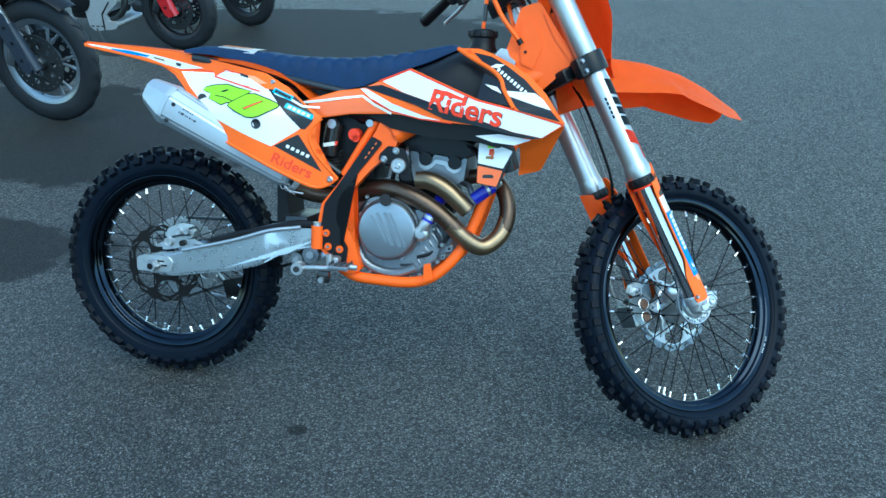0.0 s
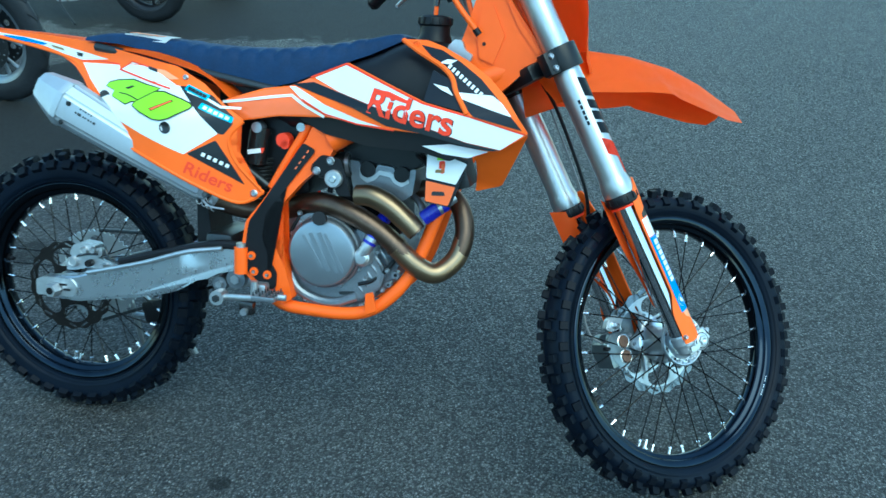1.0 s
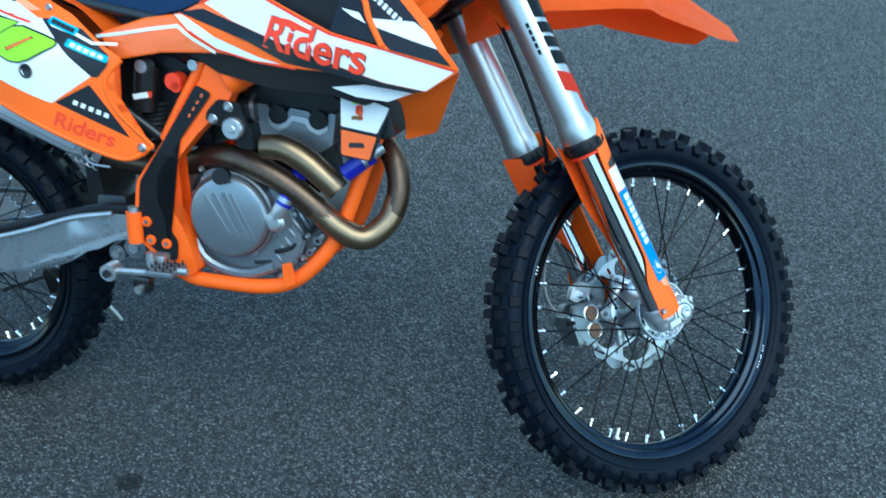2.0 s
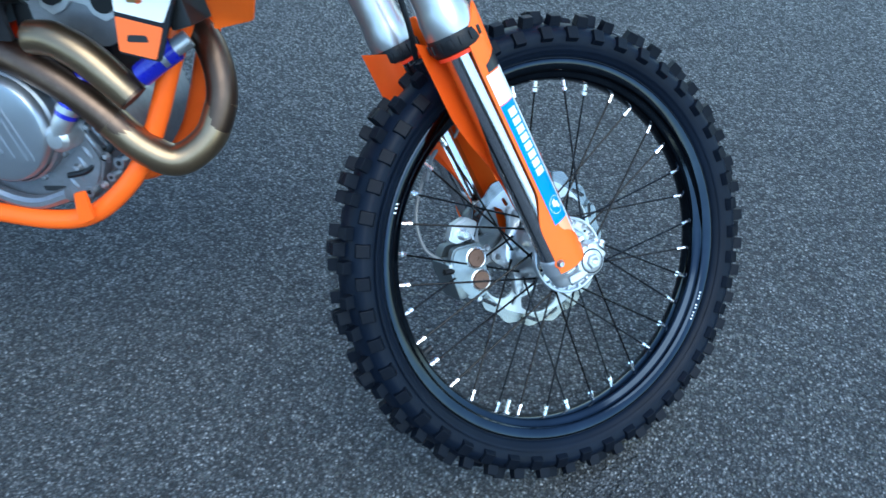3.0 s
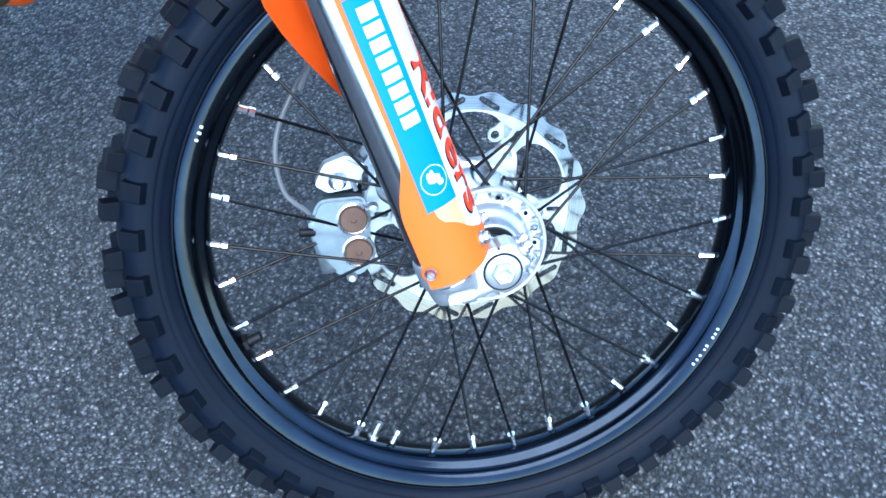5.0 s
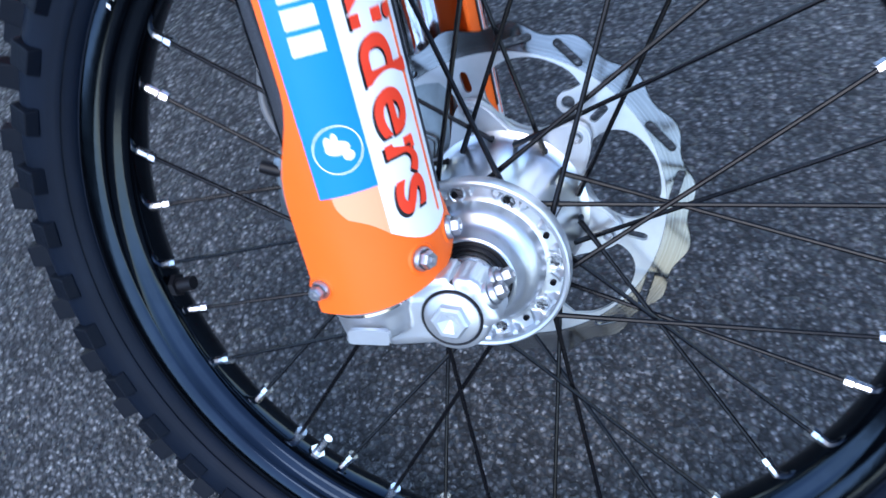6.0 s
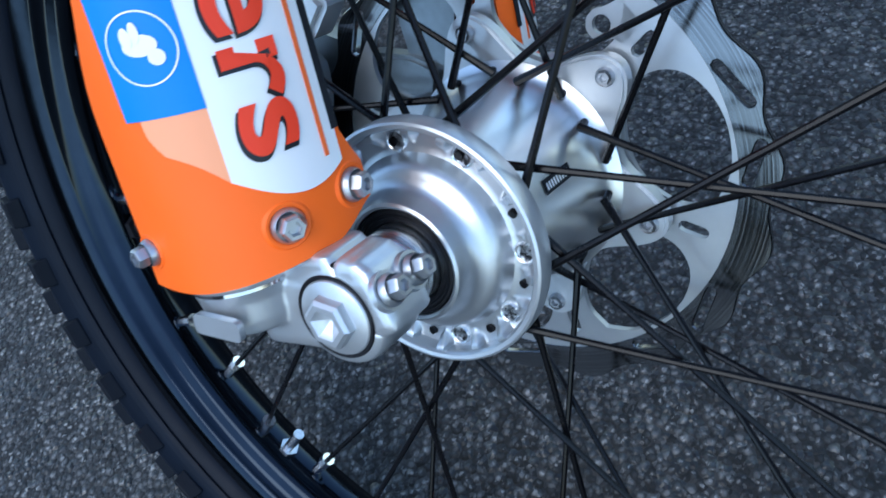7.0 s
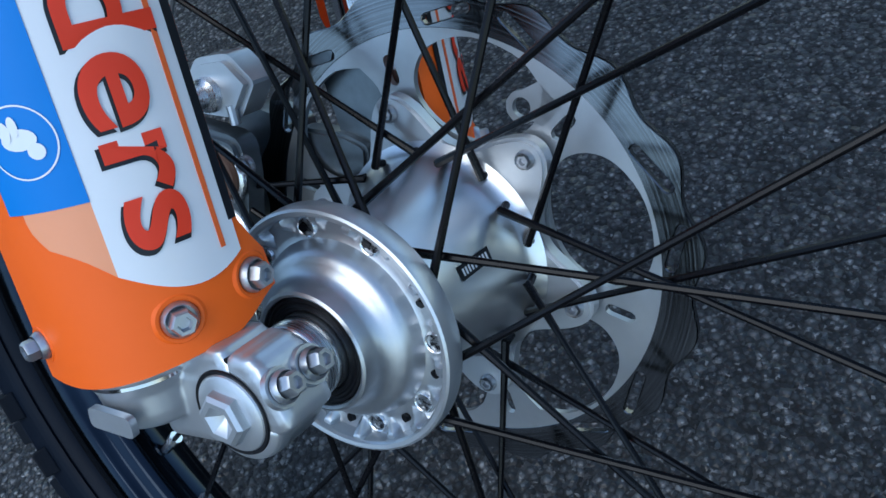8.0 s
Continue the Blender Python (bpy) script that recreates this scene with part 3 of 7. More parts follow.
def build_front_hub():
    # right flange: a coned casting inside a thick bright edge, with lobes between the spoke holes
    core = [(0.0246, -0.0555), (0.0250, -0.0585), (0.0262, -0.0592), (0.0275, -0.0585), (0.0285, -0.0560), (0.0292, -0.0530), (0.0302, -0.0502), (0.0320, -0.0480), (0.0345, -0.0467), (0.0368, -0.0457), (0.0385, -0.0440), (0.0397, -0.0415), (0.0405, -0.0388), (0.0416, -0.0370)]
    edge = [(0.0529, -0.0424), (0.0538, -0.0434), (0.0556, -0.0437), (0.0565, -0.0430), (0.0568, -0.0415), (0.0568, -0.0345), (0.0558, -0.0325), (0.0520, -0.0312), (0.0400, -0.0285)]
    floor_r = [0.0438, 0.0450, 0.0462, 0.0474, 0.0486, 0.0498, 0.0508, 0.0517, 0.0525]
    bm, rings, N = bmesh.new(), [], 360
    for i in range(N):
        deg = 360.0 * i / N
        a = radians(deg)
        k = int(((deg + 5.0) % 360) // 20)
        off = abs((deg + 5.0) % 20 - 10.0)
        ring = list(core)
        for r in floor_r:
            t = sstep((r - 0.0436) / 0.0080)
            lobe = sstep((1.0 + 3.4 * t - off) / 2.2)
            ring.append((r, -0.0362 - lobe * (0.0072 if k % 2 else 0.0050) * t))
        rings.append([bm.verts.new((r * math.cos(a), y, r * math.sin(a))) for r, y in ring + edge])
    for i in range(N):
        p, q = rings[i], rings[(i + 1) % N]
        for j in range(len(p) - 1):
            bm.faces.new((p[j], p[j + 1], q[j + 1], q[j]))
    bmesh.ops.recalc_face_normals(bm, faces=bm.faces)
    hub = part("front_hub", bm, "flange", bike, "satin cast front hub with a bright machined barrel", HUBF, 32)
    part("flange_edge", lathe([(0.0538, -0.0436), (0.0556, -0.0440), (0.0567, -0.0433), (0.0571, -0.0416), (0.0571, -0.0345), (0.0560, -0.0322)], 96), "satin", hub, "bright turned flange edge", None, 40)
    # barrel: a slightly swelling drum with a flare towards the disc side
    part("hub_barrel", lathe([(0.0400, -0.0305), (0.0412, -0.0250), (0.0420, -0.0160), (0.0428, -0.0060), (0.0436, 0.0040), (0.0445, 0.0130), (0.0456, 0.0210), (0.0470, 0.0280), (0.0490, 0.0340), (0.0515, 0.0385), (0.0545, 0.0415), (0.0580, 0.0430)], 120), "barrel", hub, "bright turned hub barrel", None, 50)
    # flat star of six arms on which the disc is screwed
    star = [polar(0.0575 + 0.0240 * (0.5 + 0.5 * math.cos(6 * 2 * math.pi * i / 180 - radians(6 * 38.3))) ** 1.35, 2.0 * i) for i in range(180)]
    arms = plate(star, 0.0095, None, 0, 0, 0, [ring_outline(0.030, 48)])
    bmesh.ops.bevel(arms, geom=[e for e in arms.edges if e.is_manifold and e.calc_face_angle(0) > 1.2], offset=0.0016, segments=2, affect="EDGES")
    arms.transform(Matrix.Translation((0, 0.0432, 0)))
    part("hub_star", arms, "satin", hub, "satin star with six arms for the disc", None, 30)
    # spoke holes on the floor between the lobes; every second one stands open
    for k in range(18):
        deg = (15.0 + 20 * k) % 360
        a = radians(deg)
        if (k % 2 == 1) != (deg < 20 or deg > 220):
            continue
        c = Vector((0.0466 * math.cos(a), -0.0364, 0.0466 * math.sin(a)))
        own = lathe([(0.0052, 0.0012), (0.0050, -0.0004), (0.0044, -0.0012), (0.0038, -0.0008), (0.0036, 0.0006)], 20)
        own.transform(Matrix.Translation(c))
        part("spoke_boss", own, "polished", hub)
        hole = lathe([(0, 0.0002), (0.0037, 0.0002)], 16)
        hole.transform(Matrix.Translation(c))
        part("spoke_hole", hole, "black", hub, "dark drilled spoke hole")
    part("bearing_seal", lathe([(0.0176, -0.0550), (0.0180, -0.0568), (0.0190, -0.0578), (0.0205, -0.0580), (0.0212, -0.0572), (0.0222, -0.0572), (0.0229, -0.0579), (0.0240, -0.0576), (0.0248, -0.0562)], 56), "black", hub, "black rubber bearing seal")
    part("axle_spacer", lathe([(0.0140, -0.0500), (0.0177, -0.0540), (0.0177, -0.0690), (0.0170, -0.0700), (0.0160, -0.0704), (0.0160, -0.0800), (0.0120, -0.0800)], 64), "polished", hub, "turned alloy axle spacer")
    for k in range(6):
        a = radians(38.3 + 60 * k)
        b = hexbolt(0.0034, 0.0022, 1.35)
        b.transform(Matrix.Translation((0.0730 * math.cos(a), 0.0430, 0.0730 * math.sin(a))))
        part("disc_screw", b, "bolt", hub)
    # printed maker's strip: a black band with pale bars, aslant on the waist
    def strip(u, v, lift):
        yy = 0.0075 + u * 0.85
        rr = along([(-0.0060, 0.0428), (0.0040, 0.0436), (0.0130, 0.0445), (0.0210, 0.0456)], yy) + lift
        ang = radians(14) + v / rr
        return Vector((rr * math.cos(ang), yy, rr * math.sin(ang)))
    lab = bmesh.new()
    cols = [[lab.verts.new(strip(-0.013 + 0.026 * i / 12, v, 0.0006)) for v in (-0.0034, 0, 0.0034)] for i in range(13)]
    for p, q in zip(cols, cols[1:]):
        for j in range(2):
            lab.faces.new((p[j], p[j + 1], q[j + 1], q[j]))
    bmesh.ops.recalc_face_normals(lab, faces=lab.faces)
    st = part("hub_sticker", lab, "d_black", hub, "small black printed sticker")
    bars = bmesh.new()
    for i in range(9):
        u = -0.0112 + 0.0025 * i
        bars.faces.new([bars.verts.new(strip(u + du, dv, 0.0010)) for du, dv in ((0, -0.0017), (0.0014, -0.0017), (0.0014, 0.0017), (0, 0.0017))])
    part("sticker_bars", bars, "white", st, "", None, 0)
    build_disc(bike, HUBF, 1.0, 0.0545, 38.0, "front_brake_disc", "wave-edged slotted steel brake disc with six arms")


build_front_hub()

# section of the fork guard, (x, y), from its rear outer edge round the front to its inner edge
GUARD = [(-0.066, -0.128), (-0.050, -0.1310), (-0.036, -0.1305), (-0.022, -0.1245), (-0.012, -0.1155), (-0.005, -0.104), (-0.001, -0.090), (0.0, -0.075), (-0.002, -0.062), (-0.010, -0.052)]


def along_guard(u):
    d = 0.0
    for (x0, y0), (x1, y1) in zip(GUARD, GUARD[1:]):
        k = math.hypot(x1 - x0, y1 - y0)
        if u <= d + k or (x1, y1) == GUARD[-1]:
            t = (u - d) / k
            return x0 + (x1 - x0) * t, y0 + (y1 - y0) * t
        d += k


def guard_point(u, z, lift=0.0):
    """A point of the guard's outer face, rounded over its section."""
    P = [Vector(along_guard(min(0.127, max(0.0, u + k * 0.004)))) for k in (-2, -1, 0, 1, 2)]
    p = (P[0] + 2 * P[1] + 2 * P[2] + 2 * P[3] + P[4]) / 8
    t = (P[4] - P[0]).normalized()
    n = Vector((t.y, -t.x))
    swell = 0.004 * sstep((z - 0.30) / 0.09)
    return Vector((p.x + n.x * (lift + swell), p.y + n.y * (lift + swell), z))


def guard_sheet(u0, u1, z0, z1, nu, nv, lift, thick, flip=1.0):
    """A piece of sheet on the guard between lines given by functions of z or u."""
    bm = bmesh.new()
    rows = []
    for i in range(nv + 1):
        row = []
        for j in range(nu + 1):
            t = i / nv
            f = j / nu
            za, zb = (z0(f) if callable(z0) else z0), (z1(f) if callable(z1) else z1)
            zz = za + (zb - za) * t
            ua, ub = (u0(zz) if callable(u0) else u0), (u1(zz) if callable(u1) else u1)
            row.append((ua + (ub - ua) * f, zz))
        rows.append(row)
    front = [[bm.verts.new(guard_point(u, z, lift)) for u, z in r] for r in rows]
    back = [[bm.verts.new(guard_point(u, z, lift - thick)) for u, z in r] for r in rows]
    for i in range(nv):
        for j in range(nu):
            bm.faces.new((front[i][j], front[i][j + 1], front[i + 1][j + 1], front[i + 1][j]))
            bm.faces.new((back[i][j], back[i + 1][j], back[i + 1][j + 1], back[i][j + 1]))
    for j in range(nu):
        bm.faces.new((front[0][j], back[0][j], back[0][j + 1], front[0][j + 1]))
        bm.faces.new((front[nv][j], front[nv][j + 1], back[nv][j + 1], back[nv][j]))
    for i in range(nv):
        bm.faces.new((front[i][0], front[i + 1][0], back[i + 1][0], back[i][0]))
        bm.faces.new((front[i][nu], back[i][nu], back[i + 1][nu], front[i + 1][nu]))
    if flip < 0:
        bm.transform(Matrix.Diagonal((1, -1, 1, 1)))
    bmesh.ops.recalc_face_normals(bm, faces=bm.faces)
    return bm


def guard_letters(body, size, u, z, lift, flip, bold=0.0):
    """Letters that read down the guard, their tops towards its inner edge."""
    bm = text_mesh(body, 0.1, 0.0, bold)
    bmesh.ops.triangulate(bm, faces=bm.faces)
    xs, zs = [v.co.x for v in bm.verts], [v.co.z for v in bm.verts]
    x0, x1, z0, z1 = min(xs), max(xs), min(zs), max(zs)
    for v in bm.verts:
        fx, fz = (v.co.x - x0) / (x1 - x0) - 0.5, (v.co.z - z0) / (z1 - z0) - 0.5
        v.co = guard_point(u + fz * size[1], z - fx * size[0], lift)
    if flip < 0:
        bm.transform(Matrix.Diagonal((1, -1, 1, 1)))
    for f in bm.faces:
        f.normal_update()
        if f.normal.x - f.normal.y * flip < 0:
            f.normal_flip()
    return bm


def build_fork_leg(side):
    """side -1: the right leg with the axle clamp, 1: the left leg with the caliper."""
    y = side * 0.100
    X = -0.045
    leg = part("fork_leg", spin_z([(0.0265, 0.376), (0.0335, 0.376), (0.0342, 0.380), (0.0342, 0.398), (0.0325, 0.408), (0.0308, 0.420), (0.0308, 0.640), (0.0300, 0.645), (0.0300, 0.720), (0.0308, 0.725), (0.0308, 0.800), (0.0300, 0.900), (0.0300, 1.010), (0.0, 1.010)], 48, (X, y)), "fork", bike,
               "satin silver upside-down fork tube with chrome stanchion", FORK, 30)
    seal = spin_z([(0.0255, 0.352), (0.0335, 0.354), (0.0350, 0.358), (0.0350, 0.374), (0.0335, 0.377), (0.0255, 0.377)], 40, (X, y))
    dust = part("dust_seal", seal, "black", leg, "notched black dust seal")
    for k in range(14):
        a = 2 * math.pi * k / 14
        part("seal_notch", block((0.0035, 0.007, 0.012), (X + 0.0352 * math.cos(a), y + 0.0352 * math.sin(a), 0.366), 0.0008, Matrix.Rotation(a, 4, "Z")), "black", dust)
    part("wiper_ring", spin_z([(0.0245, 0.346), (0.0305, 0.347), (0.0315, 0.352), (0.0245, 0.353)], 32, (X, y)), "red", leg, "thin red wiper ring")
    part("stanchion", spin_z([(0.0, 0.015), (0.0240, 0.015), (0.0240, 0.352), (0.0, 0.352)], 40, (X, y)), "chrome", leg, "mirror-bright chrome stanchion")
    # guard
    def rear(z):
        return 0.001 + 0.019 * sstep((z - 0.085) / 0.06)

    def inner(z):
        return 0.114 + (0.012 if side > 0 else 0.0) - 0.011 * sstep((z - 0.045) / 0.02)

    def foot(f):
        return 0.023 + 0.010 * sstep((f - 0.75) / 0.25) - 0.002 * math.sin(f * 6)

    def crest(f):
        return 0.372 + 0.026 * sstep(f / 0.5) - 0.055 * sstep((f - 0.70) / 0.3)
    guard = part("fork_guard", guard_sheet(rear, inner, foot, crest, 30, 40, 0.0, 0.003, -side), "orange", leg, "orange plastic fork guard with stickers", None, 45)
    # inner wing of the guard, behind the tube
    wing = bmesh.new()
    cols = []
    for i in range(13):
        z = 0.11 + 0.255 * i / 12
        k = sstep((z - 0.11) / 0.16)
        cols.append([wing.verts.new((X - 0.012 - 0.040 * k * t, y * 0.715 - side * 0.006 * math.sin(t * 3.1) + side * 0.028 * t * k, z + 0.02 * t)) for t in (0, 0.25, 0.5, 0.75, 1.0)])
    for p, q in zip(cols, cols[1:]):
        for j in range(4):
            wing.faces.new((p[j], p[j + 1], q[j + 1], q[j]))
    bmesh.ops.solidify(wing, geom=list(wing.faces), thickness=0.0025)
    bmesh.ops.recalc_face_normals(wing, faces=wing.faces)
    part("guard_wing", wing, "orange", leg)
    part("white_sticker", guard_sheet(0.0545, 0.1000, lambda f: 0.061 - 0.012 * math.sin(f * math.pi * 0.8), lambda f: 0.318 + 0.01 * f, 16, 24, 0.0006, 0.0005, -side), "white", guard, "white vinyl guard sticker")
    part("orange_stripe", guard_sheet(0.0918, 0.0938, lambda f: 0.058, 0.30, 1, 20, 0.0010, 0.0003, -side), "d_orange", guard)
    part("pale_corner", guard_sheet(lambda z: 0.0300 + 0.010 * sstep((0.085 - z) / 0.02), 0.0545, lambda f: 0.075 - 0.014 * f, 0.0885, 6, 4, 0.0006, 0.0005, -side), "d_pale", guard)
    part("black_edge", guard_sheet(0.0985, 0.1022, lambda f: 0.066, 0.318, 2, 20, 0.0008, 0.0004, -side), "d_black", guard)
    part("blue_sticker", guard_sheet(0.0240, 0.0545, 0.0885, 0.2665, 10, 18, 0.0010, 0.0006, -side), "blue", guard, "blue sticker with white bars and badge")
    part("top_sticker", guard_sheet(0.0240, 0.0545, 0.2680, 0.3100, 8, 5, 0.0008, 0.0005, -side), "white", guard)
    part("grey_flash", guard_sheet(0.0300, 0.0700, 0.3120, lambda f: 0.322 + 0.016 * f, 8, 3, 0.0008, 0.0005, -side), "d_black", guard)
    if side < 0:
        for n, (a, b) in enumerate(((0.160, 0.1695), (0.1725, 0.182), (0.185, 0.1945), (0.1975, 0.207), (0.210, 0.2195), (0.2225, 0.232), (0.235, 0.244), (0.247, 0.258))):
            part("white_bar", guard_sheet(0.0320, 0.0480, a, b, 3, 1, 0.0014, 0.0003), "white", guard)
        badge = bmesh.new()
        c_u, c_z, r = 0.0400, 0.1120, 0.0125
        ring = [[badge.verts.new(guard_point(c_u + rr * math.cos(2 * math.pi * k / 40), c_z + rr * math.sin(2 * math.pi * k / 40), 0.0013)) for k in range(40)] for rr in (r, r - 0.0006)]
        for k in range(40):
            badge.faces.new((ring[0][k], ring[0][(k + 1) % 40], ring[1][(k + 1) % 40], ring[1][k]))
        part("badge_ring", badge, "white", guard)
        blob = bmesh.new()
        for cu, cz, a, b in ((0.0, 0.001, 0.0062, 0.0036), (0.0045, -0.0035, 0.0030, 0.0028), (-0.004, 0.004, 0.002, 0.0036), (-0.0005, 0.0055, 0.0017, 0.0034)):
            blob.faces.new([blob.verts.new(guard_point(c_u + cu + a * math.cos(2 * math.pi * k / 16), c_z + cz + b * math.sin(2 * math.pi * k / 16), 0.0014 + 0.0001 * abs(cu))) for k in range(16)])
        part("badge_shape", blob, "white", guard)
    part("shadow_letters", guard_letters("Riders", (0.1390, 0.0330), 0.0774, 0.1344, 0.0011, -side, 0.0022), "d_black", guard)
    part("red_letters", guard_letters("Riders", (0.1370, 0.0315), 0.0781, 0.1353, 0.0015, -side, 0.0018), "red", guard, "red lettering with a black edge")
    # lug, axle clamp and bolts: two smooth forgings with a thin gap between them
    lug = spin_z([(0.0, -0.006), (0.0150, -0.006), (0.0190, -0.004), (0.0205, 0.001), (0.0216, 0.010), (0.0246, 0.018), (0.0246, 0.036), (0.0236, 0.040), (0.0, 0.040)], 40, (X, y))
    for v in lug.verts:
        v.co.x = X + (v.co.x - X) * (1.06 if v.co.x < X else 1.0)
    join(lug, lathe([(0.0, side * 0.1040), (0.0180, side * 0.1040), (0.0212, side * 0.1025), (0.0222, side * 0.0990), (0.0222, side * 0.0790), (0.0205, side * 0.0760), (0.0, side * 0.0760)], 40))
    join(lug, block((0.040, 0.027, 0.034), (-0.024, side * 0.0905, 0.000), 0.005))
    join(lug, block((0.0270, 0.026, 0.018), (-0.0100, side * 0.0905, 0.0165), 0.004))
    bmesh.ops.recalc_face_normals(lug, faces=lug.faces)
    for v in lug.verts:
        if v.co.x > 0.0035 and v.co.z > -0.004:
            v.co.x = 0.0035 + (v.co.x - 0.0035) * 0.35
    own = part("axle_lug", lug, "satin", leg, "smooth silver forged axle clamp", None, 60)
    fuse(own, 0.0009)
    cap = block((0.0230, 0.0270, 0.0280), (0.0130, side * 0.0902, 0.0040), 0.005, Matrix.Rotation(radians(-18), 4, "Y"))
    join(cap, lathe([(0.0, side * 0.1035), (0.0185, side * 0.1035), (0.0215, side * 0.1020), (0.0222, side * 0.0990), (0.0222, side * 0.0790), (0.0, side * 0.0770)], 40))
    join(cap, block((0.016, 0.0250, 0.010), (0.0115, side * 0.0905, 0.0175), 0.004, Matrix.Rotation(radians(22), 4, "Y")))
    join(cap, block((0.0150, 0.0255, 0.0280), (0.0095, side * 0.0905, 0.0090), 0.004))
    bmesh.ops.bisect_plane(cap, geom=list(cap.verts) + list(cap.edges) + list(cap.faces), plane_co=(0.0038, 0, 0), plane_no=(1, 0, 0.0), clear_inner=True)
    bmesh.ops.holes_fill(cap, edges=[e for e in cap.edges if e.is_boundary], sides=0)
    bmesh.ops.recalc_face_normals(cap, faces=cap.faces)
    own = part("clamp_cap", cap, "satin", leg, "clamp half with two pinch bolts", None, 60)
    fuse(own, 0.0009)
    # dark slot between the two halves
    slit = block((0.0012, 0.0244, 0.0180), (0.0037, side * 0.0903, 0.0128), 0.0)
    part("clamp_slit", slit, "black", leg)
    ax = lathe([(0.0, side * 0.1060), (0.0012, side * 0.1064), (0.0068, side * 0.1112), (0.0092, side * 0.1112), (0.0108, side * 0.1098), (0.0114, side * 0.1050)], 6)
    ax.transform(Matrix.Rotation(radians(14), 4, "Y"))
    join(ax, lathe([(0.0090, side * 0.1066), (0.0135, side * 0.1060), (0.0158, side * 0.1050), (0.0164, side * 0.1040), (0.0164, side * 0.1000)], 48))
    bmesh.ops.recalc_face_normals(ax, faces=ax.faces)
    part("axle_bolt", ax, "satin", leg, "faceted bright axle bolt head", None, 25)
    gap = lathe([(0.0160, side * 0.1043), (0.0176, side * 0.1047), (0.0180, side * 0.1040)], 48)
    part("axle_gap", gap, "black", leg)
    for px, pz, yy in ((0.0250, 0.0105, 0.0982), (0.0258, 0.0112, 0.0828)):
        turn = Matrix.Translation((px, side * yy, pz)) @ Matrix.Rotation(radians(-20), 4, "Y") @ Matrix.Rotation(radians(90), 4, "Z")
        seatb = lathe([(0.0, 0.0005), (0.0078, 0.0005), (0.0082, 0.003)], 24)
        seatb.transform(turn)
        part("bolt_seat", seatb, "flange", leg)
        b = hexbolt(0.0047, 0.0066, 1.35)
        b.transform(turn)
        part("pinch_bolt", b, "bolt", leg, "flanged hexagon pinch bolt")
    # plain raised mark on the heel of the lug
    if side < 0:
        heel = plate([(-0.055, -0.0005), (-0.030, -0.0030), (-0.029, 0.0060), (-0.053, 0.0085)], 0.003, None, 0, 0.003)
        heel.transform(Matrix.Translation((0, -0.1262, 0.001)))
        part("heel_mark", heel, "satin", leg)
    spots = [(0.0075, 0.0375, 0.0050), (0.0690, 0.0395, 0.0062), (0.1020, 0.0425, 0.0062)]
    for u, z, r in spots:
        p, q = guard_point(u, z, 0.0), guard_point(u, z, 0.01)
        n = (q - p).normalized()
        b = hexbolt(r * 0.82, 0.0062, 1.35)
        b.transform(Matrix.Translation(p) @ n.to_track_quat("-Y", "Z").to_matrix().to_4x4())
        if side > 0:
            b.transform(Matrix.Diagonal((1, -1, 1, 1)))
            bmesh.ops.recalc_face_normals(b, faces=b.faces)
        part("guard_bolt", b, "bolt", leg, "zinc flanged guard bolt")
        pocket = lathe([(r * 1.20, -0.0002), (r * 1.40, -0.0004), (r * 1.60, 0.0008)], 24)
        pocket.transform(Matrix.Translation(p) @ n.to_track_quat("-Y", "Z").to_matrix().to_4x4())
        if side > 0:
            pocket.transform(Matrix.Diagonal((1, -1, 1, 1)))
        bmesh.ops.recalc_face_normals(pocket, faces=pocket.faces)
        part("bolt_pocket", pocket, "orange", leg)
    return leg


rleg = build_fork_leg(-1)
lleg = build_fork_leg(1)


def tube_decal(leg, y, a0, a1, z0, z1, slant, material, lift=0.0006):
    """A sticker round the outer tube between two angles, from z0 to z1, its ends slanted."""
    bm, cols = bmesh.new(), []
    for k in range(9):
        t = k / 8
        a = radians(a0 + (a1 - a0) * t)
        r = 0.0308 + lift
        cols.append([bm.verts.new((-0.045 + r * math.cos(a), y + r * math.sin(a), zz + slant * t)) for zz in (z0, z1)])
    for p, q in zip(cols, cols[1:]):
        bm.faces.new((p[0], q[0], q[1], p[1]))
    bmesh.ops.solidify(bm, geom=list(bm.faces), thickness=0.0004)
    bmesh.ops.recalc_face_normals(bm, faces=bm.faces)
    part("fork_sticker", bm, material, leg)


for z0, z1 in ((0.600, 0.642), (0.572, 0.592), (0.546, 0.566), (0.515, 0.540)):
    tube_decal(rleg, -0.100, 262, 322, z0, z1, -0.012, "d_black", 0.0008)
tube_decal(rleg, -0.100, 255, 322, 0.468, 0.505, -0.022, "red", 0.0008)
tube_decal(rleg, -0.100, 300, 322, 0.420, 0.462, -0.012, "red", 0.0008)
for k in range(5):
    tube_decal(rleg, -0.100, 226, 236, 0.540 + 0.012 * k, 0.549 + 0.012 * k, 0.0, "d_black", 0.0008)


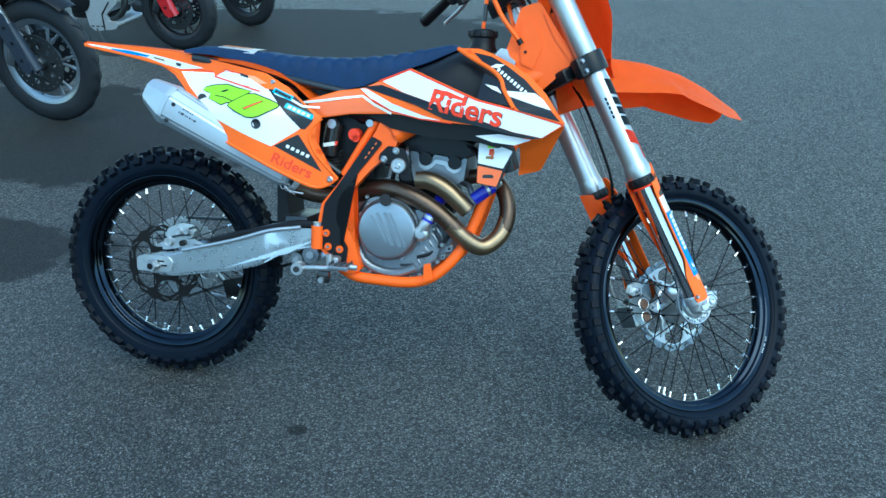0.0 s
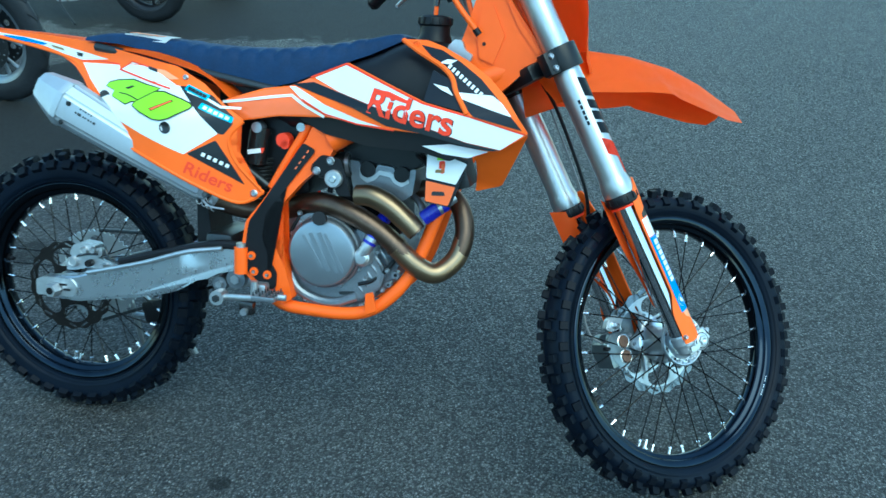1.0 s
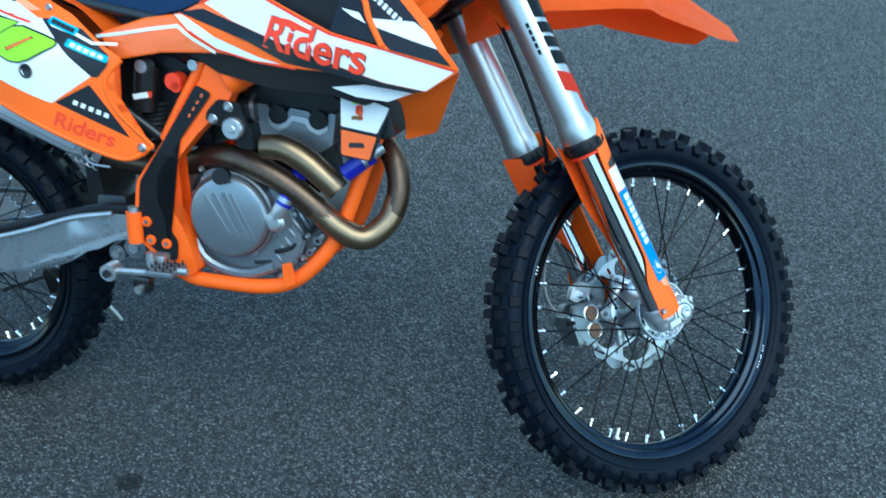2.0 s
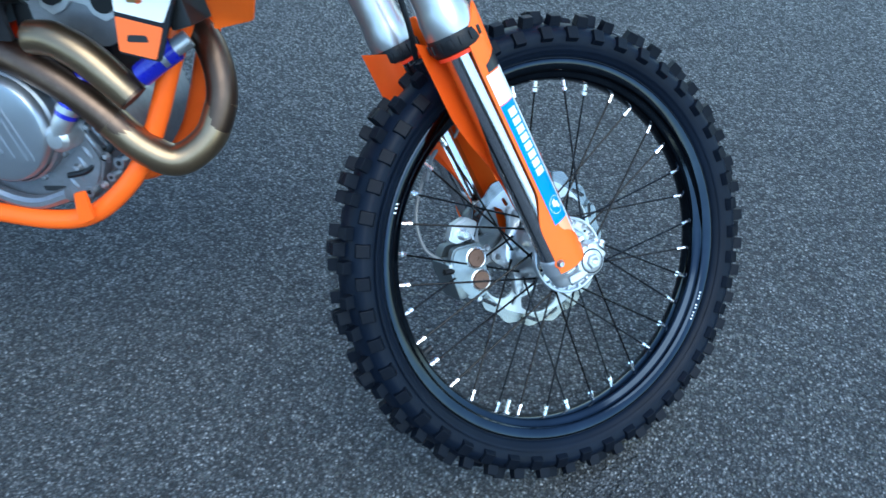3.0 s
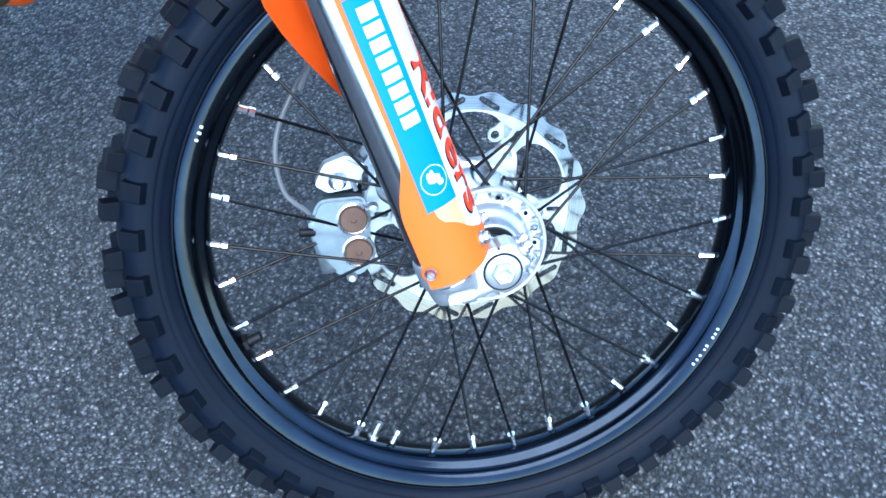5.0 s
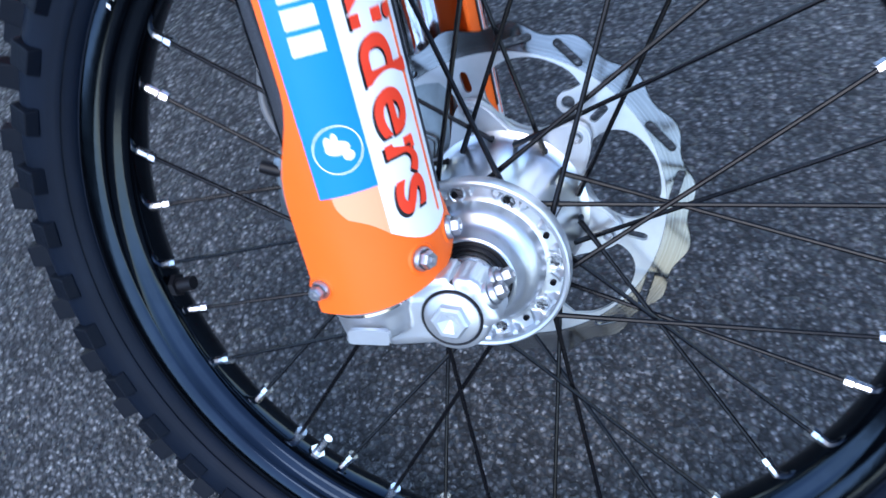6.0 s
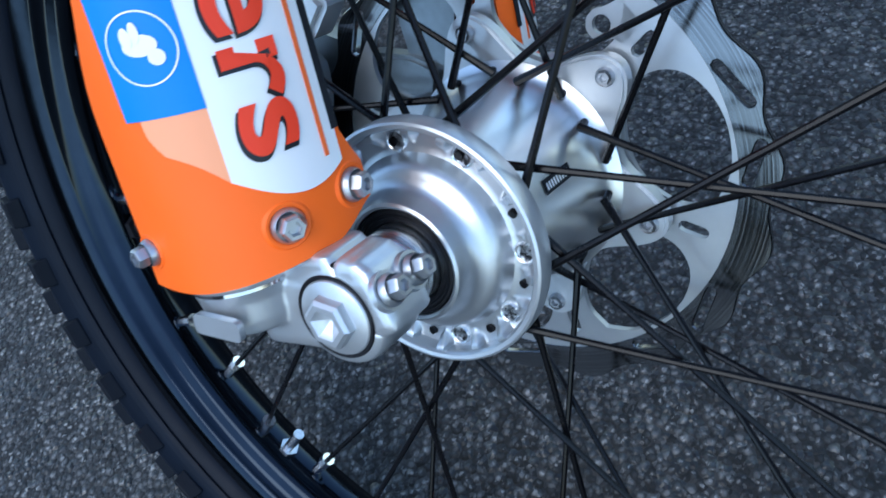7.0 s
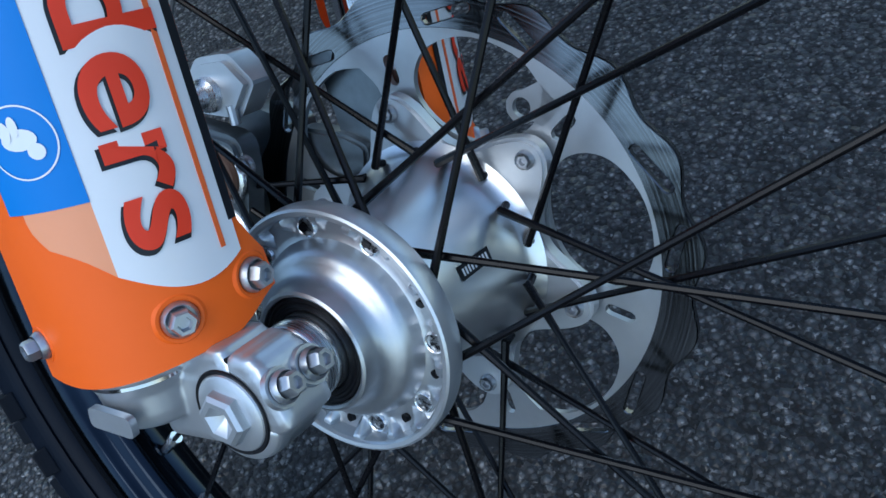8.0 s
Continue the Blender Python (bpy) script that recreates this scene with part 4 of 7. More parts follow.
def build_caliper():
    """Floating two-piston caliper behind the disc, with its carrier on the left leg and the hose."""
    out = [(-0.137, 0.080), (-0.094, 0.068), (-0.096, 0.045), (-0.104, 0.022), (-0.108, 0.000), (-0.124, -0.010), (-0.146, -0.004), (-0.157, 0.022), (-0.158, 0.048), (-0.150, 0.066)]
    bm = plate(out, 0.018, None, 0, 0.008)
    bm.transform(Matrix.Translation((0, 0.018, 0)))
    bmesh.ops.bevel(bm, geom=[e for e in bm.edges if e.calc_face_angle(0) > 1.0], offset=0.003, segments=2, affect="EDGES")
    cal = part("brake_caliper", bm, "caliper", bike, "silver two-piston front brake caliper", STEER, 35)
    bm = plate([(-0.132, 0.076), (-0.158, 0.050), (-0.152, 0.004), (-0.122, -0.008), (-0.108, 0.022), (-0.100, 0.064)], 0.022, None, 0, 0.008)
    bm.transform(Matrix.Translation((0, 0.066, 0)))
    part("caliper_body", bm, "caliper", cal)
    bridge = block((0.020, 0.062, 0.060), (-0.150, 0.050, 0.032), 0.006, Matrix.Rotation(radians(6), 4, "Y"))
    part("caliper_bridge", bridge, "caliper", cal)
    for x, z in ((-0.112, 0.050), (-0.119, 0.016)):
        p = lathe([(0.0, -0.0030), (0.0028, -0.0030), (0.0032, -0.0042), (0.0125, -0.0042), (0.0134, -0.0030), (0.0134, 0.004)], 32)
        p.transform(Matrix.Translation((x, 0.0185, z)))
        part("brake_piston", p, "copper", cal, "rust-brown brake piston face")
        rgn = lathe([(0.0136, -0.0010), (0.0150, -0.0018), (0.0168, -0.0010), (0.0172, 0.001)], 32)
        rgn.transform(Matrix.Translation((x, 0.0183, z)))
        part("piston_rim", rgn, "polished", cal)
    # slide pin block over the pistons
    pb = plate([(-0.082, 0.094), (-0.096, 0.110), (-0.120, 0.109), (-0.136, 0.092), (-0.126, 0.080), (-0.098, 0.076)], 0.022, None, 0, 0.004)
    bmesh.ops.bevel(pb, geom=[e for e in pb.edges if e.is_manifold and e.calc_face_angle(0) > 1.0], offset=0.0035, segments=2, affect="EDGES")
    pb.transform(Matrix.Translation((0, 0.026, 0)))
    part("pin_block", pb, "satin", cal, "chamfered slide pin block", None, 30)
    pin = lathe([(0.0, -0.014), (0.0048, -0.014), (0.0058, -0.0130), (0.0062, -0.0060), (0.0072, -0.0050), (0.0090, -0.0035), (0.0096, 0.0), (0.0096, 0.006)], 28)
    pin.transform(Matrix.Translation((-0.113, 0.026, 0.0905)))
    part("guide_pin", pin, "polished", cal, "bright capped slide pin")
    clip = rod((-0.100, 0.027, 0.084), (-0.100, 0.027, 0.074), 0.0028, 10)
    part("pad_pin", clip, "bolt", cal)
    for pts in ([(-0.050, 0.104), (-0.068, 0.110), (-0.086, 0.100), (-0.080, 0.086), (-0.058, 0.090)], [(-0.046, 0.050), (-0.062, 0.058), (-0.092, 0.062), (-0.100, 0.048), (-0.080, 0.040), (-0.070, 0.018), (-0.056, 0.014)]):
        arm = plate(pts, 0.014, None, 0, 0.005)
        bmesh.ops.bevel(arm, geom=[e for e in arm.edges if e.is_manifold and e.calc_face_angle(0) > 1.0], offset=0.002, segments=2, affect="EDGES")
        arm.transform(Matrix.Translation((0, 0.060, 0)))
        part("carrier_arm", arm, "caliper", cal)
    car = plate([(-0.040, 0.040), (-0.030, 0.095), (-0.052, 0.110), (-0.072, 0.100), (-0.066, 0.060), (-0.060, 0.020), (-0.056, -0.006), (-0.038, 0.000)], 0.010, None, 0, 0.010)
    car.transform(Matrix.Translation((0, 0.066, 0)))
    part("caliper_carrier", car, "caliper", cal)
    for x, z in ((-0.135, -0.007), (-0.090, 0.055)):
        b = hexbolt(0.0042, 0.004, 1.3)
        b.transform(Matrix.Translation((x, 0.018, z)))
        part("caliper_bolt", b, "bolt", cal)
    nip = rod((-0.152, 0.022, 0.050), (-0.166, 0.020, 0.056), 0.0048, 12)
    part("bleed_cap", nip, "black", cal, "black rubber bleed cap")
    part("brake_hose", tube([(-0.150, 0.040, 0.060), (-0.168, 0.050, 0.095), (-0.150, 0.060, 0.150), (-0.085, 0.075, 0.205), (-0.030, 0.085, 0.215), (-0.020, 0.095, 0.260), (-0.012, 0.090, 0.420), (-0.020, 0.075, 0.560), (-0.030, 0.06, 0.66)], 0.0026, 10, 8), "clear", cal, "brake hose running up behind the fork")
    part("hose_guide", tube([(-0.118, 0.062, 0.178), (-0.085, 0.074, 0.2055), (-0.045, 0.083, 0.2135)], 0.0036, 10, 6), "clear", cal)


build_caliper()


def build_triple_clamps():
    for z, name in ((0.690, "lower_triple_clamp"), (0.945, "upper_triple_clamp")):
        bm = block((0.060, 0.150, 0.036), (-0.085, 0, z), 0.010)
        for s in (-1, 1):
            join(bm, spin_z([(0.0312, z - 0.026), (0.0395, z - 0.026), (0.0405, z - 0.022), (0.0405, z + 0.022), (0.0395, z + 0.026), (0.0312, z + 0.026)], 40, (-0.045, s * 0.100), True))
            join(bm, block((0.030, 0.030, 0.050), (-0.088, s * 0.112, z), 0.006))
        cl = part(name, bm, "engine_dark", bike, "black anodised fork clamp with steel pinch bolts", FORK, 35)
        for s in (-1, 1):
            for dz in (-0.013, 0.013):
                b = hexbolt(0.0055, 0.005, 1.2)
                b.transform(Matrix.Translation((-0.088, s * 0.1275, z + dz)) @ Matrix.Rotation(radians(0 if s < 0 else 180), 4, "Z"))
                part("clamp_bolt", b, "bolt", cl)
    # steering stem
    part("steering_stem", spin_z([(0.0, 0.690), (0.024, 0.690), (0.024, 0.840), (0.0, 0.840)], 24, (-0.105, 0)), "dark_metal", bike, "", FORK)


build_triple_clamps()


def build_front_fender():
    """Long orange mudguard: a raised middle, a crease, flanks that fall away with a step, and a blunt beak."""
    crest = [(-0.10, 0.684), (0.0, 0.694), (0.06, 0.690), (0.17, 0.642), (0.27, 0.586), (0.346, 0.522), (0.40, 0.462), (0.43, 0.428)]
    low = [(-0.10, 0.605), (0.0, 0.600), (0.10, 0.564), (0.205, 0.532), (0.220, 0.516), (0.29, 0.468), (0.345, 0.430), (0.43, 0.388)]
    bm, rows = bmesh.new(), []
    N = 64
    for i in range(N + 1):
        t = i / N
        x0 = -0.10 + 0.53 * t
        half = 0.066 + 0.012 * sstep((x0 + 0.02) / 0.18) - 0.020 * sstep((x0 - 0.30) / 0.13)
        row = []
        for s in (-1, -0.93, -0.86, -0.78, -0.70, -0.55, -0.42, -0.36, -0.25, 0, 0.25, 0.36, 0.42, 0.55, 0.70, 0.78, 0.86, 0.93, 1):
            a = abs(s)
            x = x0 - 0.034 * sstep((x0 - 0.12) / 0.31) * a ** 1.6
            zc, zl = along(crest, x0), along(low, x)
            zk = zc + (zl - zc) * 0.62
            if a <= 0.42:
                z = zc + (0.009 if a >= 0.30 else 0.0) - 0.010 * (a / 0.42) ** 2
            elif a <= 0.78:
                f = sstep((a - 0.42) / 0.36)
                z = (zc - 0.006) * (1 - f) + zk * f
            else:
                f = (a - 0.78) / 0.22
                z = zk + (zl - zk) * f
            z += s * half * math.tan(radians(11) * sstep((x0 - 0.10) / 0.25))
            row.append(bm.verts.new((x, s * half, z)))
        rows.append(row)
    for p, q in zip(rows, rows[1:]):
        for j in range(len(p) - 1):
            bm.faces.new((p[j], q[j], q[j + 1], p[j + 1]))
    bmesh.ops.solidify(bm, geom=list(bm.faces), thickness=0.003)
    bmesh.ops.recalc_face_normals(bm, faces=bm.faces)
    part("front_mudguard", bm, "orange", bike, "long orange plastic front mudguard", STEER, 50)


build_front_fender()


def build_number_plate():
    """Orange front number board, bowed, open behind; its back shows between the fork tubes."""
    bm, rows = bmesh.new(), []
    for i in range(15):
        z = 0.640 + 0.42 * i / 14
        half = 0.060 + 0.075 * sstep((z - 0.64) / 0.16)
        row = [bm.verts.new((0.062 + 0.02 * sstep((z - 0.64) / 0.3) - 0.045 * abs(s) ** 2.2 + (0.006 if 0.25 < abs(s) < 0.6 and 0.72 < z < 0.98 else 0), s * half, z)) for s in (-1, -0.8, -0.55, -0.3, 0, 0.3, 0.55, 0.8, 1)]
        rows.append(row)
    for p, q in zip(rows, rows[1:]):
        for j in range(8):
            bm.faces.new((p[j], q[j], q[j + 1], p[j + 1]))
    bmesh.ops.solidify(bm, geom=list(bm.faces), thickness=0.003)
    bmesh.ops.recalc_face_normals(bm, faces=bm.faces)
    part("front_number_board", bm, "orange", bike, "orange plastic front number board", STEER, 50)


build_number_plate()
# valve stem and rim lock of the front wheel
def rim_fittings(rim, r, a_valve, a_lock):
    a = radians(a_valve)
    bm = rod((r * math.cos(a), 0, r * math.sin(a)), ((r - 0.024) * math.cos(a), 0, (r - 0.024) * math.sin(a)), 0.0036, 12)
    rod(((r - 0.001) * math.cos(a), 0, (r - 0.001) * math.sin(a)), ((r - 0.006) * math.cos(a), 0, (r - 0.006) * math.sin(a)), 0.0065, 6, None, bm)
    part("valve_stem", bm, "nipple", rim, "bright valve stem")
    a = radians(a_lock)
    bm = rod((r * math.cos(a), 0, r * math.sin(a)), ((r - 0.020) * math.cos(a), 0, (r - 0.020) * math.sin(a)), 0.0055, 12)
    rod((r * math.cos(a), 0, r * math.sin(a)), ((r - 0.007) * math.cos(a), 0, (r - 0.007) * math.sin(a)), 0.009, 6, None, bm)
    part("rim_lock", bm, "black", rim, "black rim lock nut")


rim_fittings(frim, 0.2605, -137.1, -177.0)
rim_fittings(rrim, 0.2295, -100, 170)


# small pale printing on the rim's flange
def rim_print(rim, r, y, angles):
    for a, h in angles:
        bm = plate([(r - h, -0.0012), (r + h, -0.0012), (r + h, 0.0012), (r - h, 0.0012)], 0.0003, None, 0, 0.0)
        bm.transform(Matrix.Rotation(radians(-a), 4, "Y") @ Matrix.Translation((0, y, 0)))
        part("printed_mark", bm, "white", rim)


rim_print(frim, 0.2800, -0.0275, [(-46.0, 0.0022), (-47.2, 0.0016), (-48.2, 0.0020), (-50.4, 0.0026), (-51.4, 0.0018), (-53.0, 0.0022), (-54.2, 0.0020), (-55.4, 0.0026), (133.2, 0.0018), (134.4, 0.0022), (135.8, 0.0018)])


# ---- bodywork of the dirt bike; x forward, y to its left, z up ----
def f_side(x, z):
    return -(0.12 + 0.065 * math.exp(-(((x - 0.33) / 0.17) ** 2))) + min(0.070, 0.35 * (z - 0.80 + math.hypot(z - 0.80, 0.008))) + max(0, 0.1 - x) * 0.10


def f_shroud(x, z):
    return -(0.115 + 0.10 * sstep((x - 0.55) / 0.45)) + max(0, z - 0.84) * 0.6


def sticker(name, outline, shape, material, parent, lift=0.0012, corner=0.003, label=""):
    return part(name, plate(outline, 0.0006, shape, 0.013, corner, lift), material, parent, label, None, 0 if corner == 0 else 40)


def line_sticker(name, pts, width, shape, material, parent, lift=0.0018):
    """A narrow stripe along a broken line."""
    L, R = [], []
    P = [Vector(p) for p in pts]
    for i, p in enumerate(P):
        d = (P[min(i + 1, len(P) - 1)] - P[max(i - 1, 0)]).normalized()
        n = Vector((-d.y, d.x)) * width / 2
        L.append(tuple(p + n)), R.append(tuple(p - n))
    return sticker(name, L + R[::-1], shape, material, parent, lift, 0.0)


def letters(body, x, z, width, height, turn, shape, material, parent, lift, shear=0.0, bold=0.0, label="", name="letters"):
    bm = text_mesh(body, 0.1, shear, bold)
    xs, zs = [v.co.x for v in bm.verts], [v.co.z for v in bm.verts]
    cx, cz = (min(xs) + max(xs)) / 2, (min(zs) + max(zs)) / 2
    k = Matrix.Diagonal((width / (max(xs) - min(xs)), 1, height / (max(zs) - min(zs)), 1))
    m = Matrix.Translation((x, 0, z)) @ Matrix.Rotation(radians(-turn), 4, "Y") @ k @ Matrix.Translation((-cx, 0, -cz))
    return part(name, settle(bm, m, shape, lift), material, parent, label, None, 0)


def build_rear_bodywork():
    out = [(0.532, 0.611), (0.498, 0.605), (0.450, 0.620), (0.352, 0.668), (0.238, 0.719), (0.204, 0.750), (0.160, 0.790), (0.115, 0.830), (0.075, 0.862), (0.034, 0.891), (0.000, 0.906), (-0.057, 0.921), (-0.144, 0.937), (-0.211, 0.947), (-0.270, 0.958), (-0.272, 0.966),
           (-0.173, 0.962), (-0.042, 0.956), (0.068, 0.946), (0.202, 0.925), (0.337, 0.902), (0.408, 0.867), (0.470, 0.818), (0.510, 0.793), (0.475, 0.752), (0.490, 0.700), (0.552, 0.630)]
    panel = part("side_panel", plate(out, 0.004, f_side, 0.013, 0.008), "orange", bike, "orange side panel with white number plate sticker", None, 40)
    part("side_panel", plate(out, 0.004, lambda x, z: -f_side(x, z) - 0.004, 0.04, 0.008), "orange", bike, "orange side panel", None, 40)
    sticker("white_plate", [(0.058, 0.898), (0.169, 0.899), (0.180, 0.886), (0.282, 0.865), (0.358, 0.860), (0.456, 0.761), (0.383, 0.712), (0.213, 0.777), (0.102, 0.859)], f_side, "white", panel, 0.0012, 0.003, "white number plate sticker")
    sticker("dark_flash", [(0.358, 0.860), (0.376, 0.860), (0.433, 0.843), (0.488, 0.799), (0.486, 0.782), (0.467, 0.759), (0.456, 0.761)], f_side, "d_black", panel, 0.0014)
    sticker("dark_wedge", [(0.451, 0.746), (0.390, 0.714), (0.512, 0.648)], f_side, "d_black", panel, 0.0012)
    sticker("white_tail", [(-0.262, 0.964), (-0.173, 0.955), (-0.085, 0.946), (-0.028, 0.938), (0.052, 0.923), (0.137, 0.907), (0.056, 0.902), (0.001, 0.914), (-0.057, 0.930), (-0.144, 0.945), (-0.245, 0.958)], f_side, "white", panel, 0.0012)
    sticker("blue_dash", [(-0.177, 0.952), (-0.115, 0.948), (-0.046, 0.936), (-0.057, 0.932), (-0.122, 0.939), (-0.173, 0.948)], f_side, "blue", panel, 0.0018)
    sticker("tail_mark", [(-0.036, 0.934), (0.000, 0.927), (0.004, 0.921), (-0.030, 0.928)], f_side, "gold", panel, 0.0022, 0.0)
    sticker("tail_mark", [(0.040, 0.920), (0.060, 0.917), (0.056, 0.909), (0.042, 0.912)], f_side, "d_black", panel, 0.0022, 0.0)
    sticker("white_patch", [(0.212, 0.905), (0.180, 0.887), (0.282, 0.867), (0.350, 0.861), (0.304, 0.883), (0.262, 0.896)], f_side, "white", panel, 0.0018)
    sticker("pale_patch", [(0.262, 0.896), (0.304, 0.883), (0.330, 0.872), (0.352, 0.874), (0.310, 0.892)], f_side, "d_pale", panel, 0.0014)
    sticker("small_mark", [(0.262, 0.899), (0.290, 0.893), (0.292, 0.886), (0.266, 0.892)], f_side, "dark_metal", panel, 0.0026, 0.0)
    line_sticker("red_line", [(0.052, 0.900), (0.120, 0.902), (0.172, 0.898)], 0.0030, f_side, "red", panel, 0.0022)
    line_sticker("red_line", [(0.178, 0.887), (0.260, 0.870), (0.338, 0.853)], 0.0036, f_side, "red", panel, 0.0024)
    line_sticker("red_line", [(0.178, 0.886), (0.212, 0.906), (0.262, 0.897)], 0.0030, f_side, "red", panel, 0.0024)
    line_sticker("white_line", [(0.378, 0.850), (0.426, 0.834), (0.457, 0.819), (0.500, 0.818)], 0.0050, f_side, "white", panel, 0.0020)
    # race number 40 in slanted block numerals, each with a black edge
    four = [(0.156, 0.849), (0.161, 0.856), (0.185, 0.862), (0.232, 0.866), (0.270, 0.858), (0.313, 0.852), (0.298, 0.844), (0.277, 0.833), (0.277, 0.826), (0.267, 0.820), (0.249, 0.822), (0.230, 0.814), (0.182, 0.828), (0.201, 0.836)]
    nought = [(0.253, 0.813), (0.259, 0.820), (0.304, 0.844), (0.326, 0.845), (0.369, 0.832), (0.393, 0.823), (0.397, 0.818), (0.393, 0.814), (0.350, 0.791), (0.332, 0.786), (0.313, 0.787), (0.272, 0.804)]
    for outline, level in ((four, 0.0022), (nought, 0.0038)):
        pts = [Vector(p) for p in outline]
        grown = []
        for k, p in enumerate(pts):
            d0, d1 = (p - pts[k - 1]).normalized(), (pts[(k + 1) % len(pts)] - p).normalized()
            n = (Vector((-d0.y, d0.x)) + Vector((-d1.y, d1.x))).normalized()
            grown.append(tuple(p + n * 0.0028))
        sticker("numeral_edge", grown, f_side, "d_black", panel, level, 0.0020)
        sticker("race_numeral", outline, f_side, "lime", panel, level + 0.0008, 0.0020, "lime green race numeral with a black edge")
    sticker("numeral_gap", [(0.214, 0.847), (0.227, 0.846), (0.244, 0.853), (0.234, 0.854)], f_side, "d_black", panel, 0.0038, 0.0)
    line_sticker("numeral_stroke", [(0.201, 0.8365), (0.229, 0.834), (0.266, 0.824)], 0.0022, f_side, "d_black", panel, 0.0036)
    sticker("numeral_gap", [(0.301, 0.809), (0.308, 0.804), (0.355, 0.827), (0.350, 0.830)], f_side, "d_black", panel, 0.0054, 0.0)
    sticker("numeral_gap", [(0.304, 0.8085), (0.309, 0.8055), (0.352, 0.8265), (0.349, 0.8285)], f_side, "d_orange", panel, 0.0060, 0.0)
    letters("Riders", 0.436, 0.663, 0.108, 0.028, -23, f_side, "red", panel, 0.0016, 0.0, 0.0015, "worn red lettering")
    for x, z, w, h, mt in ((0.400, 0.848, 0.058, 0.013, "cyan"), (0.450, 0.806, 0.080, 0.013, "cyan")):
        a = radians(-22)
        box = [(x + c * w / 2 * math.cos(a) - s * h / 2 * math.sin(a), z + c * w / 2 * math.sin(a) + s * h / 2 * math.cos(a)) for c, s in ((-1, -1), (1, -1), (1, 1), (-1, 1))]
        sticker("small_sticker", box, f_side, mt, panel, 0.0022)
        for k in range(5):
            bx = [(x + (c * 0.0045 + (k - 2) * w / 6) * math.cos(a) - s * h * 0.27 * math.sin(a), z + (c * 0.0045 + (k - 2) * w / 6) * math.sin(a) + s * h * 0.27 * math.cos(a)) for c, s in ((-1, -1), (1, -1), (1, 1), (-1, 1))]
            sticker("sticker_bar", bx, f_side, "white" if z < 0.82 else "d_black", panel, 0.0030, 0.0)
    for k in range(5):
        a = radians(-24)
        x, z = 0.425 + k * 0.0125, 0.713 - k * 0.0058
        sticker("sticker_bar", [(x + c * 0.0040 * math.cos(a) - s * 0.0042 * math.sin(a), z + c * 0.0040 * math.sin(a) + s * 0.0042 * math.cos(a)) for c, s in ((-1, -1), (1, -1), (1, 1), (-1, 1))], f_side, "white", panel, 0.0020, 0.0)
    for x, z in ((0.342, 0.769), (0.160, 0.826)):
        b = lathe([(0.0, 0.0), (0.0095, 0.0), (0.0125, -0.0020), (0.0135, -0.0005)], 24)
        b.transform(Matrix.Translation((x, f_side(x, z) - 0.0014, z)))
        part("panel_hole", b, "dark_metal", panel, "dark fastener recess")
    for x, z, r in ((0.532, 0.629, 0.0075), (0.365, 0.878, 0.006)):
        b = hexbolt(r * 0.8, 0.004, 1.5)
        b.transform(Matrix.Translation((x, f_side(x, z) - 0.001, z)))
        part("panel_bolt", b, "bolt", panel)
    # raised outer edge of the panel
    edge = [(0.552, 0.632), (0.498, 0.6065), (0.412, 0.6415), (0.322, 0.6865), (0.232, 0.7255), (0.183, 0.7675), (0.141, 0.8185), (0.101, 0.8545), (0.051, 0.8885), (0.008, 0.9075), (-0.057, 0.9225), (-0.144, 0.9385), (-0.211, 0.9485), (-0.268, 0.9590)]
    part("panel_edge", tube([(x, f_side(x, z) + 0.001, z) for x, z in edge], 0.0042, 8, 5), "orange", panel)
    edge = [(0.552, 0.632), (0.492, 0.700), (0.478, 0.752), (0.508, 0.790)]
    part("panel_edge", tube([(x, f_side(x, z) + 0.001, z) for x, z in edge], 0.0042, 8, 5), "orange", panel)
    # mudguard between the panels
    bm, rows = bmesh.new(), []
    line = [(-0.268, 0.966), (-0.190, 0.962), (-0.103, 0.958), (0.0, 0.952), (0.10, 0.944), (0.202, 0.940), (0.30, 0.925), (0.40, 0.895), (0.47, 0.845)]
    for x, z in smooth_path([(a, 0, b) for a, b in line], 4) and [(p.x, p.z) for p in smooth_path([(a, 0, b) for a, b in line], 4)]:
        w = max(0.014, -f_side(x, z) - 0.004)
        if x < -0.2:
            w *= 1 - 0.25 * ((-0.2 - x) / 0.09) ** 2
        rows.append([bm.verts.new((x, s * w, z - 0.012 * abs(s) ** 3 + 0.005 * (1 - s * s))) for s in (-1, -0.75, -0.45, -0.15, 0.15, 0.45, 0.75, 1)])
    for p, q in zip(rows, rows[1:]):
        for j in range(7):
            bm.faces.new((p[j], q[j], q[j + 1], p[j + 1]))
    bmesh.ops.solidify(bm, geom=list(bm.faces), thickness=0.003)
    bmesh.ops.recalc_face_normals(bm, faces=bm.faces)
    part("rear_mudguard", bm, "orange", bike, "orange rear mudguard with a narrow tail", None, 45)


